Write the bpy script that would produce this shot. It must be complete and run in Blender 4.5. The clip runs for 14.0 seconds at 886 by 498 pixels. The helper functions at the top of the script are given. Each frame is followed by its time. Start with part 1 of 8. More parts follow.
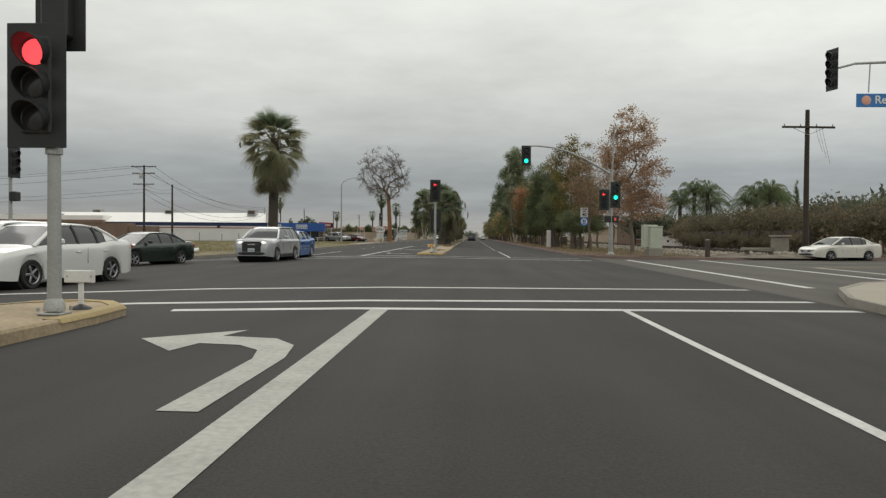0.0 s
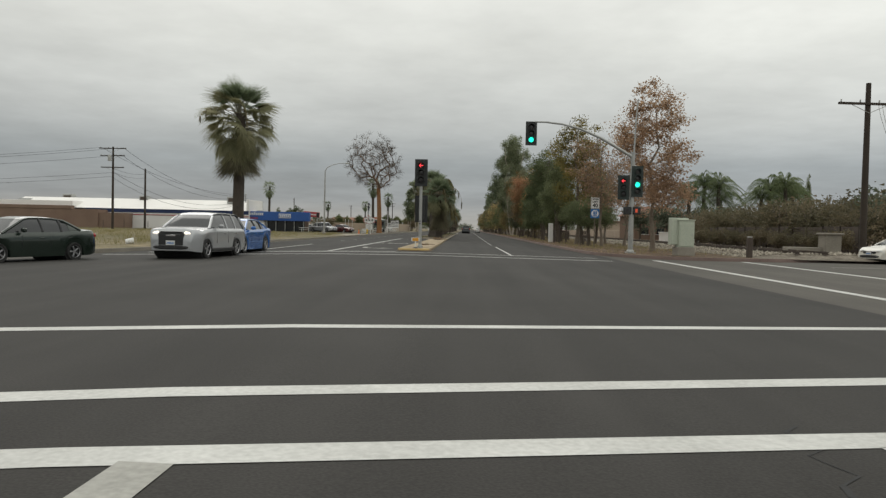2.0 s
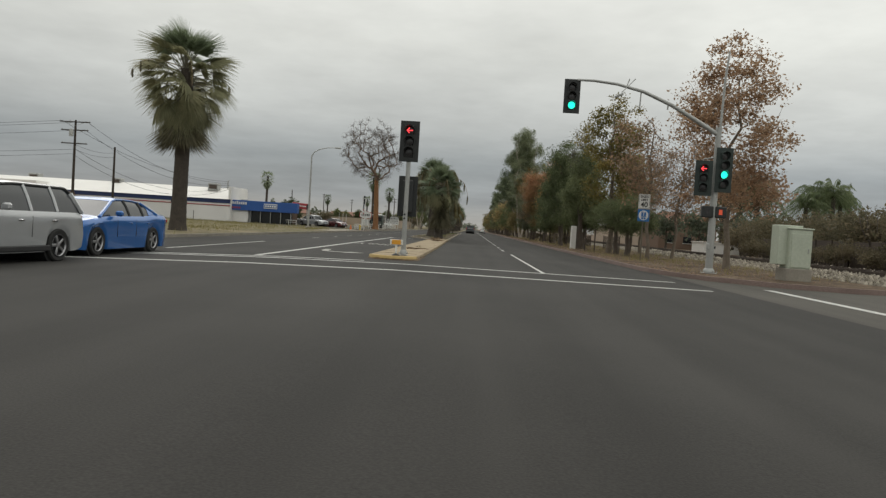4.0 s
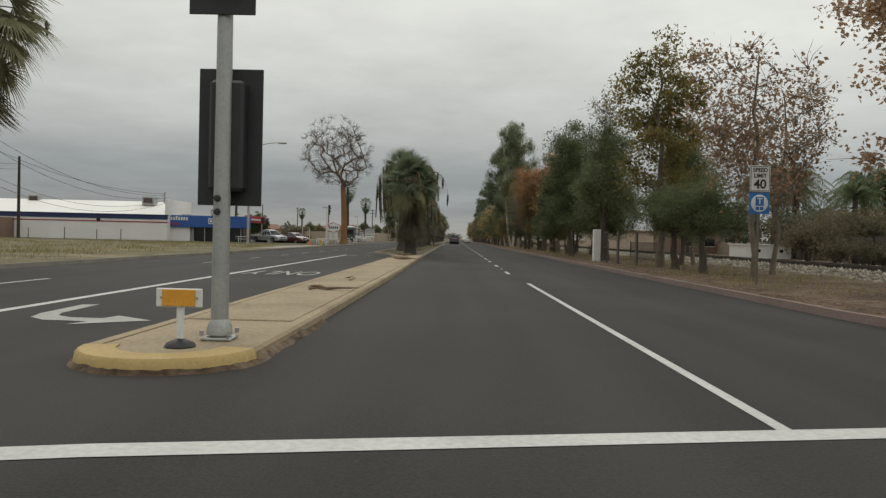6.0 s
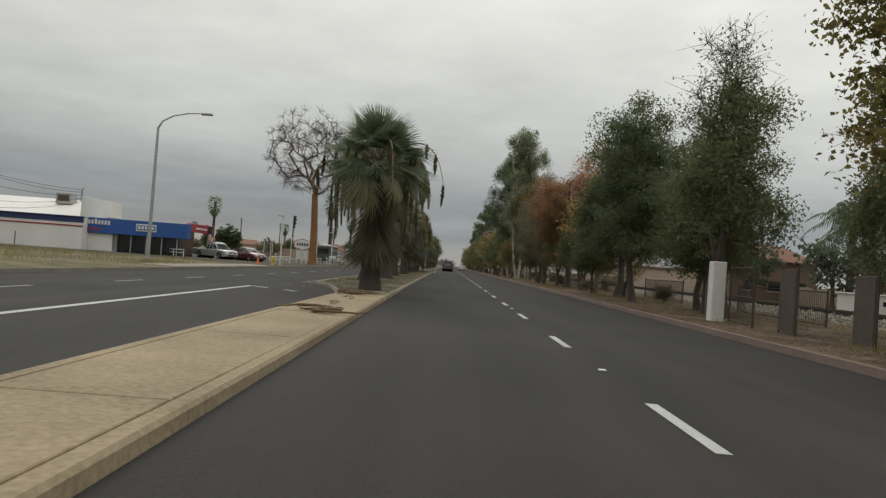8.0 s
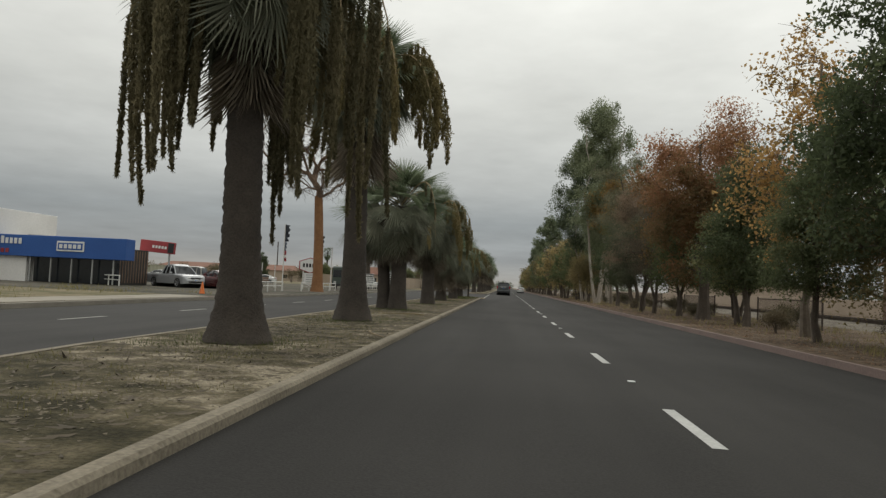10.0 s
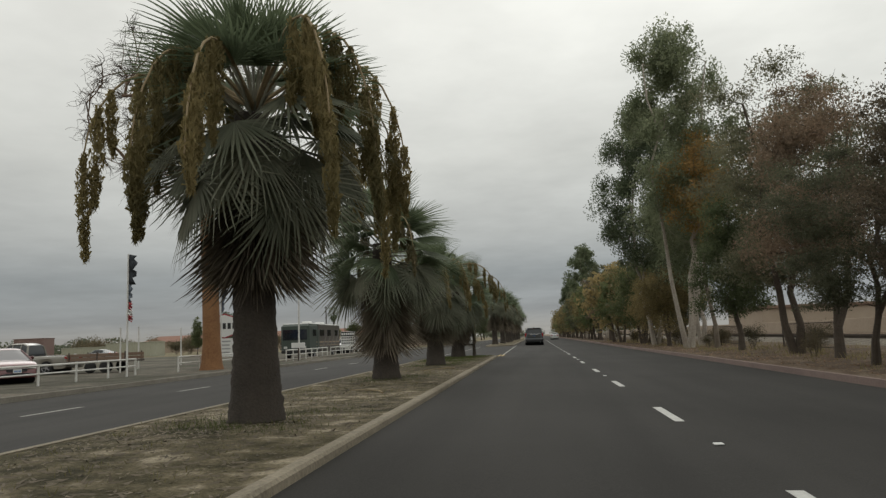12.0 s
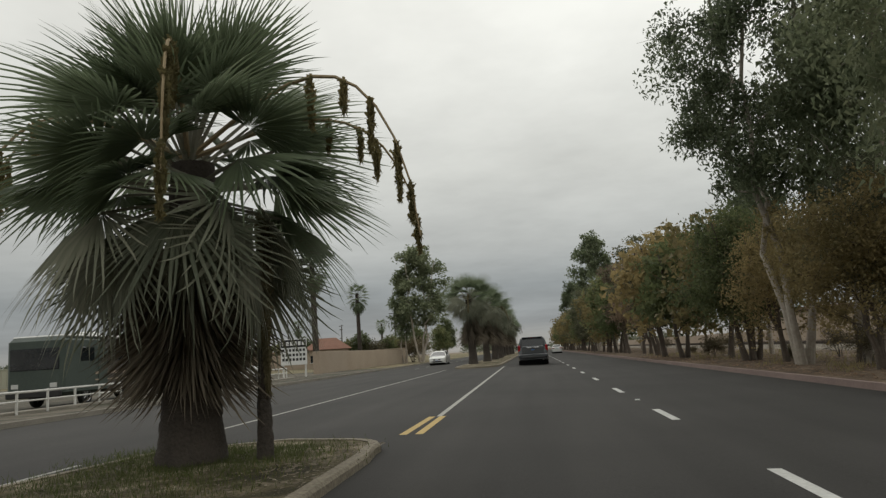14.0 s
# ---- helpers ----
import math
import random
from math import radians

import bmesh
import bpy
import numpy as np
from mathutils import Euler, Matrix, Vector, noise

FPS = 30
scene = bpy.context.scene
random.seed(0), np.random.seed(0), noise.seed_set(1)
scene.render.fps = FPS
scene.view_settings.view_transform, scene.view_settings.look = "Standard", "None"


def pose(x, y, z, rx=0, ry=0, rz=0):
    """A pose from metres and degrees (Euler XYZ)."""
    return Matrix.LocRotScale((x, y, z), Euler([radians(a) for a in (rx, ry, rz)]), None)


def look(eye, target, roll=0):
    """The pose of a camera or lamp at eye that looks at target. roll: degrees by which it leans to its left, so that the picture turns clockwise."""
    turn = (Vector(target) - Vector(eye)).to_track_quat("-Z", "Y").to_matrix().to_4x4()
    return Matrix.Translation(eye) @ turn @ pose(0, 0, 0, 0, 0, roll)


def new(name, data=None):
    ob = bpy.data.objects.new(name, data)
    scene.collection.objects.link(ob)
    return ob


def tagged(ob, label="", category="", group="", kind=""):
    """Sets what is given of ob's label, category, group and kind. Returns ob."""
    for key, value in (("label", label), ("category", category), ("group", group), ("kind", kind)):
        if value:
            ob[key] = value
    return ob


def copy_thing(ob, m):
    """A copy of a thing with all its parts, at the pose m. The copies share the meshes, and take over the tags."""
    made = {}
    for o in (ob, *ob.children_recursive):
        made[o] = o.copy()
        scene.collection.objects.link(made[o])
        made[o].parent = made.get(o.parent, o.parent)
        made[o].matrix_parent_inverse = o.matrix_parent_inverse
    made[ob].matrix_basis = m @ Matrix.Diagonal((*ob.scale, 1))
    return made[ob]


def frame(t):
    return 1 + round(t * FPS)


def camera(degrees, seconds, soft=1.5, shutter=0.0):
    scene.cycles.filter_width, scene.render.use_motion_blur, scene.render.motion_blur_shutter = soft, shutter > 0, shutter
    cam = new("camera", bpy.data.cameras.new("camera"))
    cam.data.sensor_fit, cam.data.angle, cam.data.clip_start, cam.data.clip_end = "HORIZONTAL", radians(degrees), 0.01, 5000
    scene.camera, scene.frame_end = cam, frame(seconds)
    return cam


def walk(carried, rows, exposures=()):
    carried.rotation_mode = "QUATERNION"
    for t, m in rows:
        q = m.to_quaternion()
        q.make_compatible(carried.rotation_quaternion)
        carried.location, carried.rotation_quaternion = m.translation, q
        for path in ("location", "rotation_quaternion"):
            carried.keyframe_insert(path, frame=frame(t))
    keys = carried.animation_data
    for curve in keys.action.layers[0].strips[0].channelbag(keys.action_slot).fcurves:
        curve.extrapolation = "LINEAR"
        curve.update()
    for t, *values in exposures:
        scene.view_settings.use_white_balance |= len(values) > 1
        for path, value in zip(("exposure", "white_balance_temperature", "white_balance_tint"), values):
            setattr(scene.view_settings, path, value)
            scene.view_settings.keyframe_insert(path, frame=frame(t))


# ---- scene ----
cam = camera(62.84, 14.0, soft=1.35)
EYE = 1.15


def row(x, y, yaw, pitch, roll):
    """A pose on the road: heading to the left of +y, pitch up, roll to the left, in degrees."""
    return pose(x, y, EYE, 90 + pitch, 0, yaw) @ pose(0, 0, 0, 0, 0, roll)


PATH = [
    (0.0, -0.00, 0.00, 2.29, -1.02, 0.44),
    (0.5, -0.04, 1.34, 2.54, -1.55, 0.72),
    (1.0, -0.05, 3.27, 2.31, -1.39, 0.69),
    (1.5, 0.05, 5.42, 2.25, -1.56, 0.74),
    (2.0, 0.07, 7.90, 1.83, -1.64, 1.26),
    (2.5, 0.03, 10.51, 2.06, -1.75, 3.90),
    (2.7, 0.02, 11.66, 2.10, -1.81, 4.68),
    (4.8, -0.10, 26.70, 1.96, -1.59, 2.78),
    (5.0, -0.07, 28.42, 1.88, -1.33, 2.58),
    (5.5, -0.02, 32.79, 1.36, -0.96, 0.90),
    (6.0, -0.00, 37.57, 0.91, -0.85, 1.35),
    (6.5, -0.03, 42.42, 0.71, -0.97, 2.10),
    (7.0, -0.08, 47.56, 0.47, -0.67, 2.28),
    (7.5, -0.13, 52.66, 0.31, 1.17, 3.48),
    (7.7, -0.15, 54.74, 0.15, 1.19, 3.98),
    (9.8, 0.13, 79.78, 4.46, 2.58, 3.22),
    (10.0, 0.18, 82.39, 5.06, 2.80, 2.64),
    (10.5, 0.30, 89.05, 6.15, 3.93, 0.42),
    (11.0, 0.32, 95.70, 6.08, 4.95, -1.92),
    (11.5, 0.24, 102.59, 6.86, 5.64, -1.63),
    (12.0, 0.13, 110.06, 7.01, 6.99, -2.28),
    (12.5, 0.02, 117.62, 5.98, 8.68, -3.90),
    (13.0, -0.08, 125.05, 6.23, 8.22, -1.62),
    (13.5, -0.14, 132.74, 6.44, 8.55, -2.38),
    (14.0, -0.12, 140.89, 6.49, 8.14, -3.58),
]
walk(cam, [(t, row(*r)) for t, *r in PATH],
     exposures=[(0.0, 0.03), (5.0, -0.06), (7.5, -0.15), (10.0, -0.06), (11.5, -0.12), (14.0, -0.15)])

# ---------------------------------------------------------------- world and sun
world = bpy.data.worlds.new("overcast_sky")
scene.world = world
world.use_nodes = True
wn, wl = world.node_tree.nodes, world.node_tree.links
wn.clear()


def wnode(kind, **values):
    n = wn.new(kind)
    for key, value in values.items():
        n.inputs[key].default_value = value
    return n


w_out = wn.new("ShaderNodeOutputWorld")
w_bg = wnode("ShaderNodeBackground", Strength=1.0)
w_co = wn.new("ShaderNodeTexCoord")
w_sep = wn.new("ShaderNodeSeparateXYZ")
wl.new(w_co.outputs["Generated"], w_sep.inputs[0])
w_ramp = wn.new("ShaderNodeValToRGB")
ramp = w_ramp.color_ramp
ramp.elements[0].position, ramp.elements[0].color = 0.0, (0.396, 0.389, 0.362, 1)
ramp.elements[1].position, ramp.elements[1].color = 1.0, (1.177, 1.182, 1.107, 1)
for at, colour in ((0.035, (0.305, 0.325, 0.336, 1)), (0.085, (0.335, 0.360, 0.368, 1)), (0.14, (0.535, 0.550, 0.530, 1)),
                   (0.24, (0.745, 0.753, 0.705, 1)), (0.45, (0.963, 0.964, 0.900, 1))):
    e = ramp.elements.new(at)
    e.color = colour
wl.new(w_sep.outputs["Z"], w_ramp.inputs[0])
# cloud layer seen from below: the direction meets a flat deck
w_add = wn.new("ShaderNodeMath"); w_add.operation = "ADD"; w_add.inputs[1].default_value = 0.10
w_abs = wn.new("ShaderNodeMath"); w_abs.operation = "ABSOLUTE"
wl.new(w_sep.outputs["Z"], w_abs.inputs[0]); wl.new(w_abs.outputs[0], w_add.inputs[0])
w_div = wn.new("ShaderNodeVectorMath"); w_div.operation = "DIVIDE"
w_comb = wn.new("ShaderNodeCombineXYZ")
for k in range(3):
    wl.new(w_add.outputs[0], w_comb.inputs[k])
wl.new(w_co.outputs["Generated"], w_div.inputs[0]); wl.new(w_comb.outputs[0], w_div.inputs[1])
w_noise = wnode("ShaderNodeTexNoise", Scale=0.75, Detail=5.0, Roughness=0.52)
w_noise2 = wnode("ShaderNodeTexNoise", Scale=2.6, Detail=4.0, Roughness=0.6)
wl.new(w_div.outputs[0], w_noise.inputs["Vector"]); wl.new(w_div.outputs[0], w_noise2.inputs["Vector"])
w_mr = wnode("ShaderNodeMapRange"); w_mr.inputs[1].default_value, w_mr.inputs[2].default_value = 0.3, 0.7
w_mr.inputs[3].default_value, w_mr.inputs[4].default_value = 0.89, 1.11
w_mr2 = wnode("ShaderNodeMapRange"); w_mr2.inputs[1].default_value, w_mr2.inputs[2].default_value = 0.3, 0.7
w_mr2.inputs[3].default_value, w_mr2.inputs[4].default_value = 0.94, 1.06
wl.new(w_noise.outputs["Fac"], w_mr.inputs[0]); wl.new(w_noise2.outputs["Fac"], w_mr2.inputs[0])
w_mul = wn.new("ShaderNodeMath"); w_mul.operation = "MULTIPLY"
wl.new(w_mr.outputs[0], w_mul.inputs[0]); wl.new(w_mr2.outputs[0], w_mul.inputs[1])
w_cloud = wn.new("ShaderNodeVectorMath"); w_cloud.operation = "SCALE"
w_side = wn.new("ShaderNodeMath"); w_side.operation = "MULTIPLY_ADD"
w_side.inputs[1].default_value, w_side.inputs[2].default_value = 0.16, 1.0
wl.new(w_sep.outputs["X"], w_side.inputs[0])
w_mul2 = wn.new("ShaderNodeMath"); w_mul2.operation = "MULTIPLY"
wl.new(w_mul.outputs[0], w_mul2.inputs[0]); wl.new(w_side.outputs[0], w_mul2.inputs[1])
wl.new(w_ramp.outputs["Color"], w_cloud.inputs[0]); wl.new(w_mul2.outputs[0], w_cloud.inputs["Scale"])
w_sky = wn.new("ShaderNodeTexSky")
w_sky.sky_type, w_sky.sun_disc = "NISHITA", False
w_sky.sun_elevation, w_sky.sun_rotation = radians(42), radians(-25)
w_dim = wn.new("ShaderNodeVectorMath"); w_dim.operation = "SCALE"; w_dim.inputs["Scale"].default_value = 0.06
wl.new(w_sky.outputs["Color"], w_dim.inputs[0])
w_mix = wn.new("ShaderNodeMix"); w_mix.data_type = "RGBA"; w_mix.inputs["Factor"].default_value = 0.94
wl.new(w_dim.outputs[0], w_mix.inputs["A"]); wl.new(w_cloud.outputs[0], w_mix.inputs["B"])
wl.new(w_mix.outputs["Result"], w_bg.inputs["Color"])
wl.new(w_bg.outputs[0], w_out.inputs["Surface"])

sun = new("sun", bpy.data.lights.new("sun", "SUN"))
sun.data.energy, sun.data.angle, sun.data.color = 0.6, radians(40), (1.0, 0.97, 0.93)
sun.matrix_world = look((-20, 47, 45), (0, 0, 0))

# ---------------------------------------------------------------- materials


def mat(name, low, high, rough=0.8, scale=3.0, fine=40.0, bump=0.0, metal=0.0, spec=0.5, mix=0.5, random_tint=0.0, island=False, coat=0.0, contrast=0.28):
    """A surface whose colour wanders between two tones at a broad and a fine scale, in metres."""
    m = bpy.data.materials.new(name)
    m.use_nodes = True
    n, l = m.node_tree.nodes, m.node_tree.links
    b = n["Principled BSDF"]
    b.inputs["Roughness"].default_value, b.inputs["Metallic"].default_value = rough, metal
    b.inputs["Specular IOR Level"].default_value, b.inputs["Coat Weight"].default_value = spec, coat
    co = n.new("ShaderNodeTexCoord")
    big, small = n.new("ShaderNodeTexNoise"), n.new("ShaderNodeTexNoise")
    big.inputs["Scale"].default_value, big.inputs["Detail"].default_value = scale, 5
    small.inputs["Scale"].default_value, small.inputs["Detail"].default_value = fine, 3
    l.new(co.outputs["Object"], big.inputs["Vector"]); l.new(co.outputs["Object"], small.inputs["Vector"])
    blend = n.new("ShaderNodeMix"); blend.data_type = "FLOAT"; blend.inputs["Factor"].default_value = mix
    l.new(big.outputs["Fac"], blend.inputs["A"]); l.new(small.outputs["Fac"], blend.inputs["B"])
    value = blend.outputs["Result"]
    if random_tint:
        info = n.new("ShaderNodeNewGeometry" if island else "ShaderNodeObjectInfo")
        rnd = info.outputs["Random Per Island" if island else "Random"]
        r = n.new("ShaderNodeMix"); r.data_type = "FLOAT"; r.inputs["Factor"].default_value = random_tint
        l.new(value, r.inputs["A"]); l.new(rnd, r.inputs["B"])
        value = r.outputs["Result"]
    cr = n.new("ShaderNodeValToRGB")
    cr.color_ramp.elements[0].position, cr.color_ramp.elements[1].position = 0.5 - contrast, 0.5 + contrast
    cr.color_ramp.elements[0].color, cr.color_ramp.elements[1].color = (*low, 1), (*high, 1)
    l.new(value, cr.inputs[0]); l.new(cr.outputs["Color"], b.inputs["Base Color"])
    if bump:
        bp = n.new("ShaderNodeBump"); bp.inputs["Strength"].default_value, bp.inputs["Distance"].default_value = bump, 0.02
        l.new(small.outputs["Fac"], bp.inputs["Height"]); l.new(bp.outputs["Normal"], b.inputs["Normal"])
    return m


def leaf_mat(name, colours, through_light=0.5, rough=0.65, turned=None):
    """Leaves that differ one by one, let some light through, and drift in tone across the crown."""
    m = bpy.data.materials.new(name)
    m.use_nodes = True
    n, l = m.node_tree.nodes, m.node_tree.links
    b, out = n["Principled BSDF"], n["Material Output"]
    b.inputs["Roughness"].default_value, b.inputs["Specular IOR Level"].default_value = rough, 0.3
    colours = [tuple(1.5 * v for v in c) for c in colours]
    geo, co, big = n.new("ShaderNodeNewGeometry"), n.new("ShaderNodeTexCoord"), n.new("ShaderNodeTexNoise")
    big.inputs["Scale"].default_value = 0.55
    l.new(co.outputs["Object"], big.inputs["Vector"])
    mx = n.new("ShaderNodeMix"); mx.data_type = "FLOAT"; mx.inputs["Factor"].default_value = 0.74
    l.new(geo.outputs["Random Per Island"], mx.inputs["A"]); l.new(big.outputs["Fac"], mx.inputs["B"])
    info, whole = n.new("ShaderNodeObjectInfo"), n.new("ShaderNodeMix")
    whole.data_type = "FLOAT"; whole.inputs["Factor"].default_value = 0.3
    l.new(mx.outputs["Result"], whole.inputs["A"]); l.new(info.outputs["Random"], whole.inputs["B"])
    mx = whole
    if turned:  # leaves turn colour first towards the top of the crown
        split, rise, more = n.new("ShaderNodeSeparateXYZ"), n.new("ShaderNodeMapRange"), n.new("ShaderNodeMath")
        l.new(co.outputs["Object"], split.inputs[0]); l.new(split.outputs["Z"], rise.inputs[0])
        rise.inputs[1].default_value, rise.inputs[2].default_value, rise.inputs[3].default_value, rise.inputs[4].default_value = turned[0], turned[1], -turned[2], turned[2]
        more.operation = "ADD"; l.new(whole.outputs["Result"], more.inputs[0]); l.new(rise.outputs[0], more.inputs[1])
    cr = n.new("ShaderNodeValToRGB")
    el = cr.color_ramp.elements
    el[0].position, el[0].color = 0.2, (*colours[0], 1)
    el[1].position, el[1].color = 0.8, (*colours[-1], 1)
    for k, c in enumerate(colours[1:-1]):
        e = el.new(0.2 + 0.6 * (k + 1) / (len(colours) - 1)); e.color = (*c, 1)
    l.new(more.outputs[0] if turned else mx.outputs["Result"], cr.inputs[0]); l.new(cr.outputs["Color"], b.inputs["Base Color"])
    tr = n.new("ShaderNodeBsdfTranslucent"); l.new(cr.outputs["Color"], tr.inputs["Color"])
    sh = n.new("ShaderNodeMixShader"); sh.inputs[0].default_value = through_light
    l.new(b.outputs[0], sh.inputs[1]); l.new(tr.outputs[0], sh.inputs[2]); l.new(sh.outputs[0], out.inputs["Surface"])
    return m


def glow(name, colour, strength):
    m = bpy.data.materials.new(name)
    m.use_nodes = True
    b = m.node_tree.nodes["Principled BSDF"]
    b.inputs["Base Color"].default_value = (*[c * 0.5 for c in colour], 1)
    b.inputs["Emission Color"].default_value, b.inputs["Emission Strength"].default_value = (*colour, 1), strength
    return m


def ground_mat(name, tones, scale=0.35, fine=14.0, bump=0.5, rough=0.95, spread=0.16):
    """Bare earth with patches of dry grass and litter."""
    m = bpy.data.materials.new(name)
    m.use_nodes = True
    n, l = m.node_tree.nodes, m.node_tree.links
    b = n["Principled BSDF"]
    b.inputs["Roughness"].default_value, b.inputs["Specular IOR Level"].default_value = rough, 0.2
    co = n.new("ShaderNodeTexCoord")
    big, mid, small = (n.new("ShaderNodeTexNoise") for _ in range(3))
    for node, s, d in ((big, scale, 4), (mid, scale * 6, 6), (small, fine, 4)):
        node.inputs["Scale"].default_value, node.inputs["Detail"].default_value = s, d
        l.new(co.outputs["Object"], node.inputs["Vector"])
    cr = n.new("ShaderNodeValToRGB"); el = cr.color_ramp.elements
    el[0].position, el[0].color, el[1].position, el[1].color = 0.5 - spread, (*tones[0], 1), 0.5 + spread, (*tones[-1], 1)
    for k, c in enumerate(tones[1:-1]):
        e = el.new(0.5 - spread + 2 * spread * (k + 1) / (len(tones) - 1)); e.color = (*c, 1)
    mx = n.new("ShaderNodeMix"); mx.data_type = "FLOAT"; mx.inputs["Factor"].default_value = 0.55
    l.new(big.outputs["Fac"], mx.inputs["A"]); l.new(mid.outputs["Fac"], mx.inputs["B"])
    l.new(mx.outputs["Result"], cr.inputs[0])
    mr = n.new("ShaderNodeMapRange"); mr.inputs[1].default_value, mr.inputs[2].default_value = 0.3, 0.7
    mr.inputs[3].default_value, mr.inputs[4].default_value = 0.62, 1.3
    l.new(small.outputs["Fac"], mr.inputs[0])
    sc = n.new("ShaderNodeVectorMath"); sc.operation = "SCALE"
    l.new(cr.outputs["Color"], sc.inputs[0]); l.new(mr.outputs[0], sc.inputs["Scale"]); l.new(sc.outputs[0], b.inputs["Base Color"])
    bp = n.new("ShaderNodeBump"); bp.inputs["Strength"].default_value, bp.inputs["Distance"].default_value = bump, 0.05
    l.new(small.outputs["Fac"], bp.inputs["Height"]); l.new(bp.outputs["Normal"], b.inputs["Normal"])
    return m


def asphalt_mat(name, low, high):
    """Asphalt: fine stone grain, broad patches, and long tyre-worn stripes along y."""
    m = bpy.data.materials.new(name)
    m.use_nodes = True
    n, l = m.node_tree.nodes, m.node_tree.links
    b = n["Principled BSDF"]
    b.inputs["Roughness"].default_value, b.inputs["Specular IOR Level"].default_value = 0.85, 0.22
    co = n.new("ShaderNodeTexCoord")
    mp = n.new("ShaderNodeMapping"); mp.inputs["Scale"].default_value = (1.0, 0.05, 1.0)
    l.new(co.outputs["Object"], mp.inputs["Vector"])
    grain, patchy, stripes = (n.new("ShaderNodeTexNoise") for _ in range(3))
    grain.inputs["Scale"].default_value, grain.inputs["Detail"].default_value = 55, 2
    patchy.inputs["Scale"].default_value, patchy.inputs["Detail"].default_value = 0.22, 6
    stripes.inputs["Scale"].default_value, stripes.inputs["Detail"].default_value = 1.1, 3
    l.new(co.outputs["Object"], grain.inputs["Vector"]); l.new(co.outputs["Object"], patchy.inputs["Vector"])
    l.new(mp.outputs["Vector"], stripes.inputs["Vector"])
    a = n.new("ShaderNodeMix"); a.data_type = "FLOAT"; a.inputs["Factor"].default_value = 0.5
    l.new(patchy.outputs["Fac"], a.inputs["A"]); l.new(stripes.outputs["Fac"], a.inputs["B"])
    c = n.new("ShaderNodeMix"); c.data_type = "FLOAT"; c.inputs["Factor"].default_value = 0.35
    l.new(a.outputs["Result"], c.inputs["A"]); l.new(grain.outputs["Fac"], c.inputs["B"])
    cr = n.new("ShaderNodeValToRGB")
    cr.color_ramp.elements[0].position, cr.color_ramp.elements[0].color = 0.37, (*low, 1)
    cr.color_ramp.elements[1].position, cr.color_ramp.elements[1].color = 0.63, (*high, 1)
    l.new(c.outputs["Result"], cr.inputs[0]); l.new(cr.outputs["Color"], b.inputs["Base Color"])
    bp = n.new("ShaderNodeBump"); bp.inputs["Strength"].default_value, bp.inputs["Distance"].default_value = 0.25, 0.01
    l.new(grain.outputs["Fac"], bp.inputs["Height"]); l.new(bp.outputs["Normal"], b.inputs["Normal"])
    return m


M_ASPHALT = asphalt_mat("asphalt", (0.0245, 0.0232, 0.0213), (0.0510, 0.0482, 0.0445))
M_ASPHALT_OLD = asphalt_mat("old_asphalt", (0.060, 0.056, 0.049), (0.105, 0.097, 0.085))
M_LINE = mat("road_paint_white", (0.34, 0.34, 0.32), (0.66, 0.66, 0.63), 0.7, 1.2, 22, 0.1)
M_LINE_WORN = mat("road_paint_worn", (0.22, 0.22, 0.20), (0.48, 0.47, 0.43), 0.8, 1.5, 18, 0.1)
M_YELLOW_FADED = mat("faded_yellow_on_concrete", (0.24, 0.185, 0.10), (0.47, 0.36, 0.17), 0.92, 0.8, 18, 0.3)
M_LINE_YELLOW = mat("road_paint_yellow", (0.36, 0.25, 0.07), (0.62, 0.44, 0.15), 0.75, 1.2, 22, 0.1)
M_CONCRETE = mat("kerb_concrete", (0.15, 0.135, 0.11), (0.36, 0.33, 0.28), 0.9, 1.1, 26, 0.3)
M_KERB_RED = mat("kerb_faded_red", (0.15, 0.105, 0.095), (0.30, 0.22, 0.19), 0.9, 0.8, 20, 0.3)
M_TAN = mat("tan_concrete", (0.19, 0.146, 0.088), (0.415, 0.33, 0.215), 0.92, 0.8, 18, 0.3, contrast=0.2)
M_KERB_DUSTY = mat("dusty_kerb_concrete", (0.115, 0.098, 0.070), (0.37, 0.32, 0.24), 0.92, 0.7, 26, 0.4, contrast=0.2)
M_SIDEWALK = mat("sidewalk_concrete", (0.22, 0.195, 0.155), (0.34, 0.31, 0.255), 0.92, 0.7, 20, 0.2, random_tint=0.3)
M_YELLOW_NOSE = mat("yellow_kerb_paint", (0.31, 0.215, 0.08), (0.53, 0.385, 0.16), 0.8, 2.0, 25, 0.2)
M_DIRT = ground_mat("bare_dirt", [(0.11, 0.085, 0.06), (0.20, 0.16, 0.115), (0.30, 0.25, 0.18)])
M_LITTER = ground_mat("leaf_litter_dirt", [(0.060, 0.042, 0.029), (0.115, 0.080, 0.052), (0.20, 0.153, 0.108)], 0.5, 18, spread=0.12)
M_LOT = ground_mat("weedy_lot", [(0.10, 0.10, 0.045), (0.17, 0.145, 0.085), (0.27, 0.22, 0.14)], 0.16, 9, spread=0.12)
M_LOT_GREY = ground_mat("old_lot_paving", [(0.052, 0.052, 0.032), (0.088, 0.080, 0.062), (0.15, 0.132, 0.104)], 0.12, 6, spread=0.11)
M_KERB_RED_NEW = mat("kerb_red_paint", (0.12, 0.058, 0.05), (0.22, 0.115, 0.10), 0.9, 1.2, 20, 0.2)
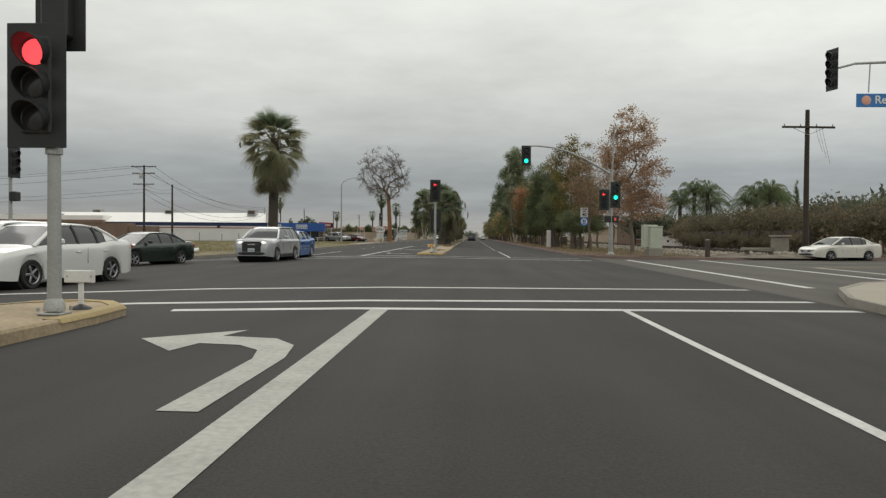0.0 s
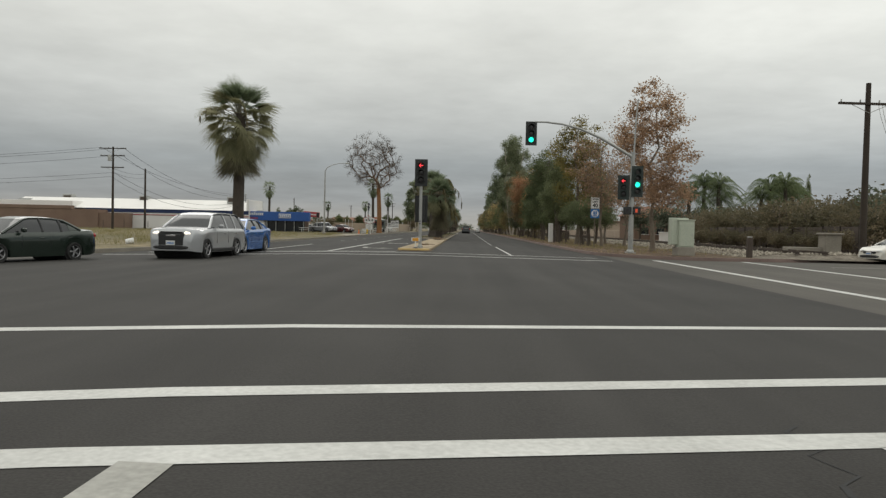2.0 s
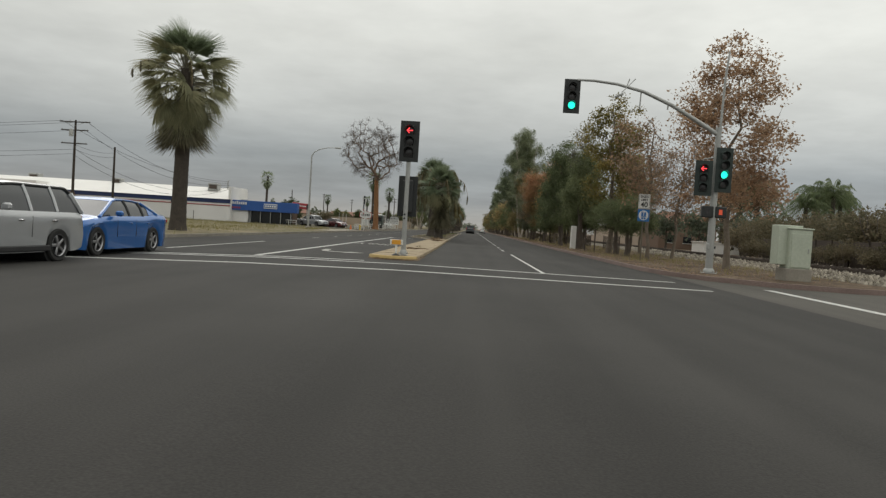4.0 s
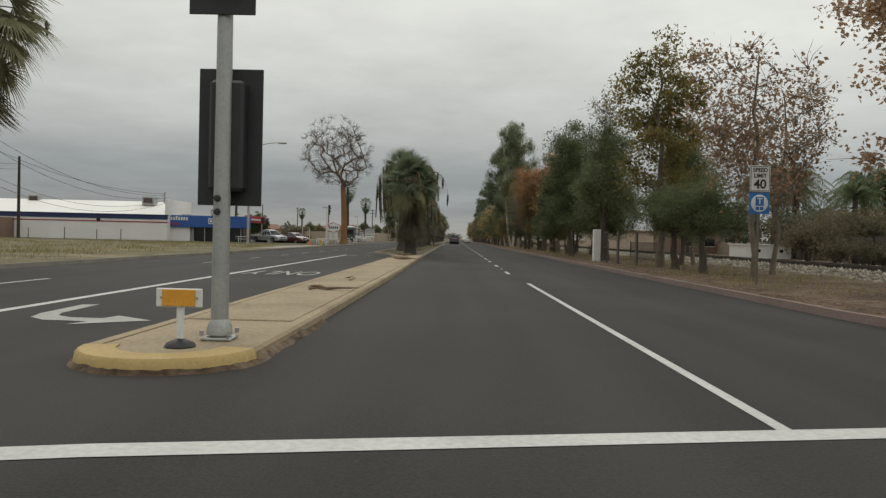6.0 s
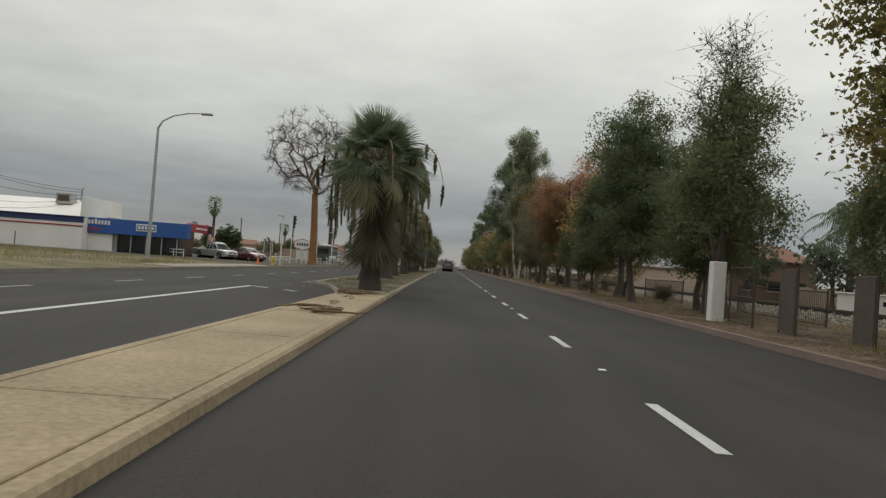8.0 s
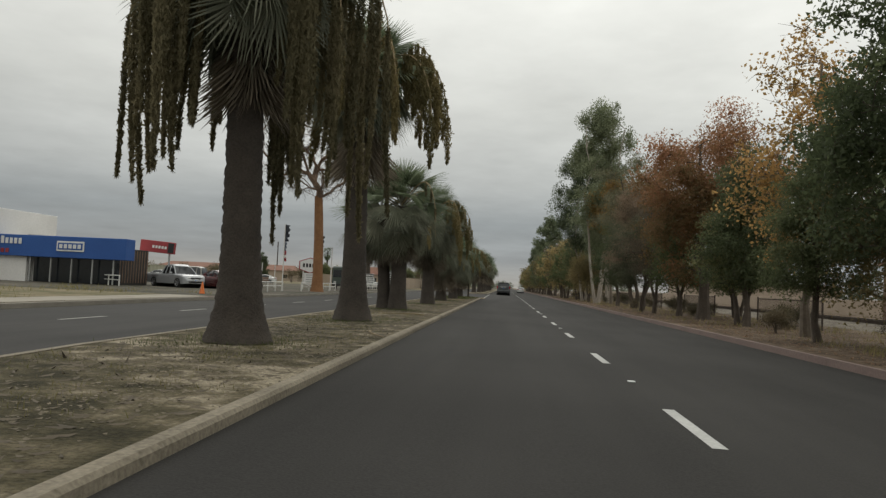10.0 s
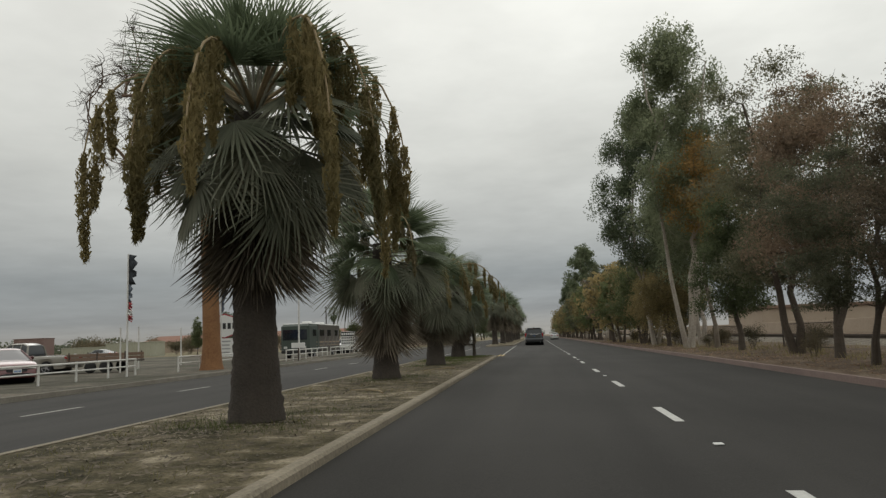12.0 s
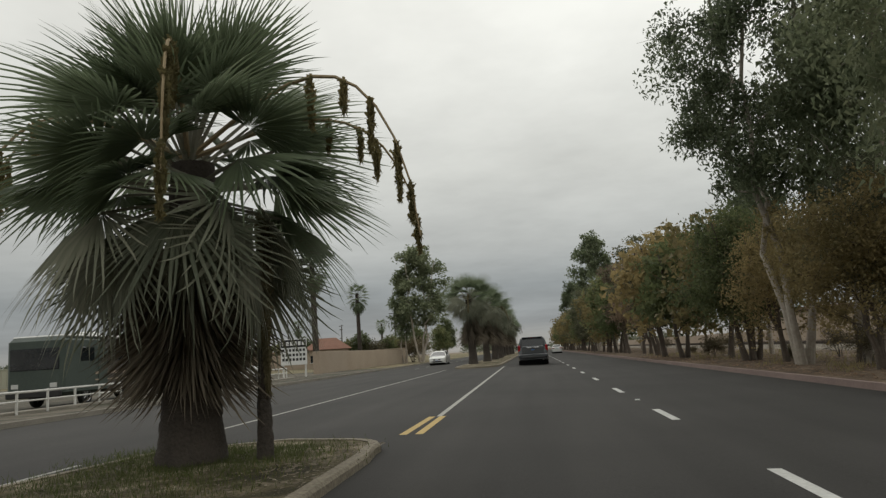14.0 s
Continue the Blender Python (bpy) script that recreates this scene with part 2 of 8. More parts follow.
M_MEDIAN = ground_mat("median_earth", [(0.050, 0.044, 0.025), (0.100, 0.086, 0.050), (0.165, 0.138, 0.088), (0.36, 0.31, 0.225)], 0.35, 26, 0.9, spread=0.105)
M_BALLAST = ground_mat("gravel_bed", [(0.09, 0.077, 0.06), (0.17, 0.148, 0.118), (0.28, 0.25, 0.20)], 1.2, 9, 1.0)
M_GRASS = leaf_mat("dry_grass", [(0.09, 0.095, 0.03), (0.16, 0.14, 0.06), (0.27, 0.22, 0.12)])
M_GREEN_GRASS = leaf_mat("green_grass", [(0.035, 0.05, 0.015), (0.07, 0.085, 0.028), (0.13, 0.13, 0.055)])
M_STEEL = mat("galvanised_steel", (0.27, 0.275, 0.265), (0.45, 0.455, 0.44), 0.5, 2.0, 30, 0.05, metal=0.3)
M_BLACK = mat("black_signal_paint", (0.010, 0.012, 0.012), (0.028, 0.030, 0.030), 0.55, 4, 40)
M_GREENBLACK = mat("dark_green_signal_paint", (0.012, 0.022, 0.020), (0.03, 0.045, 0.04), 0.55, 4, 40)
M_LENS_OFF = mat("unlit_lens", (0.02, 0.02, 0.022), (0.06, 0.055, 0.055), 0.2, 6, 40)
M_RED_ON = glow("red_lamp_lit", (1.0, 0.06, 0.07), 1.6)
M_GREEN_ON = glow("green_lamp_lit", (0.02, 0.95, 0.62), 1.5)
M_HAND_ON = glow("orange_hand_lit", (0.9, 0.12, 0.05), 0.3)
M_HEADLIGHT_ON = glow("headlamp_lit", (1.0, 0.93, 0.80), 1.1)
M_WOOD_POLE = mat("weathered_pole_wood", (0.022, 0.017, 0.013), (0.065, 0.05, 0.038), 0.9, 1.5, 24, 0.3)
M_WHITE = mat("white_paint", (0.60, 0.60, 0.58), (0.80, 0.80, 0.78), 0.6, 0.8, 12, 0.05)
M_WHITE_WALL = mat("white_stucco", (0.62, 0.61, 0.58), (0.82, 0.80, 0.77), 0.9, 0.35, 8, 0.2)
M_WHITE_ROOF = mat("white_roof_coating", (0.72, 0.70, 0.67), (0.86, 0.85, 0.82), 0.8, 0.25, 6, 0.1)
M_BLUE = mat("blue_fascia_paint", (0.012, 0.06, 0.24), (0.03, 0.115, 0.38), 0.55, 0.6, 10, 0.05)
M_NAVY = mat("navy_stripe_paint", (0.015, 0.028, 0.085), (0.03, 0.05, 0.14), 0.7, 0.6, 10)
M_RED = mat("red_paint", (0.22, 0.025, 0.03), (0.40, 0.05, 0.055), 0.6, 0.8, 12)
M_BROWN_WALL = mat("brown_block_wall", (0.16, 0.105, 0.075), (0.26, 0.18, 0.135), 0.9, 0.4, 8, 0.3)
M_TAN_WALL = mat("tan_wall", (0.30, 0.235, 0.175), (0.45, 0.37, 0.29), 0.9, 0.3, 7, 0.2)
M_TILE_ROOF = mat("clay_tile_roof", (0.16, 0.075, 0.05), (0.27, 0.135, 0.09), 0.85, 1.2, 9, 0.5)
M_DARK_GLASS = mat("shop_glass", (0.006, 0.008, 0.010), (0.02, 0.024, 0.028), 0.12, 1, 20)
M_DARK = mat("dark_void", (0.012, 0.012, 0.012), (0.03, 0.03, 0.03), 0.9, 2, 20)
M_WHITE_PIPE = mat("white_pipe_paint", (0.52, 0.51, 0.48), (0.74, 0.73, 0.70), 0.6, 3, 30)
M_SIGN_WHITE = mat("sign_white_sheet", (0.66, 0.66, 0.64), (0.80, 0.80, 0.78), 0.5, 2, 20)
M_SIGN_BLUE = mat("sign_blue_sheet", (0.02, 0.14, 0.40), (0.03, 0.19, 0.50), 0.45, 2, 20)
M_SIGN_BLACK = mat("sign_black_print", (0.010, 0.010, 0.010), (0.025, 0.025, 0.025), 0.5, 3, 20)
M_AMBER = mat("amber_reflector", (0.55, 0.24, 0.02), (0.80, 0.40, 0.05), 0.4, 6, 50)
M_CABINET = mat("pale_green_cabinet", (0.36, 0.40, 0.32), (0.52, 0.56, 0.46), 0.5, 1.0, 14)
M_RUST = mat("rusty_mesh", (0.045, 0.035, 0.028), (0.11, 0.085, 0.07), 0.9, 2, 30, 0.3)
M_PALM_TRUNK = mat("palm_trunk_bark", (0.037, 0.031, 0.026), (0.092, 0.076, 0.062), 0.95, 2.5, 30, 0.9, contrast=0.2)
M_BARK_DARK = mat("dark_bark", (0.050, 0.040, 0.031), (0.14, 0.112, 0.088), 0.95, 3, 20, 0.6)
M_BARK_TAN = mat("bare_orange_bark", (0.13, 0.055, 0.022), (0.33, 0.172, 0.078), 0.9, 1.6, 12, 0.9)
M_LIMB = mat("bare_limb_bark", (0.10, 0.064, 0.042), (0.235, 0.155, 0.105), 0.9, 1.6, 12, 0.7)
M_BARK_GREY = mat("mottled_grey_bark", (0.10, 0.08, 0.06), (0.25, 0.21, 0.165), 0.9, 2.0, 10, 0.4)
M_BARK_PALE = mat("pale_eucalyptus_bark", (0.22, 0.185, 0.15), (0.52, 0.47, 0.40), 0.85, 1.4, 9, 0.3)
M_TWIG = mat("grey_twigs", (0.075, 0.064, 0.054), (0.165, 0.140, 0.118), 0.9, 3, 20, 0.2)
L_PALM = leaf_mat("palm_frond_green", [(0.061, 0.079, 0.046), (0.122, 0.150, 0.089), (0.228, 0.258, 0.172)], 0.4, 0.42)
L_PALM_GREY = leaf_mat("palm_frond_dull", [(0.070, 0.080, 0.053), (0.148, 0.152, 0.109), (0.268, 0.255, 0.195)], 0.32, 0.55)
L_PALM_PALE = leaf_mat("palm_frond_yellowish", [(0.095, 0.10, 0.055), (0.19, 0.185, 0.105), (0.32, 0.29, 0.185)], 0.35, 0.6)
L_PETIOLE = mat("palm_leaf_stalk", (0.11, 0.11, 0.075), (0.25, 0.235, 0.175), 0.6, 3, 20)
L_PALM_DEAD = leaf_mat("palm_frond_dead", [(0.051, 0.043, 0.032), (0.102, 0.085, 0.063), (0.187, 0.157, 0.117)], 0.14, 0.8)
L_FEATHER = leaf_mat("feather_palm_green", [(0.04, 0.055, 0.028), (0.08, 0.105, 0.05), (0.14, 0.165, 0.08)], 0.4, 0.5)
L_SKIRT_GREEN = leaf_mat("palm_skirt_olive", [(0.050, 0.047, 0.030), (0.105, 0.096, 0.062), (0.19, 0.168, 0.112)], 0.2, 0.8)
L_FRUIT = leaf_mat("palm_fruit_strands", [(0.060, 0.056, 0.034), (0.125, 0.110, 0.062), (0.205, 0.175, 0.105)], 0.45, 0.8)
L_FRUIT_BROWN = leaf_mat("palm_fruit_tawny", [(0.075, 0.068, 0.032), (0.155, 0.130, 0.060), (0.255, 0.205, 0.100)], 0.45, 0.8)
L_GRAVEL = leaf_mat("gravel_chips", [(0.05, 0.042, 0.030), (0.16, 0.135, 0.10), (0.34, 0.30, 0.235)], 0.0, 0.95)
L_HUSK = mat("dry_palm_husk", (0.095, 0.058, 0.03), (0.215, 0.145, 0.082), 0.85, 3, 20)
L_STALK = mat("palm_flower_stalk", (0.22, 0.16, 0.085), (0.38, 0.30, 0.18), 0.8, 3, 20)
L_DARKGREEN = leaf_mat("dark_evergreen_leaves", [(0.036, 0.050, 0.026), (0.080, 0.097, 0.048), (0.148, 0.163, 0.083)], 0.55)
L_OLIVE = leaf_mat("olive_leaves", [(0.045, 0.060, 0.028), (0.101, 0.118, 0.053), (0.203, 0.193, 0.091)])
L_YELLOW = leaf_mat("yellowing_sycamore_leaves", [(0.060, 0.068, 0.026), (0.110, 0.102, 0.036), (0.185, 0.145, 0.050), (0.29, 0.195, 0.072)], 0.62)
L_GOLD = leaf_mat("golden_sycamore_leaves", [(0.095, 0.080, 0.032), (0.20, 0.138, 0.052), (0.33, 0.205, 0.080), (0.43, 0.25, 0.10)], 0.62)
L_BROWN = leaf_mat("brown_sycamore_leaves", [(0.095, 0.066, 0.044), (0.195, 0.130, 0.083), (0.33, 0.225, 0.145)], 0.6)
L_RED = leaf_mat("rust_red_leaves", [(0.028, 0.038, 0.017), (0.052, 0.060, 0.027), (0.150, 0.098, 0.046), (0.215, 0.112, 0.058), (0.37, 0.20, 0.120)], 0.5, turned=(3.5, 9.5, 0.12))
L_TAWNY = leaf_mat("tawny_leaves", [(0.080, 0.074, 0.034), (0.170, 0.138, 0.064), (0.290, 0.222, 0.105)])
L_MAROON = leaf_mat("purple_brown_leaves", [(0.055, 0.050, 0.034), (0.125, 0.098, 0.068), (0.235, 0.168, 0.115)])
L_DULL = leaf_mat("dull_dark_leaves", [(0.040, 0.046, 0.029), (0.090, 0.094, 0.058), (0.172, 0.158, 0.098)])
L_SCRUB = leaf_mat("scrub_leaves", [(0.045, 0.045, 0.026), (0.095, 0.082, 0.050), (0.170, 0.135, 0.088)])
L_EUC = leaf_mat("eucalyptus_leaves", [(0.058, 0.073, 0.044), (0.118, 0.140, 0.082), (0.222, 0.238, 0.146)])
L_FAR = leaf_mat("far_foliage", [(0.041, 0.050, 0.036), (0.081, 0.094, 0.064), (0.153, 0.158, 0.112)])
M_TYRE = mat("tyre_rubber", (0.010, 0.010, 0.010), (0.028, 0.028, 0.027), 0.85, 6, 50)
M_RIM = mat("alloy_rim", (0.25, 0.25, 0.26), (0.45, 0.45, 0.46), 0.35, 4, 30, metal=0.8)
M_CAR_GLASS = mat("tinted_car_glass", (0.008, 0.010, 0.012), (0.022, 0.026, 0.03), 0.08, 1, 10, spec=0.6)
M_TRIM = mat("black_car_trim", (0.012, 0.012, 0.013), (0.03, 0.03, 0.031), 0.55, 4, 40)
M_CHROME = mat("chrome_trim", (0.45, 0.45, 0.46), (0.62, 0.62, 0.63), 0.2, 4, 30, metal=1.0)
M_TAIL = mat("red_tail_lens", (0.26, 0.008, 0.012), (0.42, 0.015, 0.02), 0.2, 4, 30, coat=0.6)
M_LAMP_CLEAR = mat("clear_lamp_lens", (0.45, 0.45, 0.43), (0.70, 0.70, 0.68), 0.15, 4, 30, coat=0.6)
M_PLATE = mat("plate_sheet", (0.55, 0.55, 0.53), (0.70, 0.70, 0.68), 0.5, 6, 40)


def paint(name, colour, metal=0.3):
    c2 = tuple(min(0.85, c * 1.18 + 0.004) for c in colour)
    return mat(name, colour, c2, 0.24, 0.8, 60, 0, metal, coat=0.8)


P_GREY = paint("grey_metallic_paint", (0.075, 0.08, 0.085))
P_WHITE = paint("white_car_paint", (0.60, 0.60, 0.58), 0.0)
P_SILVER = paint("silver_car_paint", (0.36, 0.37, 0.38))
P_BLUE = paint("bright_blue_car_paint", (0.02, 0.12, 0.38))
P_GREEN = paint("dark_green_car_paint", (0.012, 0.022, 0.016))
P_PEARL = paint("pearl_white_car_paint", (0.58, 0.56, 0.50), 0.0)
P_DUSTY = paint("dusty_beige_car_paint", (0.23, 0.215, 0.185), 0.0)
P_DARKRED = paint("dark_red_car_paint", (0.09, 0.02, 0.02))

# ---------------------------------------------------------------- mesh helpers


class Geo:
    """Plain lists of corners and faces, for building one mesh."""

    def __init__(self):
        self.v, self.f = [], []

    def add(self, verts, faces):
        k = len(self.v)
        self.v += [tuple(p) for p in verts]
        self.f += [tuple(k + i for i in face) for face in faces]
        return self

    def box(self, c, s, turn=None, chamfer=0.0):
        """A block at c of size s, with its upright edges and rims cut by chamfer."""
        hx, hy, hz = (d / 2 for d in s)
        q = min(chamfer, hx * 0.9, hy * 0.9, hz * 0.9)
        if q <= 0:
            vs = [(x, y, z) for z in (-hz, hz) for x, y in ((-hx, -hy), (hx, -hy), (hx, hy), (-hx, hy))]
            fs = [(3, 2, 1, 0), (4, 5, 6, 7)] + [(i, (i + 1) % 4, (i + 1) % 4 + 4, i + 4) for i in range(4)]
        else:
            def ring(ix, iy, z, e):
                return [(-ix + e, -iy, z), (ix - e, -iy, z), (ix, -iy + e, z), (ix, iy - e, z), (ix - e, iy, z), (-ix + e, iy, z), (-ix, iy - e, z), (-ix, -iy + e, z)]
            vs = ring(hx - q, hy - q, -hz, q * 0.5) + ring(hx, hy, -hz + q, q) + ring(hx, hy, hz - q, q) + ring(hx - q, hy - q, hz, q * 0.5)
            fs = [tuple(range(7, -1, -1)), tuple(range(24, 32))]
            fs += [(8 * r + i, 8 * r + (i + 1) % 8, 8 * r + 8 + (i + 1) % 8, 8 * r + 8 + i) for r in range(3) for i in range(8)]
        m = Matrix.Translation(c) @ (turn or Matrix())
        return self.add([m @ Vector(p) for p in vs], fs)

    def tube(self, points, radii, seg=8, cap=True):
        """A round rod through points."""
        pts = [Vector(p) for p in points]
        if not isinstance(radii, (list, tuple)):
            radii = [radii] * len(pts)
        rings, side = [], None
        for i, p in enumerate(pts):
            d = (pts[min(i + 1, len(pts) - 1)] - pts[max(i - 1, 0)]).normalized()
            if side is None:
                side = d.orthogonal().normalized()
            side = (side - d * side.dot(d)).normalized()
            up = d.cross(side)
            rings.append([p + (side * math.cos(a) + up * math.sin(a)) * radii[i] for a in (2 * math.pi * k / seg for k in range(seg))])
        fs = [(r * seg + i, r * seg + (i + 1) % seg, (r + 1) * seg + (i + 1) % seg, (r + 1) * seg + i) for r in range(len(pts) - 1) for i in range(seg)]
        if cap:
            fs += [tuple(range(seg - 1, -1, -1)), tuple(range((len(pts) - 1) * seg, len(pts) * seg))]
        return self.add([p for ring in rings for p in ring], fs)

    def lathe(self, profile, m=None, seg=20):
        """Turns (radius, height) pairs round z."""
        m = m or Matrix()
        vs = [m @ Vector((r * math.cos(a), r * math.sin(a), z)) for r, z in profile for a in (2 * math.pi * k / seg for k in range(seg))]
        fs = [(r * seg + i, r * seg + (i + 1) % seg, (r + 1) * seg + (i + 1) % seg, (r + 1) * seg + i) for r in range(len(profile) - 1) for i in range(seg)]
        return self.add(vs, fs)

    def prism(self, outline, z0, z1):
        """A plate with the given outline, counter-clockwise."""
        n = len(outline)
        vs = [(x, y, z0) for x, y in outline] + [(x, y, z1) for x, y in outline]
        fs = [tuple(range(n - 1, -1, -1)), tuple(range(n, 2 * n))] + [(i, (i + 1) % n, (i + 1) % n + n, i + n) for i in range(n)]
        return self.add(vs, fs)

    def moved(self, m):
        self.v = [tuple(m @ Vector(p)) for p in self.v]
        return self

    def mesh(self, name, material, smooth=True):
        me = bpy.data.meshes.new(name)
        me.from_pydata(self.v, [], self.f)
        me.materials.append(material)
        if smooth:
            me.shade_smooth()
            me.set_sharp_from_angle(angle=radians(38))
        me.update()
        return me


def part(name, geo, material, parent, label="", m=None, smooth=True):
    """Links a shape as one mesh under a thing or a part."""
    me = geo.mesh(name, material, smooth) if isinstance(geo, Geo) else geo
    ob = new(name, me)
    ob.parent = parent
    if m is not None:
        ob.matrix_basis = m
    return tagged(ob, label)


def thing(name, label, category, m=None, group=""):
    ob = new(name)
    ob.empty_display_size = 0.3
    if m is not None:
        ob.matrix_basis = m
    return tagged(ob, label, category, group)


def single(name, geo, material, label, category, m=None, group="", kind="", smooth=True):
    ob = new(name, geo.mesh(name, material, smooth) if isinstance(geo, Geo) else geo)
    if m is not None:
        ob.matrix_basis = m
    return tagged(ob, label, category, group, kind)


def setting(name, geo, material, label, smooth=False):
    return tagged(new(name, geo.mesh(name, material, smooth)), label, "", "", "structure")


def arrays_mesh(name, verts, faces, material):
    """A mesh of many equal triangles or quads from arrays."""
    me = bpy.data.meshes.new(name)
    verts, faces = np.asarray(verts, np.float32), np.asarray(faces, np.int32)
    k = faces.shape[1]
    me.vertices.add(len(verts)); me.vertices.foreach_set("co", verts.ravel())
    me.loops.add(faces.size); me.loops.foreach_set("vertex_index", faces.ravel())
    me.polygons.add(len(faces))
    me.polygons.foreach_set("loop_start", np.arange(0, faces.size, k, dtype=np.int32))
    me.materials.append(material)
    me.update(calc_edges=True)
    me.validate()
    return me


def leaves_mesh(name, centres, sizes, material, rng, narrow=0.55, hang=0.0, flat=False, plain=False):
    """Small pointed leaves at the centres, turned every way, hanging, or lying flat."""
    n = len(centres)
    d = rng.normal(size=(n, 3)); d[:, 2] = d[:, 2] * (1 - hang) - hang * 2.0
    if flat:
        d[:, 2] *= 0.08
    d /= np.linalg.norm(d, axis=1)[:, None]
    side = rng.normal(size=(n, 3))
    if flat:
        side = side * 0.12 + (0, 0, 1)
    s = np.cross(d, side); s /= np.linalg.norm(s, axis=1)[:, None]
    up = np.cross(d, s)
    L = np.asarray(sizes)[:, None]
    if plain:
        root = centres - d * L * 0.45
        v = np.stack([root + s * L * narrow * 0.5, root - s * L * narrow * 0.5 + up * L * 0.1, centres + d * L * 0.6], 1).reshape(-1, 3)
        return arrays_mesh(name, v, np.arange(3 * n).reshape(-1, 3), material)
    a, b = centres - d * L * 0.5, centres + d * L * 0.5
    c1 = centres + s * L * narrow * 0.5 + up * L * 0.12 - d * L * 0.05
    c2 = centres - s * L * narrow * 0.5 + up * L * 0.12 - d * L * 0.05
    v = np.stack([a, c1, b, c2], 1).reshape(-1, 3)
    f = np.arange(4 * n).reshape(-1, 4)
    return arrays_mesh(name, v, f, material)


def text_mesh(body, size, material, depth=0.003, bold=0.0):
    """Letters as a mesh, centred, in the xz plane facing -y."""
    cu = bpy.data.curves.new("lettering", "FONT")
    cu.body, cu.size, cu.extrude, cu.align_x, cu.align_y = body, size, depth, "CENTER", "CENTER"
    cu.offset = bold
    ob = bpy.data.objects.new("lettering", cu)
    scene.collection.objects.link(ob)
    bpy.context.view_layer.update()
    me = bpy.data.meshes.new_from_object(ob.evaluated_get(bpy.context.evaluated_depsgraph_get()))
    bpy.data.objects.remove(ob)
    me.materials.clear(); me.materials.append(material)
    return me

# ---------------------------------------------------------------- ground, road, kerbs


def zr(x):
    """Height of the crowned road."""
    return -0.018 * min(9.0, max(0.0, abs(x + 3.7) - 1.8))


ZG = zr(99)  # gutter height
SKEW = 0.28

g = Geo()
g.add([(-2500, -2500, -0.5), (2500, -2500, -0.5), (2500, 2500, -0.5), (-2500, 2500, -0.5)], [(0, 1, 2, 3)])
setting("ground", g, M_DIRT, "dry brown earth reaching to the horizon")

g = Geo()
xs = [-14.7, -11.5, -8.6, -5.5, -1.9, 1.0, 3.9, 7.2]
ys = [-80 + 20 * i for i in range(50)]
g.add([(x, y, zr(x)) for y in ys for x in xs],
      [(j * 8 + i, j * 8 + i + 1, j * 8 + i + 9, j * 8 + i + 8) for j in range(len(ys) - 1) for i in range(7)])
setting("road", g, M_ASPHALT, "dark grey asphalt road with worn wheel tracks", True)
g = Geo()
for x0, x1, near, far in ((7.2, 260, 12, 52), (-260, -14.7, 0, 42)):
    a, b = (near + SKEW * (x0 - 8), near + SKEW * (x1 - 8)) if x0 > 0 else (near + SKEW * (x0 + 15), near + SKEW * (x1 + 15))
    w = far - near
    g.add([(x0, a, ZG), (x1, b, ZG), (x1, b + w, ZG), (x0, a + w, ZG)], [(0, 1, 2, 3)])
setting("cross_street", g, M_ASPHALT_OLD, "older paler asphalt of the crossing street")


def arc(cx, cy, r, a0, a1, n=8):
    return [(cx + r * math.cos(radians(a0 + (a1 - a0) * i / n)), cy + r * math.sin(radians(a0 + (a1 - a0) * i / n))) for i in range(n + 1)]


def offset(points, d):
    """The polyline moved to its left by d."""
    out = []
    for i, p in enumerate(points):
        a, b = points[max(i - 1, 0)], points[min(i + 1, len(points) - 1)]
        t = Vector((b[0] - a[0], b[1] - a[1])).normalized()
        out.append((p[0] - t.y * d, p[1] + t.x * d))
    return out


def kerb_geo(points, top, bottom, width=0.16, closed=False):
    """A kerbstone line with a rounded upper edge; its road side is to the right of the line."""
    if closed:
        points = points + points[:1]
    g = Geo()
    lanes = [(offset(points, d), z) for d, z in ((0.0, bottom), (0.012, top - 0.03), (0.04, top), (width, top), (width, bottom))]
    n = len(points)
    g.add([(x, y, z) for line, z in lanes for x, y in line],
          [(k * n + i + 1, k * n + i, (k + 1) * n + i, (k + 1) * n + i + 1) for k in range(4) for i in range(n - 1)])
    return g


def spaced(points, step):
    """The polyline cut into pieces of about one length, so that wear varies along it."""
    out = []
    for a, b in zip(points, points[1:]):
        n = max(1, round(math.dist(a, b) / step))
        out += [(a[0] + (b[0] - a[0]) * i / n, a[1] + (b[1] - a[1]) * i / n) for i in range(n)]
    return out + [points[-1]]


KERB_R_FAR = [(260, 43.6 + SKEW * 247), (14.5, 44.0), (12.0, 43.6), (10.0, 44.2), (8.4, 45.8), (7.5, 48.0), (7.2, 51.0), (7.0, 75), (6.95, 120), (6.95, 600)]
KERB_R_NEAR = [(7.2, -80), (7.2, 12.0), (7.6, 14.6), (8.8, 17.4), (10.6, 19.8), (12.6, 21.0), (260, 21.0 + SKEW * 247)]
KERB_L_FAR = [(-14.7, 600), (-14.6, 120), (-14.5, 48), (-14.7, 40), (-15.3, 35), (-16.6, 31.5), (-18.6, 29.4), (-21.5, 28.2), (-260, 28.2 - SKEW * 238.5)]
KERB_L_NEAR = [(-260, 5 - SKEW * 240), (-18, 6.5), (-15.6, 4.5), (-14.7, 0.5), (-14.7, -80)]
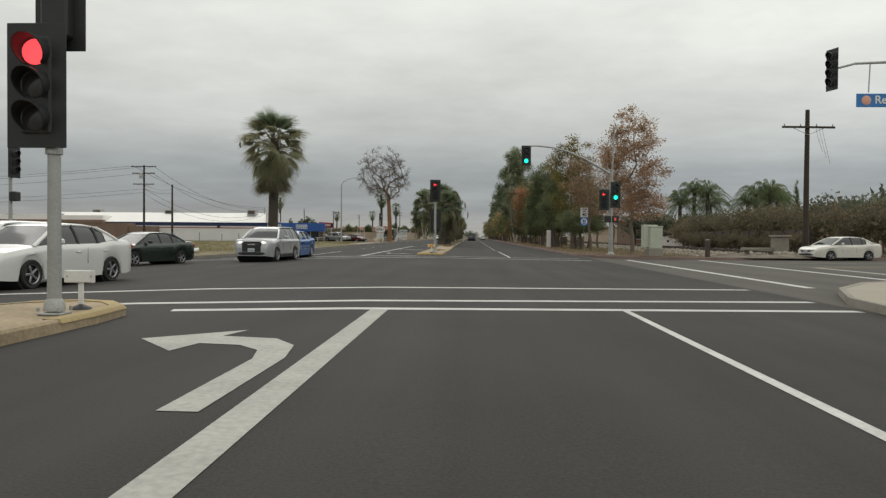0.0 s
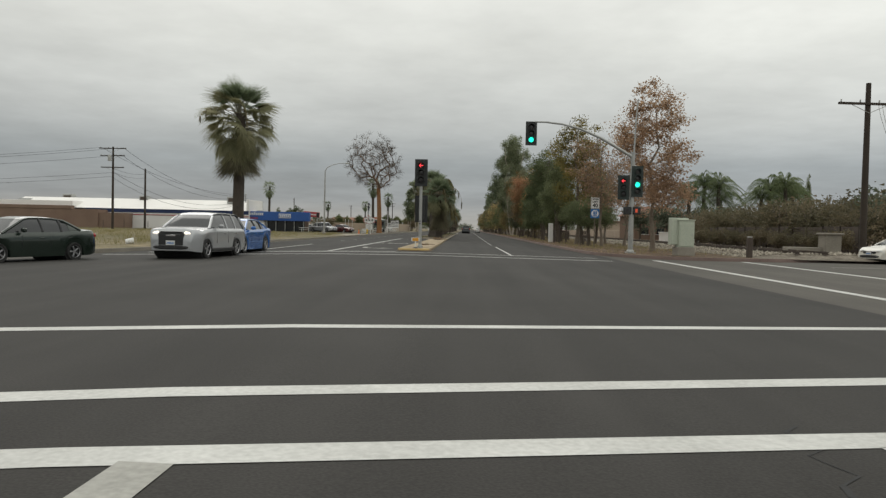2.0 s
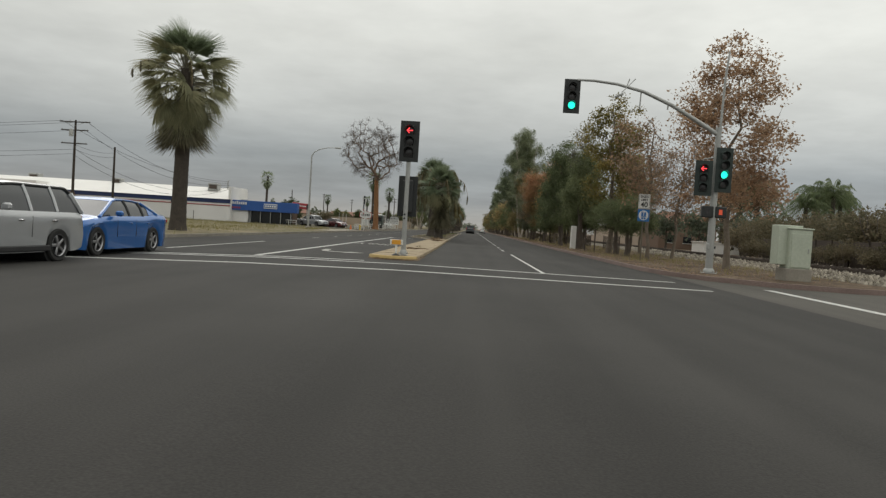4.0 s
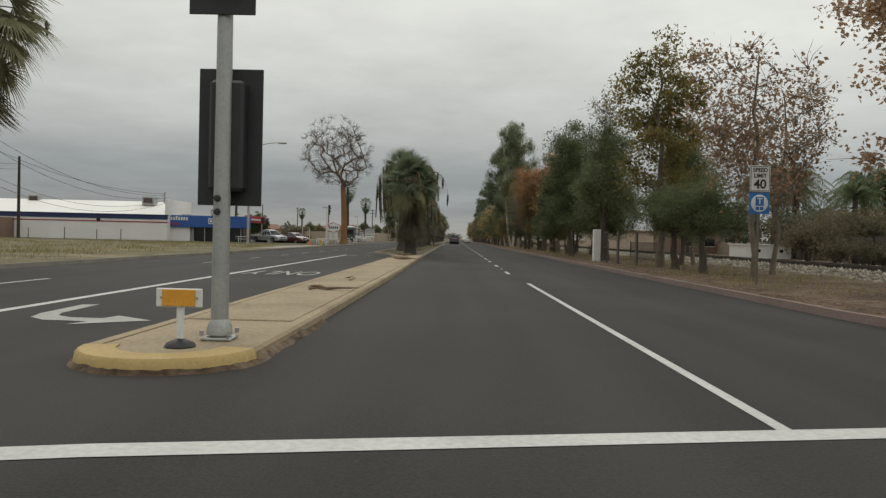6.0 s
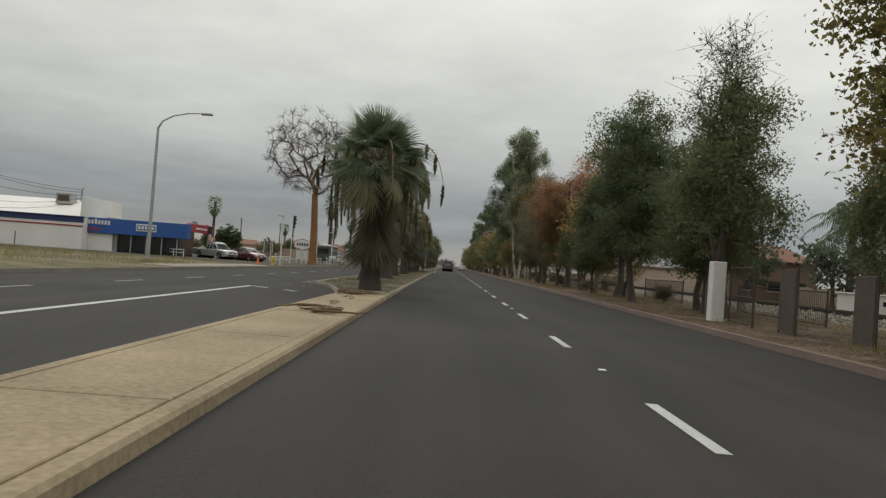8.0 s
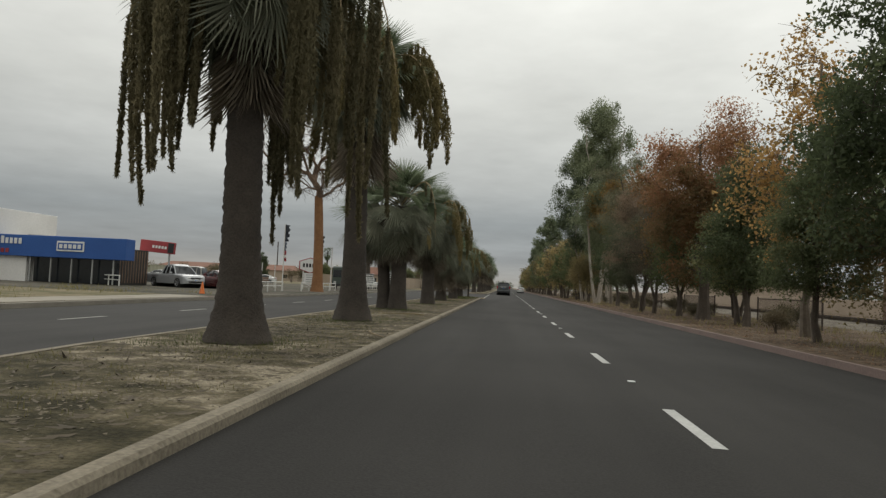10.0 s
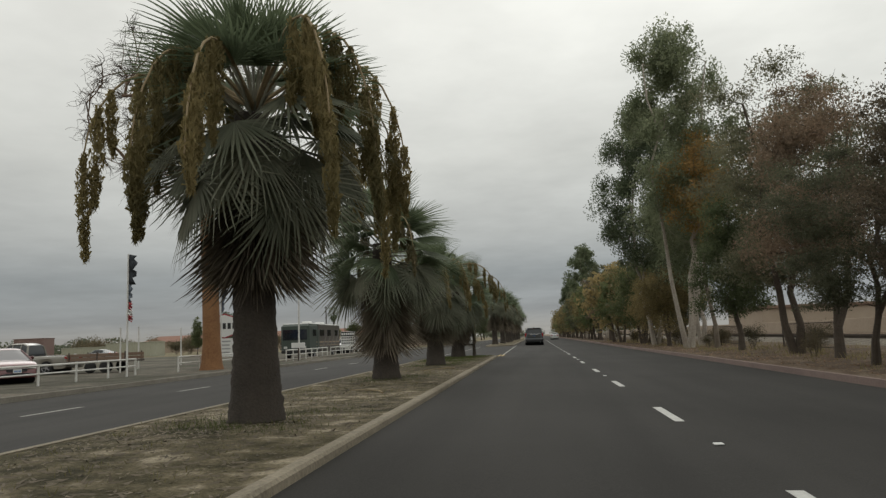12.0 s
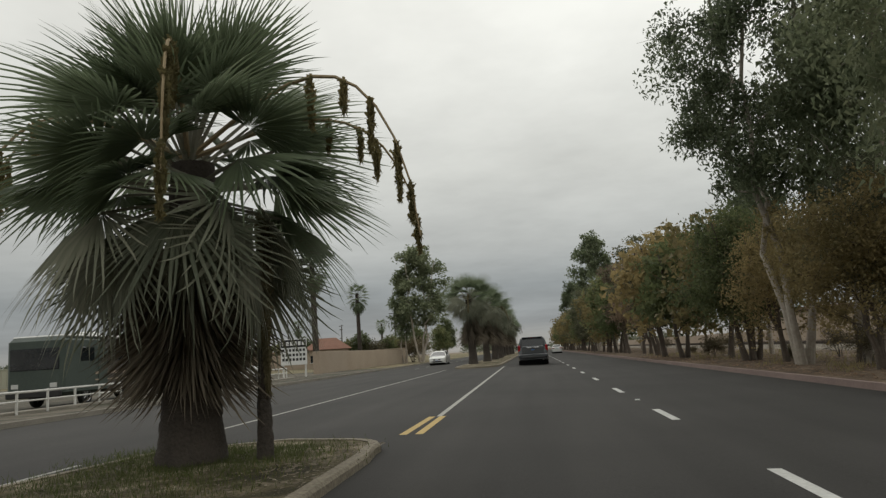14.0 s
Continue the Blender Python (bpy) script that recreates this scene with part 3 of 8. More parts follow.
for name, line, close, material, label in (
        ("verge_right", KERB_R_FAR, [(260, 600)], M_LITTER, "verge of bare dirt and leaf litter beside the road"),
        ("corner_near_right", KERB_R_NEAR, [(260, -80)], M_SIDEWALK, "tan concrete street corner"),
        ("lot_left", KERB_L_FAR, [(-260, 600)], M_LOT, "vacant lot of dry grass and bare earth"),
        ("corner_near_left", KERB_L_NEAR, [(-260, -80)], M_LOT, "dry grass corner of the crossing")):
    inner = offset(line, 0.15)
    g = Geo()
    pts = inner + close
    g.add([(x, y, -0.015) for x, y in pts], [tuple(range(len(pts)))])
    setting(name, g, material, label)
    setting("kerb", kerb_geo(spaced(line, 3.0), 0.0, ZG - 0.05), M_KERB_RED if line is KERB_R_FAR else M_CONCRETE,
            "weathered concrete kerb with faded red paint" if line is KERB_R_FAR else "weathered concrete kerb", True)
    gut = Geo()
    a, b = offset(spaced(line, 6.0), 0.0), offset(spaced(line, 6.0), -0.42)
    n = len(a)
    gut.add([(x, y, zr(x) + 0.006) for x, y in a] + [(x, y, zr(x) + 0.006) for x, y in b], [(i, i + 1, n + i + 1, n + i) for i in range(n - 1)])
    setting("gutter", gut, M_ASPHALT_OLD if line is KERB_R_FAR else M_CONCRETE, "narrow concrete gutter along the kerb")

setting("lot_paving", Geo().add([(-80, 119.0, -0.009), (-14.5, 119.0, -0.009), (-14.5, 215, -0.009), (-80, 215, -0.009)], [(0, 1, 2, 3)]), M_LOT_GREY, "dusty grey old paving of the lots with weeds")
setting("kerb_paint", kerb_geo(spaced([(-14.53, 116.8), (-14.53, 124.2)], 1.0), 0.004, ZG - 0.05, 0.20), M_KERB_RED_NEW, "dull red painted kerb by the hydrant", True)
# medians: the concrete nose, the planted strip, the strip beyond the opening
NOSE = [(-3.35, 79.5)] + arc(-2.55, 44.1, 0.8, 180, 360, 10) + [(-1.72, 60), (-1.85, 79.5)]
STRIP = [(-4.4, 84.6), (-3.4, 80.0), (-1.85, 80.0), (-1.92, 110), (-2.0, 149.0)] + arc(-3.0, 149.8, 0.95, -10, 60, 4) + [(-3.6, 151.0), (-5.2, 150.2), (-5.75, 147), (-5.75, 92), (-5.4, 87)]
STRIP2 = [(-5.6, 600), (-5.6, 193)] + arc(-4.0, 191.5, 1.55, 190, 350, 6) + [(-2.4, 195), (-2.4, 600)]
ISLAND = [(-6.9, -80)] + [(-6.9, 9.6), (-6.5, 10.4), (-5.9, 10.8), (-5.3, 10.6), (-4.85, 10.0), (-4.75, 9.0)] + [(-4.75, -80)]


def median(name, outline, top, fill, kerb_material, label, closed=True):
    """A raised island: kerb round it, fill inside."""
    run = spaced(outline, 2.5)
    if outline[0][0] < 0 and sum((b[0] - a[0]) * (b[1] + a[1]) for a, b in zip(outline, outline[1:] + outline[:1])) > 0:
        run = run[::-1]
    inner = offset(run, 0.15)
    g = Geo()
    g.add([(x, y, top - 0.012) for x, y in inner], [tuple(range(len(inner)))])
    ob = setting(name, g, fill, label)
    k = setting("kerb", kerb_geo(run, top, -0.08, closed=closed), kerb_material, "dusty concrete kerb of the median", True)
    return ob


median("median_nose", NOSE, 0.12, M_TAN, M_TAN, "bare tan concrete median")
median("median_planted", STRIP, 0.10, M_MEDIAN, M_KERB_DUSTY, "median strip of sandy earth, weeds and fallen palm litter")
median("median_far", STRIP2, 0.13, M_MEDIAN, M_KERB_DUSTY, "planted median strip with sandy earth")
median("island_near", ISLAND, 0.15, M_TAN, M_TAN, "tan concrete traffic island")
# windblown dirt lying in the foot of the nose's kerb
rnd = random.Random(14)
run = spaced(arc(-2.55, 44.1, 0.79, 190, 360, 14) + [(-1.73, 47.2)], 0.22)
lanes = [offset(run, 0.01), offset(run, -0.02), offset(run, -0.04), offset(run, -0.065)]
g, n = Geo(), len(run)
vs = []
for k, line in enumerate(lanes):
    for i, (x, y) in enumerate(line):
        wide = rnd.uniform(-0.02, 0.02) * (k > 1)
        vs.append((x + wide, y - wide, zr(x) + (0.058, 0.042, 0.018, -0.004)[k] * (rnd.uniform(0.6, 1.15) if k < 3 else 1.0) * (1.0 if i < 24 else 0.7)))
g.add(vs, [(k * n + i, k * n + i + 1, (k + 1) * n + i + 1, (k + 1) * n + i) for k in range(3) for i in range(n - 1)])
single("dirt_drift", g, M_LITTER, "windblown brown dirt along the median's kerb foot", "dirt", kind="stuff")
# yellow painted lips of the two island noses
for cx, cy, r, a0, a1 in ((-2.55, 44.1, 0.8, 185, 355), ):
    setting("kerb_paint", kerb_geo(arc(cx, cy, r + 0.004, a0, a1, 12), 0.124, 0.03, 0.34), M_YELLOW_NOSE, "faded yellow paint on the island's nose", True)
setting("kerb_paint", kerb_geo([(-4.746, 8.2), (-4.746, 9.0), (-4.846, 10.0), (-5.3, 10.604), (-5.9, 10.804), (-6.5, 10.404)], 0.154, 0.10, 0.22), M_YELLOW_FADED, "faded yellow paint on the island's nose", True)

# ---------------------------------------------------------------- paint on the road


def stripe(x0, y0, x1, y1, width, material=None, name="lane_line", label="white painted road line", dz=0.005):
    d = Vector((x1 - x0, y1 - y0)).normalized() * (width / 2)
    n = max(1, int(math.hypot(x1 - x0, y1 - y0) / 2.0))
    g = Geo()
    vs = []
    for i in range(n + 1):
        x, y = x0 + (x1 - x0) * i / n, y0 + (y1 - y0) * i / n
        for s in (1, -1):
            px, py = x - d.y * s, y + d.x * s
            vs.append((px, py, zr(px) + dz))
    g.add(vs, [(2 * i, 2 * i + 1, 2 * i + 3, 2 * i + 2) for i in range(n)])
    return setting(name, g, material or M_LINE, label)


def across(y, slope, x0, x1, width, material=None, name="crosswalk_line"):
    cuts = [x0] + [x for x in xs[1:-1] if x0 < x < x1] + [x1]
    for a, b in zip(cuts, cuts[1:]):
        stripe(a, y + slope * a, b, y + slope * b, width, material, name, "white crosswalk line across the road")


across(11.75, 0.23, -4.5, 7.0, 0.30, name="stop_line")
across(13.25, 0.28, -8.5, 7.0, 0.28)
across(16.60, 0.29, -14.0, 7.0, 0.26)
across(38.75, 0.23, -14.0, 6.6, 0.26)
across(41.75, 0.24, -13.5, 6.4, 0.24)
across(42.9, 0.30, -13.0, -3.2, 0.24, name="stop_line")
stripe(9.0, 19.6, 9.0, 42.5, 0.28, M_LINE, "crosswalk_line")
stripe(13.4, 23.0, 13.4, 43.2, 0.28, M_LINE, "crosswalk_line")
stripe(15.4, 24.0, 15.6, 33.5, 0.30, M_LINE_WORN, "stop_line")
stripe(15.5, 34.0, 60.0, 46.5, 0.14, M_LINE_YELLOW, label="yellow centre line of the crossing street")
stripe(15.5, 39.0, 60.0, 51.5, 0.12, M_LINE_WORN)
stripe(-1.44, -60, -1.44, 11.3, 0.27, M_LINE_WORN)
stripe(2.58, -60, 2.58, 12.2, 0.12)
stripe(2.22, 42.4, 2.10, 58.0, 0.11)
DASH_AT = [64.2, 71.0, 77.4, 83.4, 89.4, 96.0, 102.4, 108.7, 114.9, 121.1, 127.6, 133.9, 140.7, 147.0, 153.4, 160.1, 166.8]
DASH_AT += [166.8 + 6.7 * k for k in range(1, 16)]
for k, y in enumerate(DASH_AT):
    stripe(1.95, y - 0.95, 1.95, y + 0.95, 0.13, name="lane_dash", label="short white lane dash")
    if k < 16 and k % 2 == 0:
        g = Geo().box((1.95, y + 3.2, zr(1.95) + 0.012), (0.10, 0.10, 0.018), chamfer=0.006)
        setting("lane_reflector", g, M_SIGN_WHITE, "small raised white lane marker")
    if 64 < y < 150 or y > 195:
        stripe(-10.2, y + 2.6, -10.2, y + 4.6, 0.13, M_LINE_WORN, "lane_dash", "short white lane dash")
stripe(-9.85, 43.4, -10.05, 55.4, 0.14)
stripe(-6.3, 41.4, -6.65, 82.2, 0.20)
stripe(-6.65, 82.2, -4.75, 80.3, 0.16)
stripe(-6.1, 88, -6.1, 150, 0.10, M_LINE_WORN)
stripe(-2.10, 151.6, -2.05, 154.4, 0.12, M_LINE_YELLOW, label="faded yellow line at the median's end")
stripe(-1.86, 151.6, -1.85, 154.4, 0.12, M_LINE_YELLOW, label="faded yellow line at the median's end")
stripe(-1.92, 154.4, -2.1, 190.0, 0.10, M_LINE_WORN)
stripe(-6.0, 154.0, -6.0, 190.0, 0.10, M_LINE_WORN)


def flat_sign(outline, x, y, turn, name, label, material=None):
    """A painted shape on the road."""
    c, s = math.cos(radians(turn)), math.sin(radians(turn))
    pts = [(x + c * u - s * v, y + s * u + c * v) for u, v in outline]
    g = Geo()
    g.add([(px, py, zr(px) + 0.006) for px, py in pts], [tuple(range(len(pts)))])
    return setting(name, g, material or M_LINE_WORN, label)


# a left-turn arrow: stem that bends to the left and ends in a broad head
shaft = [(-1.76, 4.6), (-1.74, 6.7), (-1.84, 7.45), (-2.15, 7.92), (-2.8, 8.06), (-2.67, 8.6), (-3.61, 7.78), (-2.96, 6.98), (-2.86, 7.5), (-2.4, 7.42), (-2.12, 7.1), (-2.02, 6.6), (-2.04, 4.6)][::-1]
flat_sign(shaft, 0, 0, 0, "turn_arrow", "worn white left-turn arrow painted on the asphalt")
flat_sign([((u + 2.4) * 0.9, (v - 7.0) * 0.62) for u, v in shaft], -5.0, 47.2, 185, "turn_arrow", "worn white left-turn arrow painted on the asphalt")
word = text_mesh("ONLY", 1.0, M_LINE_WORN, 0.001)
ob = tagged(new("road_word", word), "white word painted on the turning lane", "", "", "structure")
ob.matrix_world = pose(-5.05, 59.2, zr(-5) + 0.008, 0, 0, 180) @ Matrix.Diagonal((0.78, 2.9, 1, 1))
# dark cracks and tar seams
rng = np.random.default_rng(4)
for x, y, length in ((-0.9, 36.5, 2.4), (1.9, 11.0, 1.6), (-3.0, 20.0, 3.0), (3.4, 30.0, 4.0), (2.6, 66.0, 5.0), (-1.0, 92.0, 4.0), (4.2, 104.0, 6.0), (0.9, 128.0, 5.0), (3.0, 140.0, 4.0), (-9.0, 70.0, 6.0), (-10.5, 112.0, 5.0), (-8.0, 133.0, 6.0)):
    g = Geo()
    pts = [(x + 0.09 * math.sin(i * 1.9) + 0.03 * i, y + length * i / 10) for i in range(11)]
    for i, (a, b) in enumerate(zip(pts, pts[1:])):
        w = 0.012 + 0.008 * math.sin(i)
        g.add([(a[0] - w, a[1], zr(a[0]) + 0.003), (a[0] + w, a[1], zr(a[0]) + 0.003), (b[0] + w, b[1], zr(b[0]) + 0.003), (b[0] - w, b[1], zr(b[0]) + 0.003)], [(0, 1, 2, 3)])
    setting("road_crack", g, M_DARK, "dark crack in the asphalt")

# ---------------------------------------------------------------- signals and signs


def signal_head(parent, m, lit, colour_material, box_material, arrow=False, back=True, sections=3):
    """A traffic signal head facing -y of m: housing, hooded lamps and backplate."""
    h = 0.36 * sections
    head = part("signal_head", Geo().box((0, 0.10, 0), (0.34, 0.20, h), chamfer=0.03), box_material, parent, "", m)
    if back:
        plate = Geo().box((0, 0.03, 0), (0.64, 0.012, h + 0.28), chamfer=0.005)
        part("backplate", plate, box_material, head, "flat black backplate")
    for k in range(sections):
        z = (sections - 1) / 2 * 0.36 - 0.36 * k
        lens = Geo().lathe([(0.0, 0.012), (0.08, 0.010), (0.135, 0.0), (0.145, -0.02)], pose(0, -0.012, z, 90, 0, 0), 20)
        on = k == lit
        part("lamp", lens, colour_material if on and not arrow else M_LENS_OFF, head, "lit lamp" if on and not arrow else "dark lamp")
        if on and arrow:
            a = Geo()
            for p0, p1 in (((-0.10, 0), (0.10, 0)), ((-0.10, 0), (-0.015, 0.085)), ((-0.10, 0), (-0.015, -0.085))):
                a.tube([(p0[0], -0.034, z + p0[1]), (p1[0], -0.034, z + p1[1])], 0.017, 6)
            part("arrow_lamp", a, colour_material, head, "lit red left arrow")
        hood = Geo()
        seg, n = 18, 14
        ring = [radians(-55 + 290 * i / n) for i in range(n + 1)]
        vs = []
        for r in (0.155, 0.166):
            for i, t in enumerate(ring):
                depth = 0.05 + 0.20 * max(0.0, math.sin(t) * 0.5 + 0.5)
                vs += [(r * math.cos(t), -0.01, z + r * math.sin(t)), (r * math.cos(t), -depth, z + r * math.sin(t))]
        m2 = 2 * (n + 1)
        fs = [(2 * i, 2 * i + 1, 2 * i + 3, 2 * i + 2) for i in range(n)] + [(m2 + 2 * i + 2, m2 + 2 * i + 3, m2 + 2 * i + 1, m2 + 2 * i) for i in range(n)]
        fs += [(2 * i + 1, m2 + 2 * i + 1, m2 + 2 * i + 3, 2 * i + 3) for i in range(n)]
        hood.add(vs, fs)
        part("visor", hood, box_material, head)
    return head


def pole_geo(h, r0, r1):
    return Geo().tube([(0, 0, 0), (0, 0, h * 0.5), (0, 0, h)], [r0, (r0 + r1) / 2, r1], 14)


def foot(parent, r):
    part("base_plate", Geo().box((0, 0, 0.02), (r * 3.4, r * 3.4, 0.03), chamfer=0.01), M_STEEL, parent)
    part("base_cover", Geo().lathe([(r * 1.5, 0.0), (r * 1.42, 0.08), (r * 1.15, 0.13), (r * 1.0, 0.15)], pose(0, 0, 0.055), 12), M_STEEL, parent, "grey metal base cover")
    for sx in (-1, 1):
        for sy in (-1, 1):
            part("bolt", Geo().lathe([(0.0, 0.05), (0.022, 0.05), (0.022, 0.0)], pose(sx * r * 1.55, sy * r * 1.55, 0.055), 6), M_STEEL, parent)


# signal on the near island: a red ball above, a second head facing the other way
s = thing("traffic_signal", "grey post with black signal heads, red lamp lit, on an island", "traffic signal", pose(-5.15, 8.75, 0.138))
part("post", pole_geo(3.2, 0.085, 0.07), M_STEEL, s); foot(s, 0.085)
part("collar", Geo().lathe([(0.10, 0), (0.10, 0.12), (0.075, 0.14)], pose(0, 0, 1.98), 12), M_STEEL, s)
signal_head(s, pose(-0.14, -0.16, 2.80) @ Matrix.Diagonal((1.15, 1.1, 1.11, 1)), 0, M_RED_ON, M_BLACK)
signal_head(s, pose(0.02, 0.14, 3.95, 0, 0, 180), 9, M_RED_ON, M_BLACK)
part("bracket", Geo().tube([(0, 0, 3.15), (0, 0.05, 3.3), (0.02, 0.14, 3.4)], 0.04, 8), M_STEEL, s)


def island_marker(x, y, z, material, label):
    t = thing("island_marker", label, "road marker", pose(x, y, z))
    part("post", Geo().box((0, 0, 0.20), (0.06, 0.05, 0.40), chamfer=0.008), M_WHITE, t)
    part("rubber_base", Geo().lathe([(0.14, 0), (0.12, 0.03), (0.05, 0.06), (0.03, 0.07)], None, 14), M_SIGN_BLACK, t, "black rubber base")
    part("panel", Geo().box((0, -0.035, 0.44), (0.42, 0.02, 0.17), chamfer=0.008), M_WHITE, t)
    part("reflector", Geo().box((0, -0.05, 0.44), (0.30, 0.012, 0.15), chamfer=0.004), material, t)
    for sx in (-0.16, 0.16):
        part("stud", Geo().lathe([(0, 0.012), (0.012, 0.01), (0.014, 0)], pose(sx, -0.046, 0.44, 90, 0, 0), 8), M_STEEL, t)


island_marker(-5.2, 9.45, 0.138, M_SIGN_WHITE, "small white marker panel on a post on the island")
island_marker(-2.47, 44.1, 0.118, M_AMBER, "small amber and white marker panel on the median nose")

# signal on the far median nose
s = thing("traffic_signal", "grey post with black signal heads, red arrow lit, on the median", "traffic signal", pose(-2.28, 44.62, 0.105))
part("post", pole_geo(4.1, 0.085, 0.07), M_STEEL, s); foot(s, 0.085)
signal_head(s, pose(0, -0.12, 3.82), 0, M_RED_ON, M_BLACK, True)
signal_head(s, pose(0.02, 0.20, 2.0, 0, 0, 180), 9, M_RED_ON, M_BLACK)
for z in (1.62, 2.38):
    part("bracket", Geo().tube([(0, 0, z), (0.02, 0.2, z)], 0.025, 8), M_STEEL, s)
for z in (1.25, 1.38):
    part("push_button", Geo().lathe([(0, 0.03), (0.03, 0.025), (0.035, 0)], pose(-0.02, -0.08, z, 90, 0, 0), 10), M_BLACK, s)

# mast-arm signal on the far corner
s = thing("mast_arm_signal", "tall grey mast with a long curved arm and green signals lit", "traffic signal", pose(9.25, 48.8, -0.02))
part("mast", pole_geo(5.65, 0.15, 0.11), M_STEEL, s); foot(s, 0.15)
arm_pts = [(0, 0, 5.35), (-0.7, 0.05, 5.78), (-1.8, 0.15, 6.42), (-2.9, 0.3, 6.92), (-3.9, 0.5, 7.2), (-4.8, 0.65, 7.32), (-5.45, 0.75, 7.34)]
arm = part("mast_arm", Geo().tube(arm_pts, [0.09, 0.085, 0.075, 0.065, 0.055, 0.05, 0.045], 12), M_STEEL, s)
signal_head(s, pose(-5.62, 0.72, 6.68), 2, M_GREEN_ON, M_BLACK)
part("camera_bracket", Geo().tube([(-3.55, 0.42, 7.12), (-3.45, 0.42, 7.42)], 0.02, 6), M_STEEL, arm)
part("camera_bracket", Geo().tube([(-3.75, 0.3, 6.85), (-3.2, 0.5, 7.45)], 0.018, 6), M_STEEL, arm)
part("detector_camera", Geo().box((-3.85, 0.25, 6.72), (0.34, 0.10, 0.09), pose(0, 0, 0, 0, -25, 0), 0.02), M_STEEL, arm)
part("hanger", Geo().tube([(-3.0, 0.3, 6.9), (-3.02, 0.3, 6.2)], 0.025, 6), M_STEEL, arm)
part("hanger", Geo().tube([(-1.95, 0.17, 6.5), (-1.97, 0.17, 6.25)], 0.03, 6), M_STEEL, arm)
part("luminaire_pole", Geo().tube([(0.05, 0, 5.5), (0.12, 0.02, 7.5), (0.22, 0.04, 8.6)], [0.05, 0.045, 0.035], 10), M_STEEL, s)
signal_head(s, pose(0.24, -0.22, 4.0), 2, M_GREEN_ON, M_GREENBLACK, sections=4)
signal_head(s, pose(-0.5, -0.16, 3.66, 0, 0, -14), 0, M_RED_ON, M_GREENBLACK, True)
part("side_bracket", Geo().tube([(0, 0, 4.5), (-0.5, 0, 4.4)], 0.03, 6), M_STEEL, s)
part("side_bracket", Geo().tube([(0, 0, 3.2), (-0.5, 0, 3.1)], 0.03, 6), M_STEEL, s)
for sx in (-0.24, 0.26):
    ped = part("pedestrian_signal", Geo().box((sx, -0.05, 2.38), (0.44, 0.24, 0.44), chamfer=0.03), M_BLACK, s, "black pedestrian signal box")
    part("hand_lamp", Geo().box((sx - 0.02, -0.175, 2.38), (0.13, 0.01, 0.2), chamfer=0.004), M_HAND_ON if sx > 0 else M_LENS_OFF, ped)
part("push_button", Geo().box((-0.13, -0.1, 1.05), (0.10, 0.08, 0.22), chamfer=0.02), M_STEEL, s)

# mast arm that reaches in from the near right corner, with a street-name sign
s = thing("mast_arm_signal", "grey curved mast arm with a four-lamp signal seen from the side", "traffic signal", pose(22.0, 30.6, -0.02))
part("mast", pole_geo(6.6, 0.16, 0.12), M_STEEL, s); foot(s, 0.16)
part("mast_arm", Geo().tube([(0, 0, 6.3), (-1.5, 0.05, 7.3), (-3.2, 0.1, 8.15), (-4.8, 0.2, 8.5), (-6.2, 0.25, 8.45), (-6.95, 0.25, 8.25)], [0.09, 0.08, 0.07, 0.06, 0.05, 0.045], 12), M_STEEL, s)
signal_head(s, pose(-7.15, 0.25, 8.2, 0, 0, -72), 9, M_RED_ON, M_BLACK, sections=4)
part("hanger", Geo().tube([(-5.6, 0.22, 8.45), (-5.65, 0.22, 7.25)], 0.025, 6), M_STEEL, s)
board = part("street_sign", Geo().box((-5.0, 0.2, 6.92), (2.3, 0.04, 0.56), chamfer=0.012), M_SIGN_BLUE, s, "blue street-name sign")
part("lettering", text_mesh("Red", 0.46, M_SIGN_WHITE, 0.003, 0.008), M_SIGN_WHITE, board, "", pose(-5.05, 0.172, 6.93, 90, 0, 0))
part("emblem", Geo().lathe([(0, 0.006), (0.19, 0.005), (0.2, 0)], pose(-5.75, 0.178, 6.92, 90, 0, 0), 12), mat("peach_emblem", (0.6, 0.28, 0.2), (0.75, 0.4, 0.3), 0.5), board)
# two heads at the far side of the left leg, edge on
s = thing("traffic_signal", "grey post with black signal heads across the side street", "traffic signal", pose(-20.6, 31.6, -0.02))
part("post", pole_geo(4.6, 0.085, 0.07), M_STEEL, s); foot(s, 0.085)
signal_head(s, pose(0.2, 0, 4.3, 0, 0, 75), 9, M_RED_ON, M_BLACK)
part("pedestrian_signal", Geo().box((0.2, 0, 2.8), (0.3, 0.42, 0.42), chamfer=0.03), M_BLACK, s)

# speed limit sign with the blue plate below
s = thing("speed_limit_sign", "white speed limit sign over a blue plate on a post", "road sign", pose(9.1, 59.5, -0.02, 0, 0, 3))
part("post", Geo().box((0, 0.02, 1.75), (0.06, 0.05, 3.5), chamfer=0.008), mat("weathered_sign_post", (0.10, 0.085, 0.06), (0.2, 0.17, 0.13), 0.8), s)
plate = part("speed_plate", Geo().box((0, -0.025, 3.18), (0.62, 0.012, 0.78), chamfer=0.004), M_SIGN_WHITE, s)
rim = Geo()
for a, b in (((-0.28, -0.36), (0.28, -0.36)), ((0.28, -0.36), (0.28, 0.36)), ((0.28, 0.36), (-0.28, 0.36)), ((-0.28, 0.36), (-0.28, -0.36))):
    rim.box(((a[0] + b[0]) / 2, -0.034, 3.18 + (a[1] + b[1]) / 2), (abs(a[0] - b[0]) + 0.014, 0.004, abs(a[1] - b[1]) + 0.014))
part("border", rim, M_SIGN_BLACK, plate)
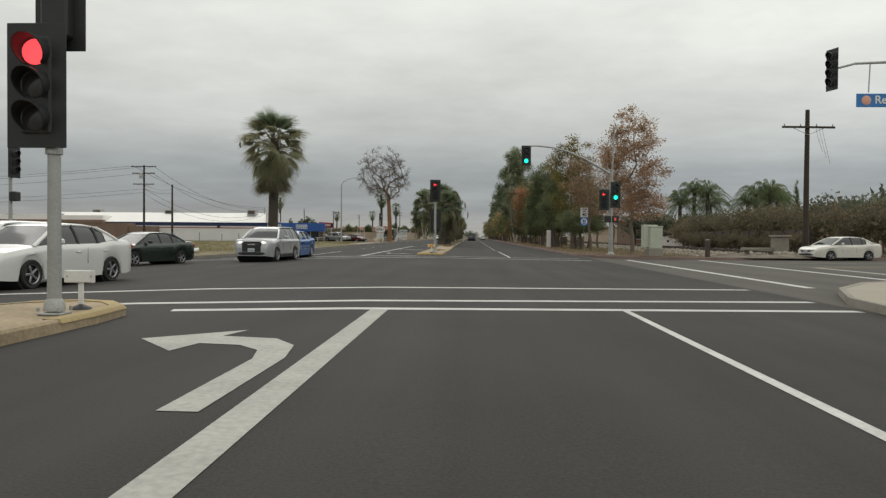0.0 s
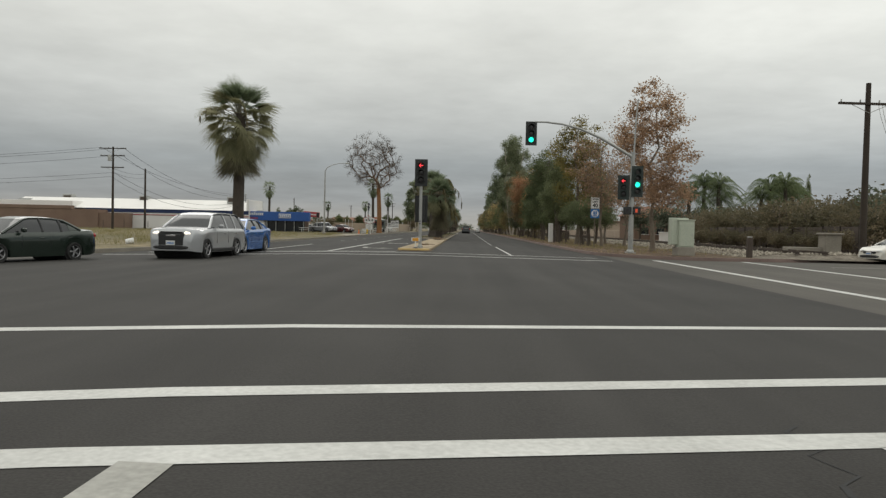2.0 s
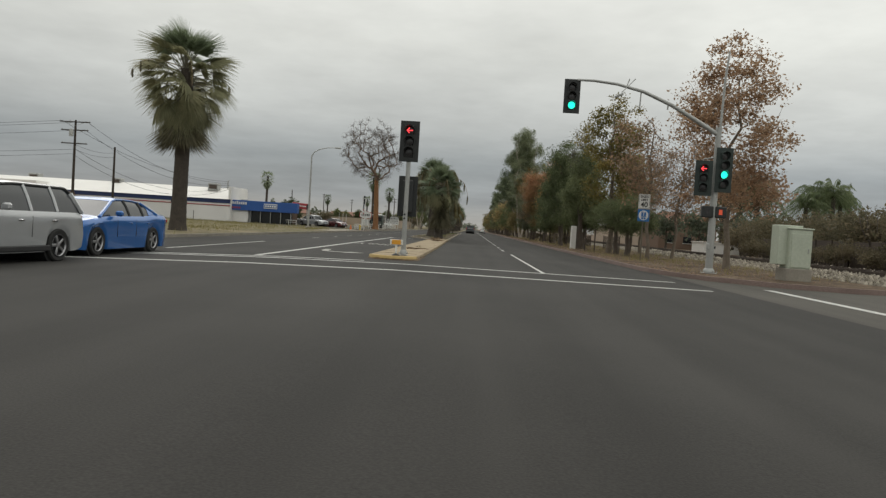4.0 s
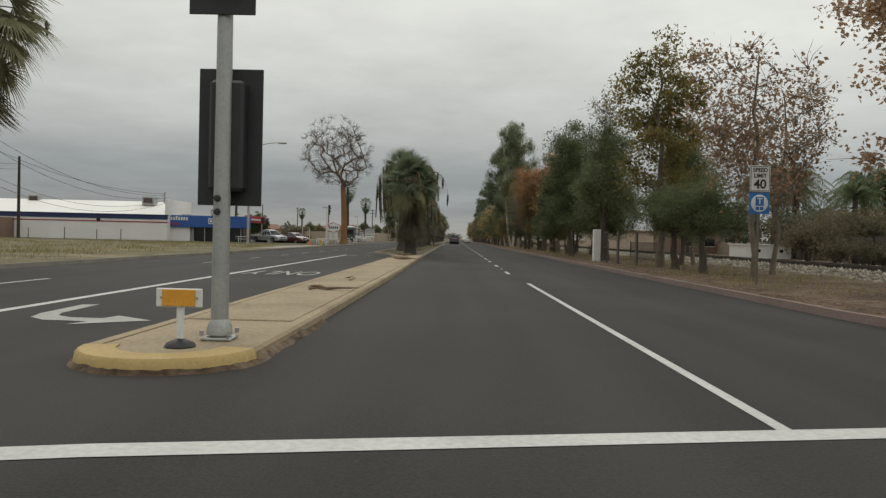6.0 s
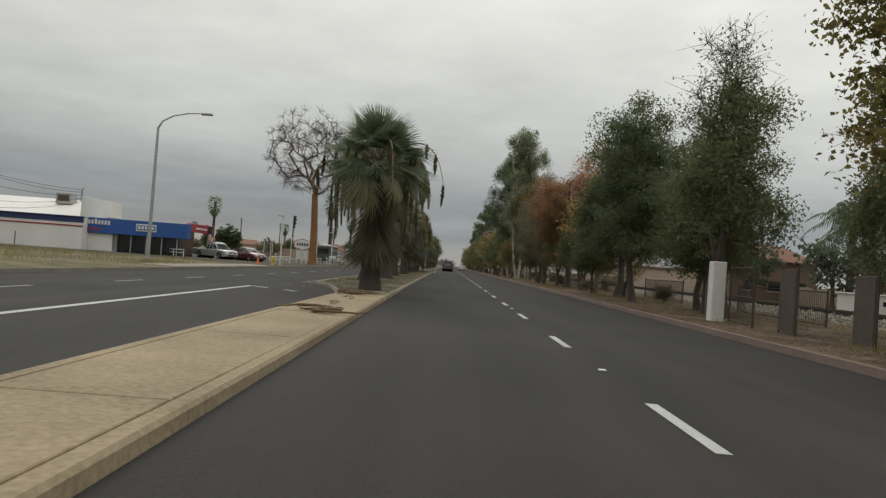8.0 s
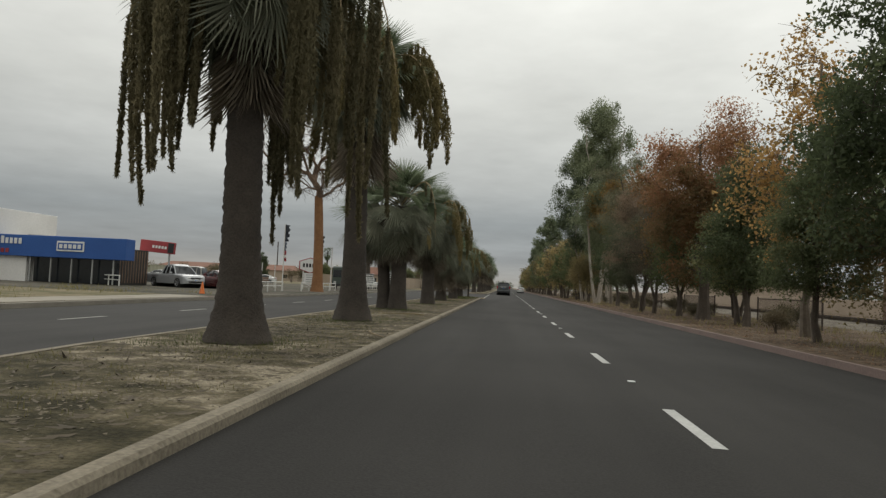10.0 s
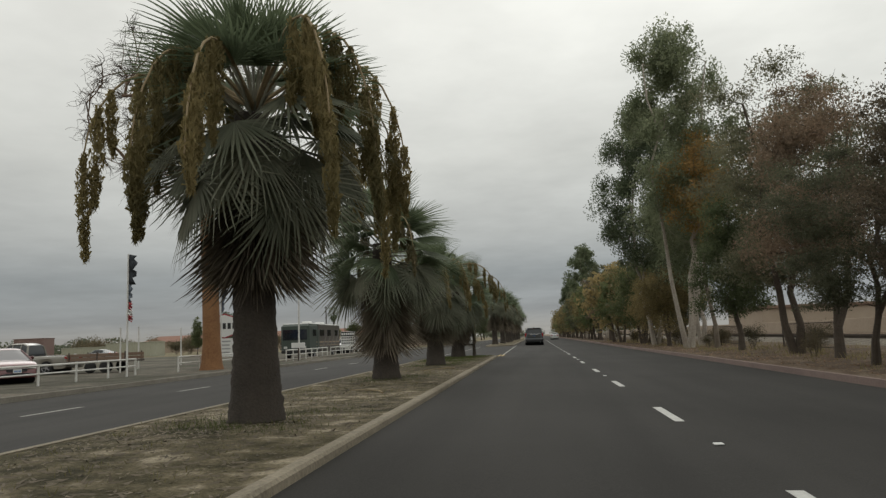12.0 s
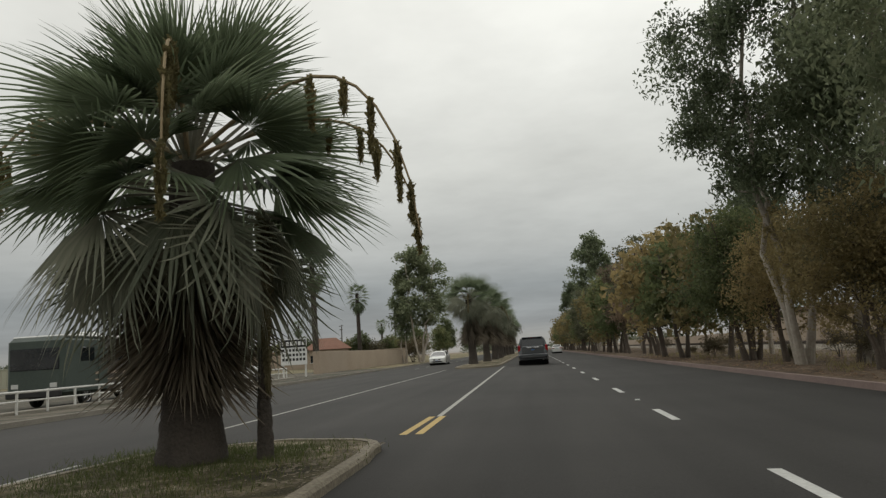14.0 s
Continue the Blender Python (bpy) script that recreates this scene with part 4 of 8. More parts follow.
for body, size, z in (("SPEED", 0.165, 3.43), ("LIMIT", 0.165, 3.26), ("40", 0.38, 3.0)):
    part("lettering", text_mesh(body, size, M_SIGN_BLACK, 0.003, size * 0.022), M_SIGN_BLACK, plate, "", pose(0, -0.036, z, 90, 0, 0))
plate = part("blue_plate", Geo().box((0, -0.025, 2.44), (0.62, 0.012, 0.64), chamfer=0.004), M_SIGN_BLUE, s, "blue square plate")
part("disc", Geo().lathe([(0, 0.005), (0.25, 0.005), (0.26, 0)], pose(0, -0.032, 2.44, 90, 0, 0), 28), M_SIGN_WHITE, plate)
part("blue_square", Geo().box((0, -0.042, 2.50), (0.25, 0.008, 0.27)), M_SIGN_BLUE, plate)
part("lettering", text_mesh("T", 0.25, M_SIGN_WHITE, 0.003, 0.006), M_SIGN_WHITE, plate, "", pose(0, -0.050, 2.50, 90, 0, 0))
for sx in (-0.065, 0.065):
    part("blue_square", Geo().box((sx, -0.042, 2.285), (0.10, 0.008, 0.10)), M_SIGN_BLUE, plate)

# ---------------------------------------------------------------- palms


def frond_mesh(name, petiole, blade, droop, material, seed, spread=80, blades=22, sag=0.3, fold=0.3, bend=0):
    """A fan leaf along +y: stalk, then folded blades joined near the hub, split and drooping at the thin tips."""
    r = random.Random(seed)
    v, f = [], []
    pts = [Vector((0, petiole * t, -droop * petiole * t * t)) for t in (0, 0.33, 0.66, 1.0)]
    for i, (a, b) in enumerate(zip(pts, pts[1:])):
        w0, w1 = 0.026 - 0.005 * i, 0.026 - 0.005 * (i + 1)
        k = len(v)
        v += [(-w0, a.y, a.z), (w0, a.y, a.z), (w1, b.y, b.z), (-w1, b.y, b.z), (0, a.y, a.z - 0.03), (0, b.y, b.z - 0.03)]
        f += [(k, k + 1, k + 2), (k, k + 2, k + 3), (k, k + 4, k + 5), (k, k + 5, k + 3), (k + 1, k + 4, k + 5), (k + 1, k + 5, k + 2)]
    hub = pts[-1]
    slope = -2 * droop
    cb, sb = math.cos(radians(bend)), math.sin(radians(bend))
    step = 2 * spread / (blades - 1)
    for i in range(blades):
        a = radians(-spread + step * i + r.uniform(-1.2, 1.2))
        half = radians(step * 0.52)
        length = blade * (0.66 + 0.34 * math.cos(a)) * r.uniform(0.88, 1.08)
        hang = r.uniform(0.5, 1.5)

        def at(ang, rad, lift):
            x, y = math.sin(ang) * rad, math.cos(ang) * rad
            t = rad / blade
            fall = sag * blade * (0.55 * t ** 2.2 + 0.30 * hang * max(0.0, t - 0.55) ** 1.5)
            z = slope * y * 0.5 + lift - fold * abs(x) - fall
            return (hub.x + x * (1 - 0.18 * fold), hub.y + y * cb + z * sb, hub.z + z * cb - y * sb)
        k = len(v)
        q1, q2, q3 = length * 0.40, length * 0.68, length * 0.87
        turn = r.uniform(-0.03, 0.03)
        v += [at(a, 0.02, 0), at(a - half, q1, -0.016), at(a, q1, 0.020), at(a + half, q1, -0.016),
              at(a + turn * 0.5 - half * 0.33, q2, -0.005), at(a + turn * 0.5 + half * 0.33, q2, -0.005),
              at(a + turn - half * 0.16, q3, 0), at(a + turn + half * 0.16, q3, 0), at(a + 2 * turn, length, 0)]
        f += [(k, k + 2, k + 1), (k, k + 3, k + 2), (k + 1, k + 2, k + 4), (k + 2, k + 5, k + 4), (k + 2, k + 3, k + 5),
              (k + 4, k + 5, k + 6), (k + 5, k + 7, k + 6), (k + 6, k + 7, k + 8)]
    me = arrays_mesh(name, v, f, material)
    me.materials.append(L_PETIOLE)
    for k in range(18):
        me.polygons[k].material_index = 1
    return me


# young upright leaves, older spreading ones, and low ones whose blades hang
FRONDS = [frond_mesh("frond", 0.86, 1.10, 0.02, L_PALM, 1, 82, 32, 0.16, 0.15, 4), frond_mesh("frond", 0.86, 1.15, 0.06, L_PALM, 2, 84, 32, 0.3, 0.25, 14),
          frond_mesh("frond", 0.84, 1.14, 0.10, L_PALM_GREY, 3, 82, 32, 0.22, 0.16, 32), frond_mesh("frond", 0.80, 1.14, 0.12, L_PALM_GREY, 4, 74, 29, 0.12, 0.12, 34)]
SHAGGY = [frond_mesh("frond", 0.98, 1.0, 0.08, L_PALM_PALE, 6, 90, 32, 0.5, 0.3, 10), frond_mesh("frond", 0.98, 1.0, 0.12, L_PALM_PALE, 7, 84, 32, 0.4, 0.25, 26),
          frond_mesh("frond", 0.95, 1.0, 0.14, L_PALM_PALE, 8, 78, 29, 0.3, 0.2, 36)]
DEAD = frond_mesh("dead_frond", 0.5, 1.1, 0.2, L_PALM_DEAD, 5, 34, 13, 0.4, 0.5)


def mesh_arrays(me):
    v = np.empty(len(me.vertices) * 3, np.float32); me.vertices.foreach_get("co", v)
    f = np.empty(len(me.polygons) * 3, np.int32); me.polygons.foreach_get("vertices", f)
    return v.reshape(-1, 3), f.reshape(-1, 3)


DEAD_V, DEAD_F = mesh_arrays(DEAD)


def trunk_geo(h, r0, r1, flare, seed, seg=26, rough=0.024):
    """A palm trunk: flared foot, ragged leaf bases in rings."""
    r = random.Random(seed)
    rings = max(8, int(h / 0.075))
    g = Geo()
    vs = []
    lean = (r.uniform(-0.03, 0.03), r.uniform(-0.03, 0.03))
    for i in range(rings + 1):
        t = i / rings
        rad = r0 + (r1 - r0) * t + flare * math.exp(-t * h / 0.5)
        for k in range(seg):
            a = 2 * math.pi * (k + 0.5 * (i % 2)) / seg
            q = rad + rough * (((i + k) % 2) - 0.5) * r.uniform(0.2, 1.3) + r.gauss(0, 0.3) * rough
            vs.append((lean[0] * t * h + q * math.cos(a), lean[1] * t * h + q * math.sin(a), h * t))
    fs = [(i * seg + k, i * seg + (k + 1) % seg, (i + 1) * seg + (k + 1) % seg, (i + 1) * seg + k) for i in range(rings) for k in range(seg)]
    fs.append(tuple(range(rings * seg, (rings + 1) * seg)))
    g.add(vs, fs)
    return g


def aim(az, el, roll=0.0):
    """Turns +y to the bearing az and height el, in degrees."""
    return pose(0, 0, 0, 0, 0, az) @ pose(0, 0, 0, el, 0, 0) @ pose(0, 0, 0, 0, roll, 0)


def fruit_rope(rng, top, length, radius, density=430):
    """Corners of a hanging rope of small fruit: little three-sided flakes gathered round a wavering line, in knots."""
    n = max(12, int(density * length))
    t = rng.random(n)
    knots = 0.78 + 0.22 * np.sin(t * length * 26.0 + rng.uniform(0, 6)) * np.sin(t * length * 9.0 + rng.uniform(0, 6))
    q = radius * np.sqrt(rng.random(n)) * knots * np.minimum(1.0, 0.3 + 2.2 * t) * (1.25 - 0.85 * t ** 1.6)
    a = rng.uniform(0, 2 * math.pi, n)
    sway = 0.05 * length * rng.uniform(-1, 1, 2)
    c = np.stack([top[0] + q * np.cos(a) + sway[0] * t ** 2, top[1] + q * np.sin(a) + sway[1] * t ** 2, top[2] - length * t], 1)
    d = rng.normal(size=(n, 3)); d[:, 2] -= 2.6; d /= np.linalg.norm(d, axis=1)[:, None]
    e = np.cross(d, rng.normal(size=(n, 3))); e /= np.linalg.norm(e, axis=1)[:, None]
    size = rng.uniform(0.05, 0.115, n)[:, None]
    return np.stack([c - d * size * 0.6 + e * size * 0.17, c - d * size * 0.6 - e * size * 0.17, c + d * size * 0.8], 1).reshape(-1, 3)


def fan_palm(x, y, z, crown, skirt, reach=1.0, fronds=50, stalks=6, seed=0, r0=0.31, r1=0.25, flare=0.12, dead=90, rope=0.6, twin=False,
             label="", group="palms on the median", low=-40, skirt_r=0.75, kinds=None, dead_leaf=None, out=2.4, ropes=6, thick=0.075, drop=0.4, rise=0.25,
             fruit=None, open_skirt=14):
    """A fan palm: trunk, living fronds round the crown, the skirt of dead ones, arching stalks hung with fruit."""
    rng = np.random.default_rng(seed + 100)
    p = thing("fan_palm", label or "short thick fan palm with a brown skirt of dead fronds", "palm tree", pose(x, y, z), group)
    part("trunk", trunk_geo(crown, r0, r1, flare, seed), M_PALM_TRUNK, p)
    heads = [(0.0, 0.0, crown)]
    if twin:
        part("trunk", trunk_geo(crown - 0.5, r0 * 0.75, r1 * 0.8, flare, seed + 7), M_PALM_TRUNK, p, "second slimmer trunk", pose(-0.56, 0.25, 0, 2, -3, 0))
        heads.append((-0.85, 0.3, crown - 0.4))
    for hi, (hx, hy, hz) in enumerate(heads):
        count = fronds if hi == 0 else fronds // 2
        for k in range(count):
            t = (k + 0.5) / count
            el = 86 - (86 - low) * t ** 0.95 + rng.uniform(-9, 9)
            az = k * 137.5 + rng.uniform(-14, 14)
            me = (kinds or FRONDS)[0 if t < 0.26 else 1 if t < 0.52 else 2 if t < 0.74 else 3]
            s = reach * rng.uniform(0.86, 1.1) * (0.84 + 0.5 * min(t, 0.32))
            m = pose(hx, hy, hz + 0.15 - drop * t) @ aim(az, el, rng.uniform(-40, 40)) @ Matrix.Translation((0, 0.06, 0)) @ Matrix.Diagonal((s, s, s, 1))
            part("frond", me, None, p, "", m)
    # skirt: dead leaves hang from just under the crown and lie closer to the trunk lower down
    vs, fs, base = [], [], 0
    for hi, (hx, hy, hz) in enumerate(heads):
        for k in range(dead if hi == 0 else dead // 2):
            t = (k + 0.5) / (dead if hi == 0 else dead // 2)
            s = reach * skirt_r / 0.75 * rng.uniform(0.7, 1.1)
            zz = hz - 0.15 - max(0.1, hz - skirt - 1.5 * s) * t
            az, el = k * 137.5 + rng.uniform(-15, 15), rng.uniform(-100, -87) + open_skirt * (1 - t) ** 1.5
            m = np.array(pose(hx, hy, zz) @ aim(az, el, rng.uniform(-25, 25)) @ Matrix.Translation((0, r1 * 0.8, 0)) @ Matrix.Diagonal((s, s, s, 1)))
            vs.append(DEAD_V @ m[:3, :3].T + m[:3, 3]); fs.append(DEAD_F + base); base += len(DEAD_V)
    part("dead_skirt", arrays_mesh("dead_skirt", np.concatenate(vs), np.concatenate(fs), dead_leaf or L_PALM_DEAD), None, p, "hanging brown dead fronds")
    rng = np.random.default_rng(seed + 300)
    # stalks arch out past the leaves and bend down, with ropes of fruit along their outer half
    for k in range(stalks):
        az = radians(360 * (k + 0.5) / max(1, stalks) + rng.uniform(-22, 22))
        R, up, fall = out * rng.uniform(0.72, 1.12), rise + rng.uniform(0.1, 0.6), rng.uniform(0.9, 1.6)
        d = Vector((math.cos(az), math.sin(az), 0))
        pts = [Vector((0, 0, crown + 0.1)) + d * R * (1 - (1 - t) ** 1.45) + Vector((0, 0, up * math.sin(min(1.0, t * 0.9) * math.pi) - fall * t ** 3.4)) for t in (i / 11 for i in range(12))]
        stalk = part("flower_stalk", Geo().tube(pts, [0.034 - 0.0022 * i for i in range(12)], 5), L_STALK, p)
        flakes = []
        for i in range(ropes):
            u = 4.5 + 6.5 * (i + rng.uniform(0.2, 0.8)) / ropes
            j = min(10, int(u))
            q = pts[j].lerp(pts[j + 1], u - j)
            flakes.append(fruit_rope(rng, q, rope * rng.uniform(0.6, 1.15), thick * rng.uniform(0.75, 1.25)))
        v = np.concatenate(flakes)
        tagged(part("fruit_tassel", arrays_mesh("fruit_tassel", v, np.arange(len(v)).reshape(-1, 3), fruit or L_FRUIT), None, stalk, "hanging ropes of small brown fruit"), kind="stuff")
    return p


# ---------------------------------------------------------------- leafy trees


def limb(g, a, b, r0, r1, rnd, bend=0.12, n=4, seg=6):
    a, b = Vector(a), Vector(b)
    L = (b - a).length
    pts = [a]
    for i in range(1, n):
        t = i / n
        pts.append(a.lerp(b, t) + Vector((rnd.uniform(-1, 1), rnd.uniform(-1, 1), rnd.uniform(-0.3, 1.0))) * L * bend * math.sin(t * math.pi))
    pts.append(b)
    g.tube(pts, [r0 + (r1 - r0) * i / n for i in range(n + 1)], seg)
    return pts


TREE_MESHES = {}


def tree_meshes(key, seed, height, bole, crown_r, crown_z, crown_h, clumps, per, leaf, leaf_material, bark, trunk_r=0.2, stems=1, hollow=0.0, narrow=0.55,
                hang=0.0, clump_r=0.9, point=0.0, lean=0.04, fine=True, pad=1.0, twigs=2, limbs=1.0, broad=False):
    """Trunk and crown: limbs run to clumps inside an uneven crown, leaves gather round each clump."""
    rnd, rng = random.Random(seed), np.random.default_rng(seed)
    g = Geo()
    tops = []
    for s in range(stems):
        az = rnd.uniform(0, 6.28)
        out = 0.0 if stems == 1 else 0.5 + 0.5 * rnd.random()
        foot_at = Vector((math.cos(az) * 0.18 * (stems > 1), math.sin(az) * 0.18 * (stems > 1), -0.1))
        top = Vector((math.cos(az) * (out * crown_r * 0.4 + lean * height), math.sin(az) * (out * crown_r * 0.4 + lean * height), min(height * rnd.uniform(0.82, 0.95), crown_z + crown_h * 0.55)))
        rr = trunk_r / math.sqrt(stems)
        n = 8
        pts = [foot_at.lerp(top, i / n) + Vector((rnd.uniform(-1, 1), rnd.uniform(-1, 1), 0)) * 0.03 * height * math.sin(i / n * math.pi) for i in range(n + 1)]
        g.tube(pts, [rr * (1.35 if i == 0 else 1.0) * (1 - 0.85 * i / n) + 0.012 for i in range(n + 1)], 9)
        tops.append(pts)
    centres, radii = [], []
    while len(centres) < clumps:
        u = Vector((rnd.gauss(0, 1), rnd.gauss(0, 1), rnd.gauss(0, 1))).normalized() * (hollow + (1 - hollow) * rnd.random() ** 0.5)
        wide, tall = max(0.5, crown_r - 0.55 * clump_r), max(0.5, crown_h - 0.4 * clump_r)
        zf = u.z
        taper = 1.0 - point * max(0.0, (zf + 1) / 2)
        c = Vector((u.x * wide * taper, u.y * wide * taper, crown_z + zf * tall))
        c += Vector((rnd.uniform(-1, 1), rnd.uniform(-1, 1), rnd.uniform(-1, 1))) * 0.16 * crown_r
        if c.z < bole:
            continue
        centres.append(c); radii.append(clump_r * rnd.choice([0.5, 0.75, 1.0, 1.0, 1.35]))
    # each clump hangs on the nearest wood that is already there and lies lower
    nodes = [(p, trunk_r * (1 - 0.85 * k / 8)) for pts in tops for k, p in enumerate(pts) if p.z > bole * 0.7]
    order = sorted(zip(centres, radii), key=lambda cr: min((cr[0] - p).length for p, _ in nodes))
    leaves, sizes = [], []
    for c, r in order:
        start, rs = min(nodes, key=lambda q: (q[0] - c).length + 3.0 * max(0.0, q[0].z - c.z + 0.25 * r))
        d = (c - start).length
        r0 = min(rs * 0.75, limbs * (0.018 + 0.014 * d))
        pts = limb(g, start, c, r0, max(0.012, r0 * 0.5), rnd, 0.12, 4 if fine else 2, 5 if fine else 3)
        nodes.append((pts[len(pts) // 2], r0 * 0.75)); nodes.append((c, max(0.014, r0 * 0.55)))
        for _ in range(twigs if fine else 0):
            tip = c + Vector((rnd.uniform(-1, 1), rnd.uniform(-1, 1), rnd.uniform(-0.6, 1))) * r
            limb(g, c, tip, 0.014, 0.005, rnd, 0.12, 2, 3)
        n = int(per * (r / clump_r) ** 2)
        q = rng.normal(size=(n, 3)); q /= np.linalg.norm(q, axis=1)[:, None]
        stretch = np.array([rnd.uniform(0.75, 1.3), rnd.uniform(0.75, 1.3), (rnd.uniform(0.6, 1.0) + 0.5 * hang) * pad])
        q *= (rng.random(n) ** 0.68)[:, None] * 1.08 * r * stretch
        q[:, 2] -= 0.25 * hang * (q[:, 0] ** 2 + q[:, 1] ** 2) / max(r, 0.1)
        leaves.append(q + np.array(c)); sizes.append(leaf * rng.uniform(0.55, 1.25, n))
    trunk = g.mesh("trunk", bark)
    crown = leaves_mesh("crown", np.concatenate(leaves), np.concatenate(sizes), leaf_material, rng, narrow + 0.1, hang, plain=not (broad and fine))
    TREE_MESHES[key] = (trunk, crown)


def plant(key, x, y, z, s=1.0, turn=0.0, name="tree", label="", group="trees along the road", tall=1.0):
    t = thing(name, label, "tree", pose(x, y, z, 0, 0, turn) @ Matrix.Diagonal((s, s, s * tall, 1)), group)
    trunk, crown = TREE_MESHES[key + "_far" if y > 178 or abs(x) > 22 else key]
    part("trunk", trunk, None, t)
    part("crown", crown, None, t)
    return t


def species(key, seed, *a, **k):
    """Builds a kind of tree twice: with fine leaves for near ones, with fewer and larger leaves for far ones."""
    a = list(a)
    a[7] = a[7] * 0.56
    per = a[6]
    a[6] = int(per * 1.65)
    tree_meshes(key, seed, *a, **k)
    a[6], a[7] = (int(per * 0.6), a[7] * 1.6) if "bush" in key else (int(per * 0.31), a[7] * 2.7)
    tree_meshes(key + "_far", seed, *a, **k, fine=False)


species("syc_brown", 11, 12.0, 1.9, 3.0, 6.9, 5.4, 100, 95, 0.29, L_BROWN, M_BARK_GREY, 0.135, hollow=0.2, clump_r=0.8, point=0.12, lean=0.0, twigs=5, broad=True)
species("syc_sparse", 12, 9.0, 2.2, 2.6, 5.6, 3.4, 60, 30, 0.27, L_BROWN, M_BARK_GREY, 0.10, hollow=0.3, clump_r=0.8, twigs=6, broad=True)
species("syc_yellow", 13, 12.0, 3.0, 2.9, 7.4, 4.7, 104, 78, 0.31, L_YELLOW, M_BARK_GREY, 0.18, hollow=0.15, clump_r=0.74, point=0.3, pad=0.85, twigs=4, broad=True)
species("syc_gold", 27, 12.0, 2.6, 2.9, 7.0, 4.9, 80, 52, 0.30, L_GOLD, M_BARK_GREY, 0.15, hollow=0.3, clump_r=0.8, point=0.3, twigs=6, broad=True)
species("syc_high", 29, 12.6, 5.4, 2.7, 9.2, 3.6, 74, 120, 0.26, L_GOLD, M_BARK_GREY, 0.12, hollow=0.2, clump_r=0.75, twigs=5, limbs=1.0)
species("bare_top", 28, 11.0, 4.6, 2.0, 8.2, 2.8, 46, 16, 0.20, L_OLIVE, M_TWIG, 0.12, hollow=0.2, clump_r=0.8, point=0.5, twigs=9)
species("round_dark", 14, 3.6, 1.25, 2.1, 2.6, 1.2, 48, 300, 0.15, L_DARKGREEN, M_BARK_DARK, 0.17, stems=1, clump_r=0.66, pad=0.85, limbs=2.0)
species("evergreen", 15, 10.0, 2.3, 3.0, 5.6, 4.6, 120, 235, 0.23, L_DARKGREEN, M_BARK_DARK, 0.17, clump_r=0.85, point=0.45, hollow=0.25)
species("evergreen_thin_top", 16, 9.5, 2.1, 2.8, 5.2, 4.0, 105, 190, 0.22, L_DARKGREEN, M_BARK_DARK, 0.2, clump_r=0.85, point=0.5, hollow=0.2)
species("rust", 17, 9.0, 1.6, 3.5, 5.2, 3.9, 104, 380, 0.20, L_RED, M_BARK_DARK, 0.26, clump_r=0.95, pad=0.85)
species("olive", 18, 7.5, 1.3, 2.9, 4.4, 3.2, 78, 210, 0.245, L_OLIVE, M_BARK_DARK, 0.18, clump_r=0.95, stems=2)
species("tawny", 25, 7.5, 1.2, 2.9, 4.3, 3.2, 72, 170, 0.23, L_TAWNY, M_BARK_DARK, 0.17, clump_r=0.95, stems=2)
species("maroon", 19, 11.5, 1.9, 2.9, 6.6, 5.0, 84, 270, 0.185, L_MAROON, M_BARK_DARK, 0.18, clump_r=0.86, pad=0.75, stems=2, point=0.2)
species("eucalyptus", 20, 20.0, 6.4, 4.6, 12.4, 7.6, 100, 330, 0.33, L_EUC, M_BARK_PALE, 0.22, stems=3, clump_r=0.98, narrow=0.42, hang=0.5, point=0.6, hollow=0.38, limbs=1.5)
species("eucalyptus_slim", 21, 15.0, 3.8, 2.8, 9.0, 5.6, 60, 190, 0.40, L_EUC, M_BARK_PALE, 0.18, stems=2, clump_r=0.95, narrow=0.32, hang=0.6, point=0.35)
species("oak", 26, 12.0, 2.2, 3.9, 6.4, 4.8, 88, 370, 0.18, L_DULL, M_BARK_DARK, 0.2, stems=2, clump_r=0.98, hollow=0.25, pad=0.6)
species("bush", 22, 2.6, 0.2, 1.9, 1.4, 1.1, 28, 110, 0.22, L_SCRUB, M_BARK_DARK, 0.06, stems=3, clump_r=0.7)
species("dry_bush", 23, 3.0, 0.2, 1.8, 1.6, 1.3, 28, 90, 0.18, L_SCRUB, M_TWIG, 0.06, stems=4, clump_r=0.7)
species("far_tree", 24, 9.0, 1.2, 3.6, 5.0, 3.4, 34, 80, 0.45, L_FAR, M_BARK_DARK, 0.25, clump_r=1.3)

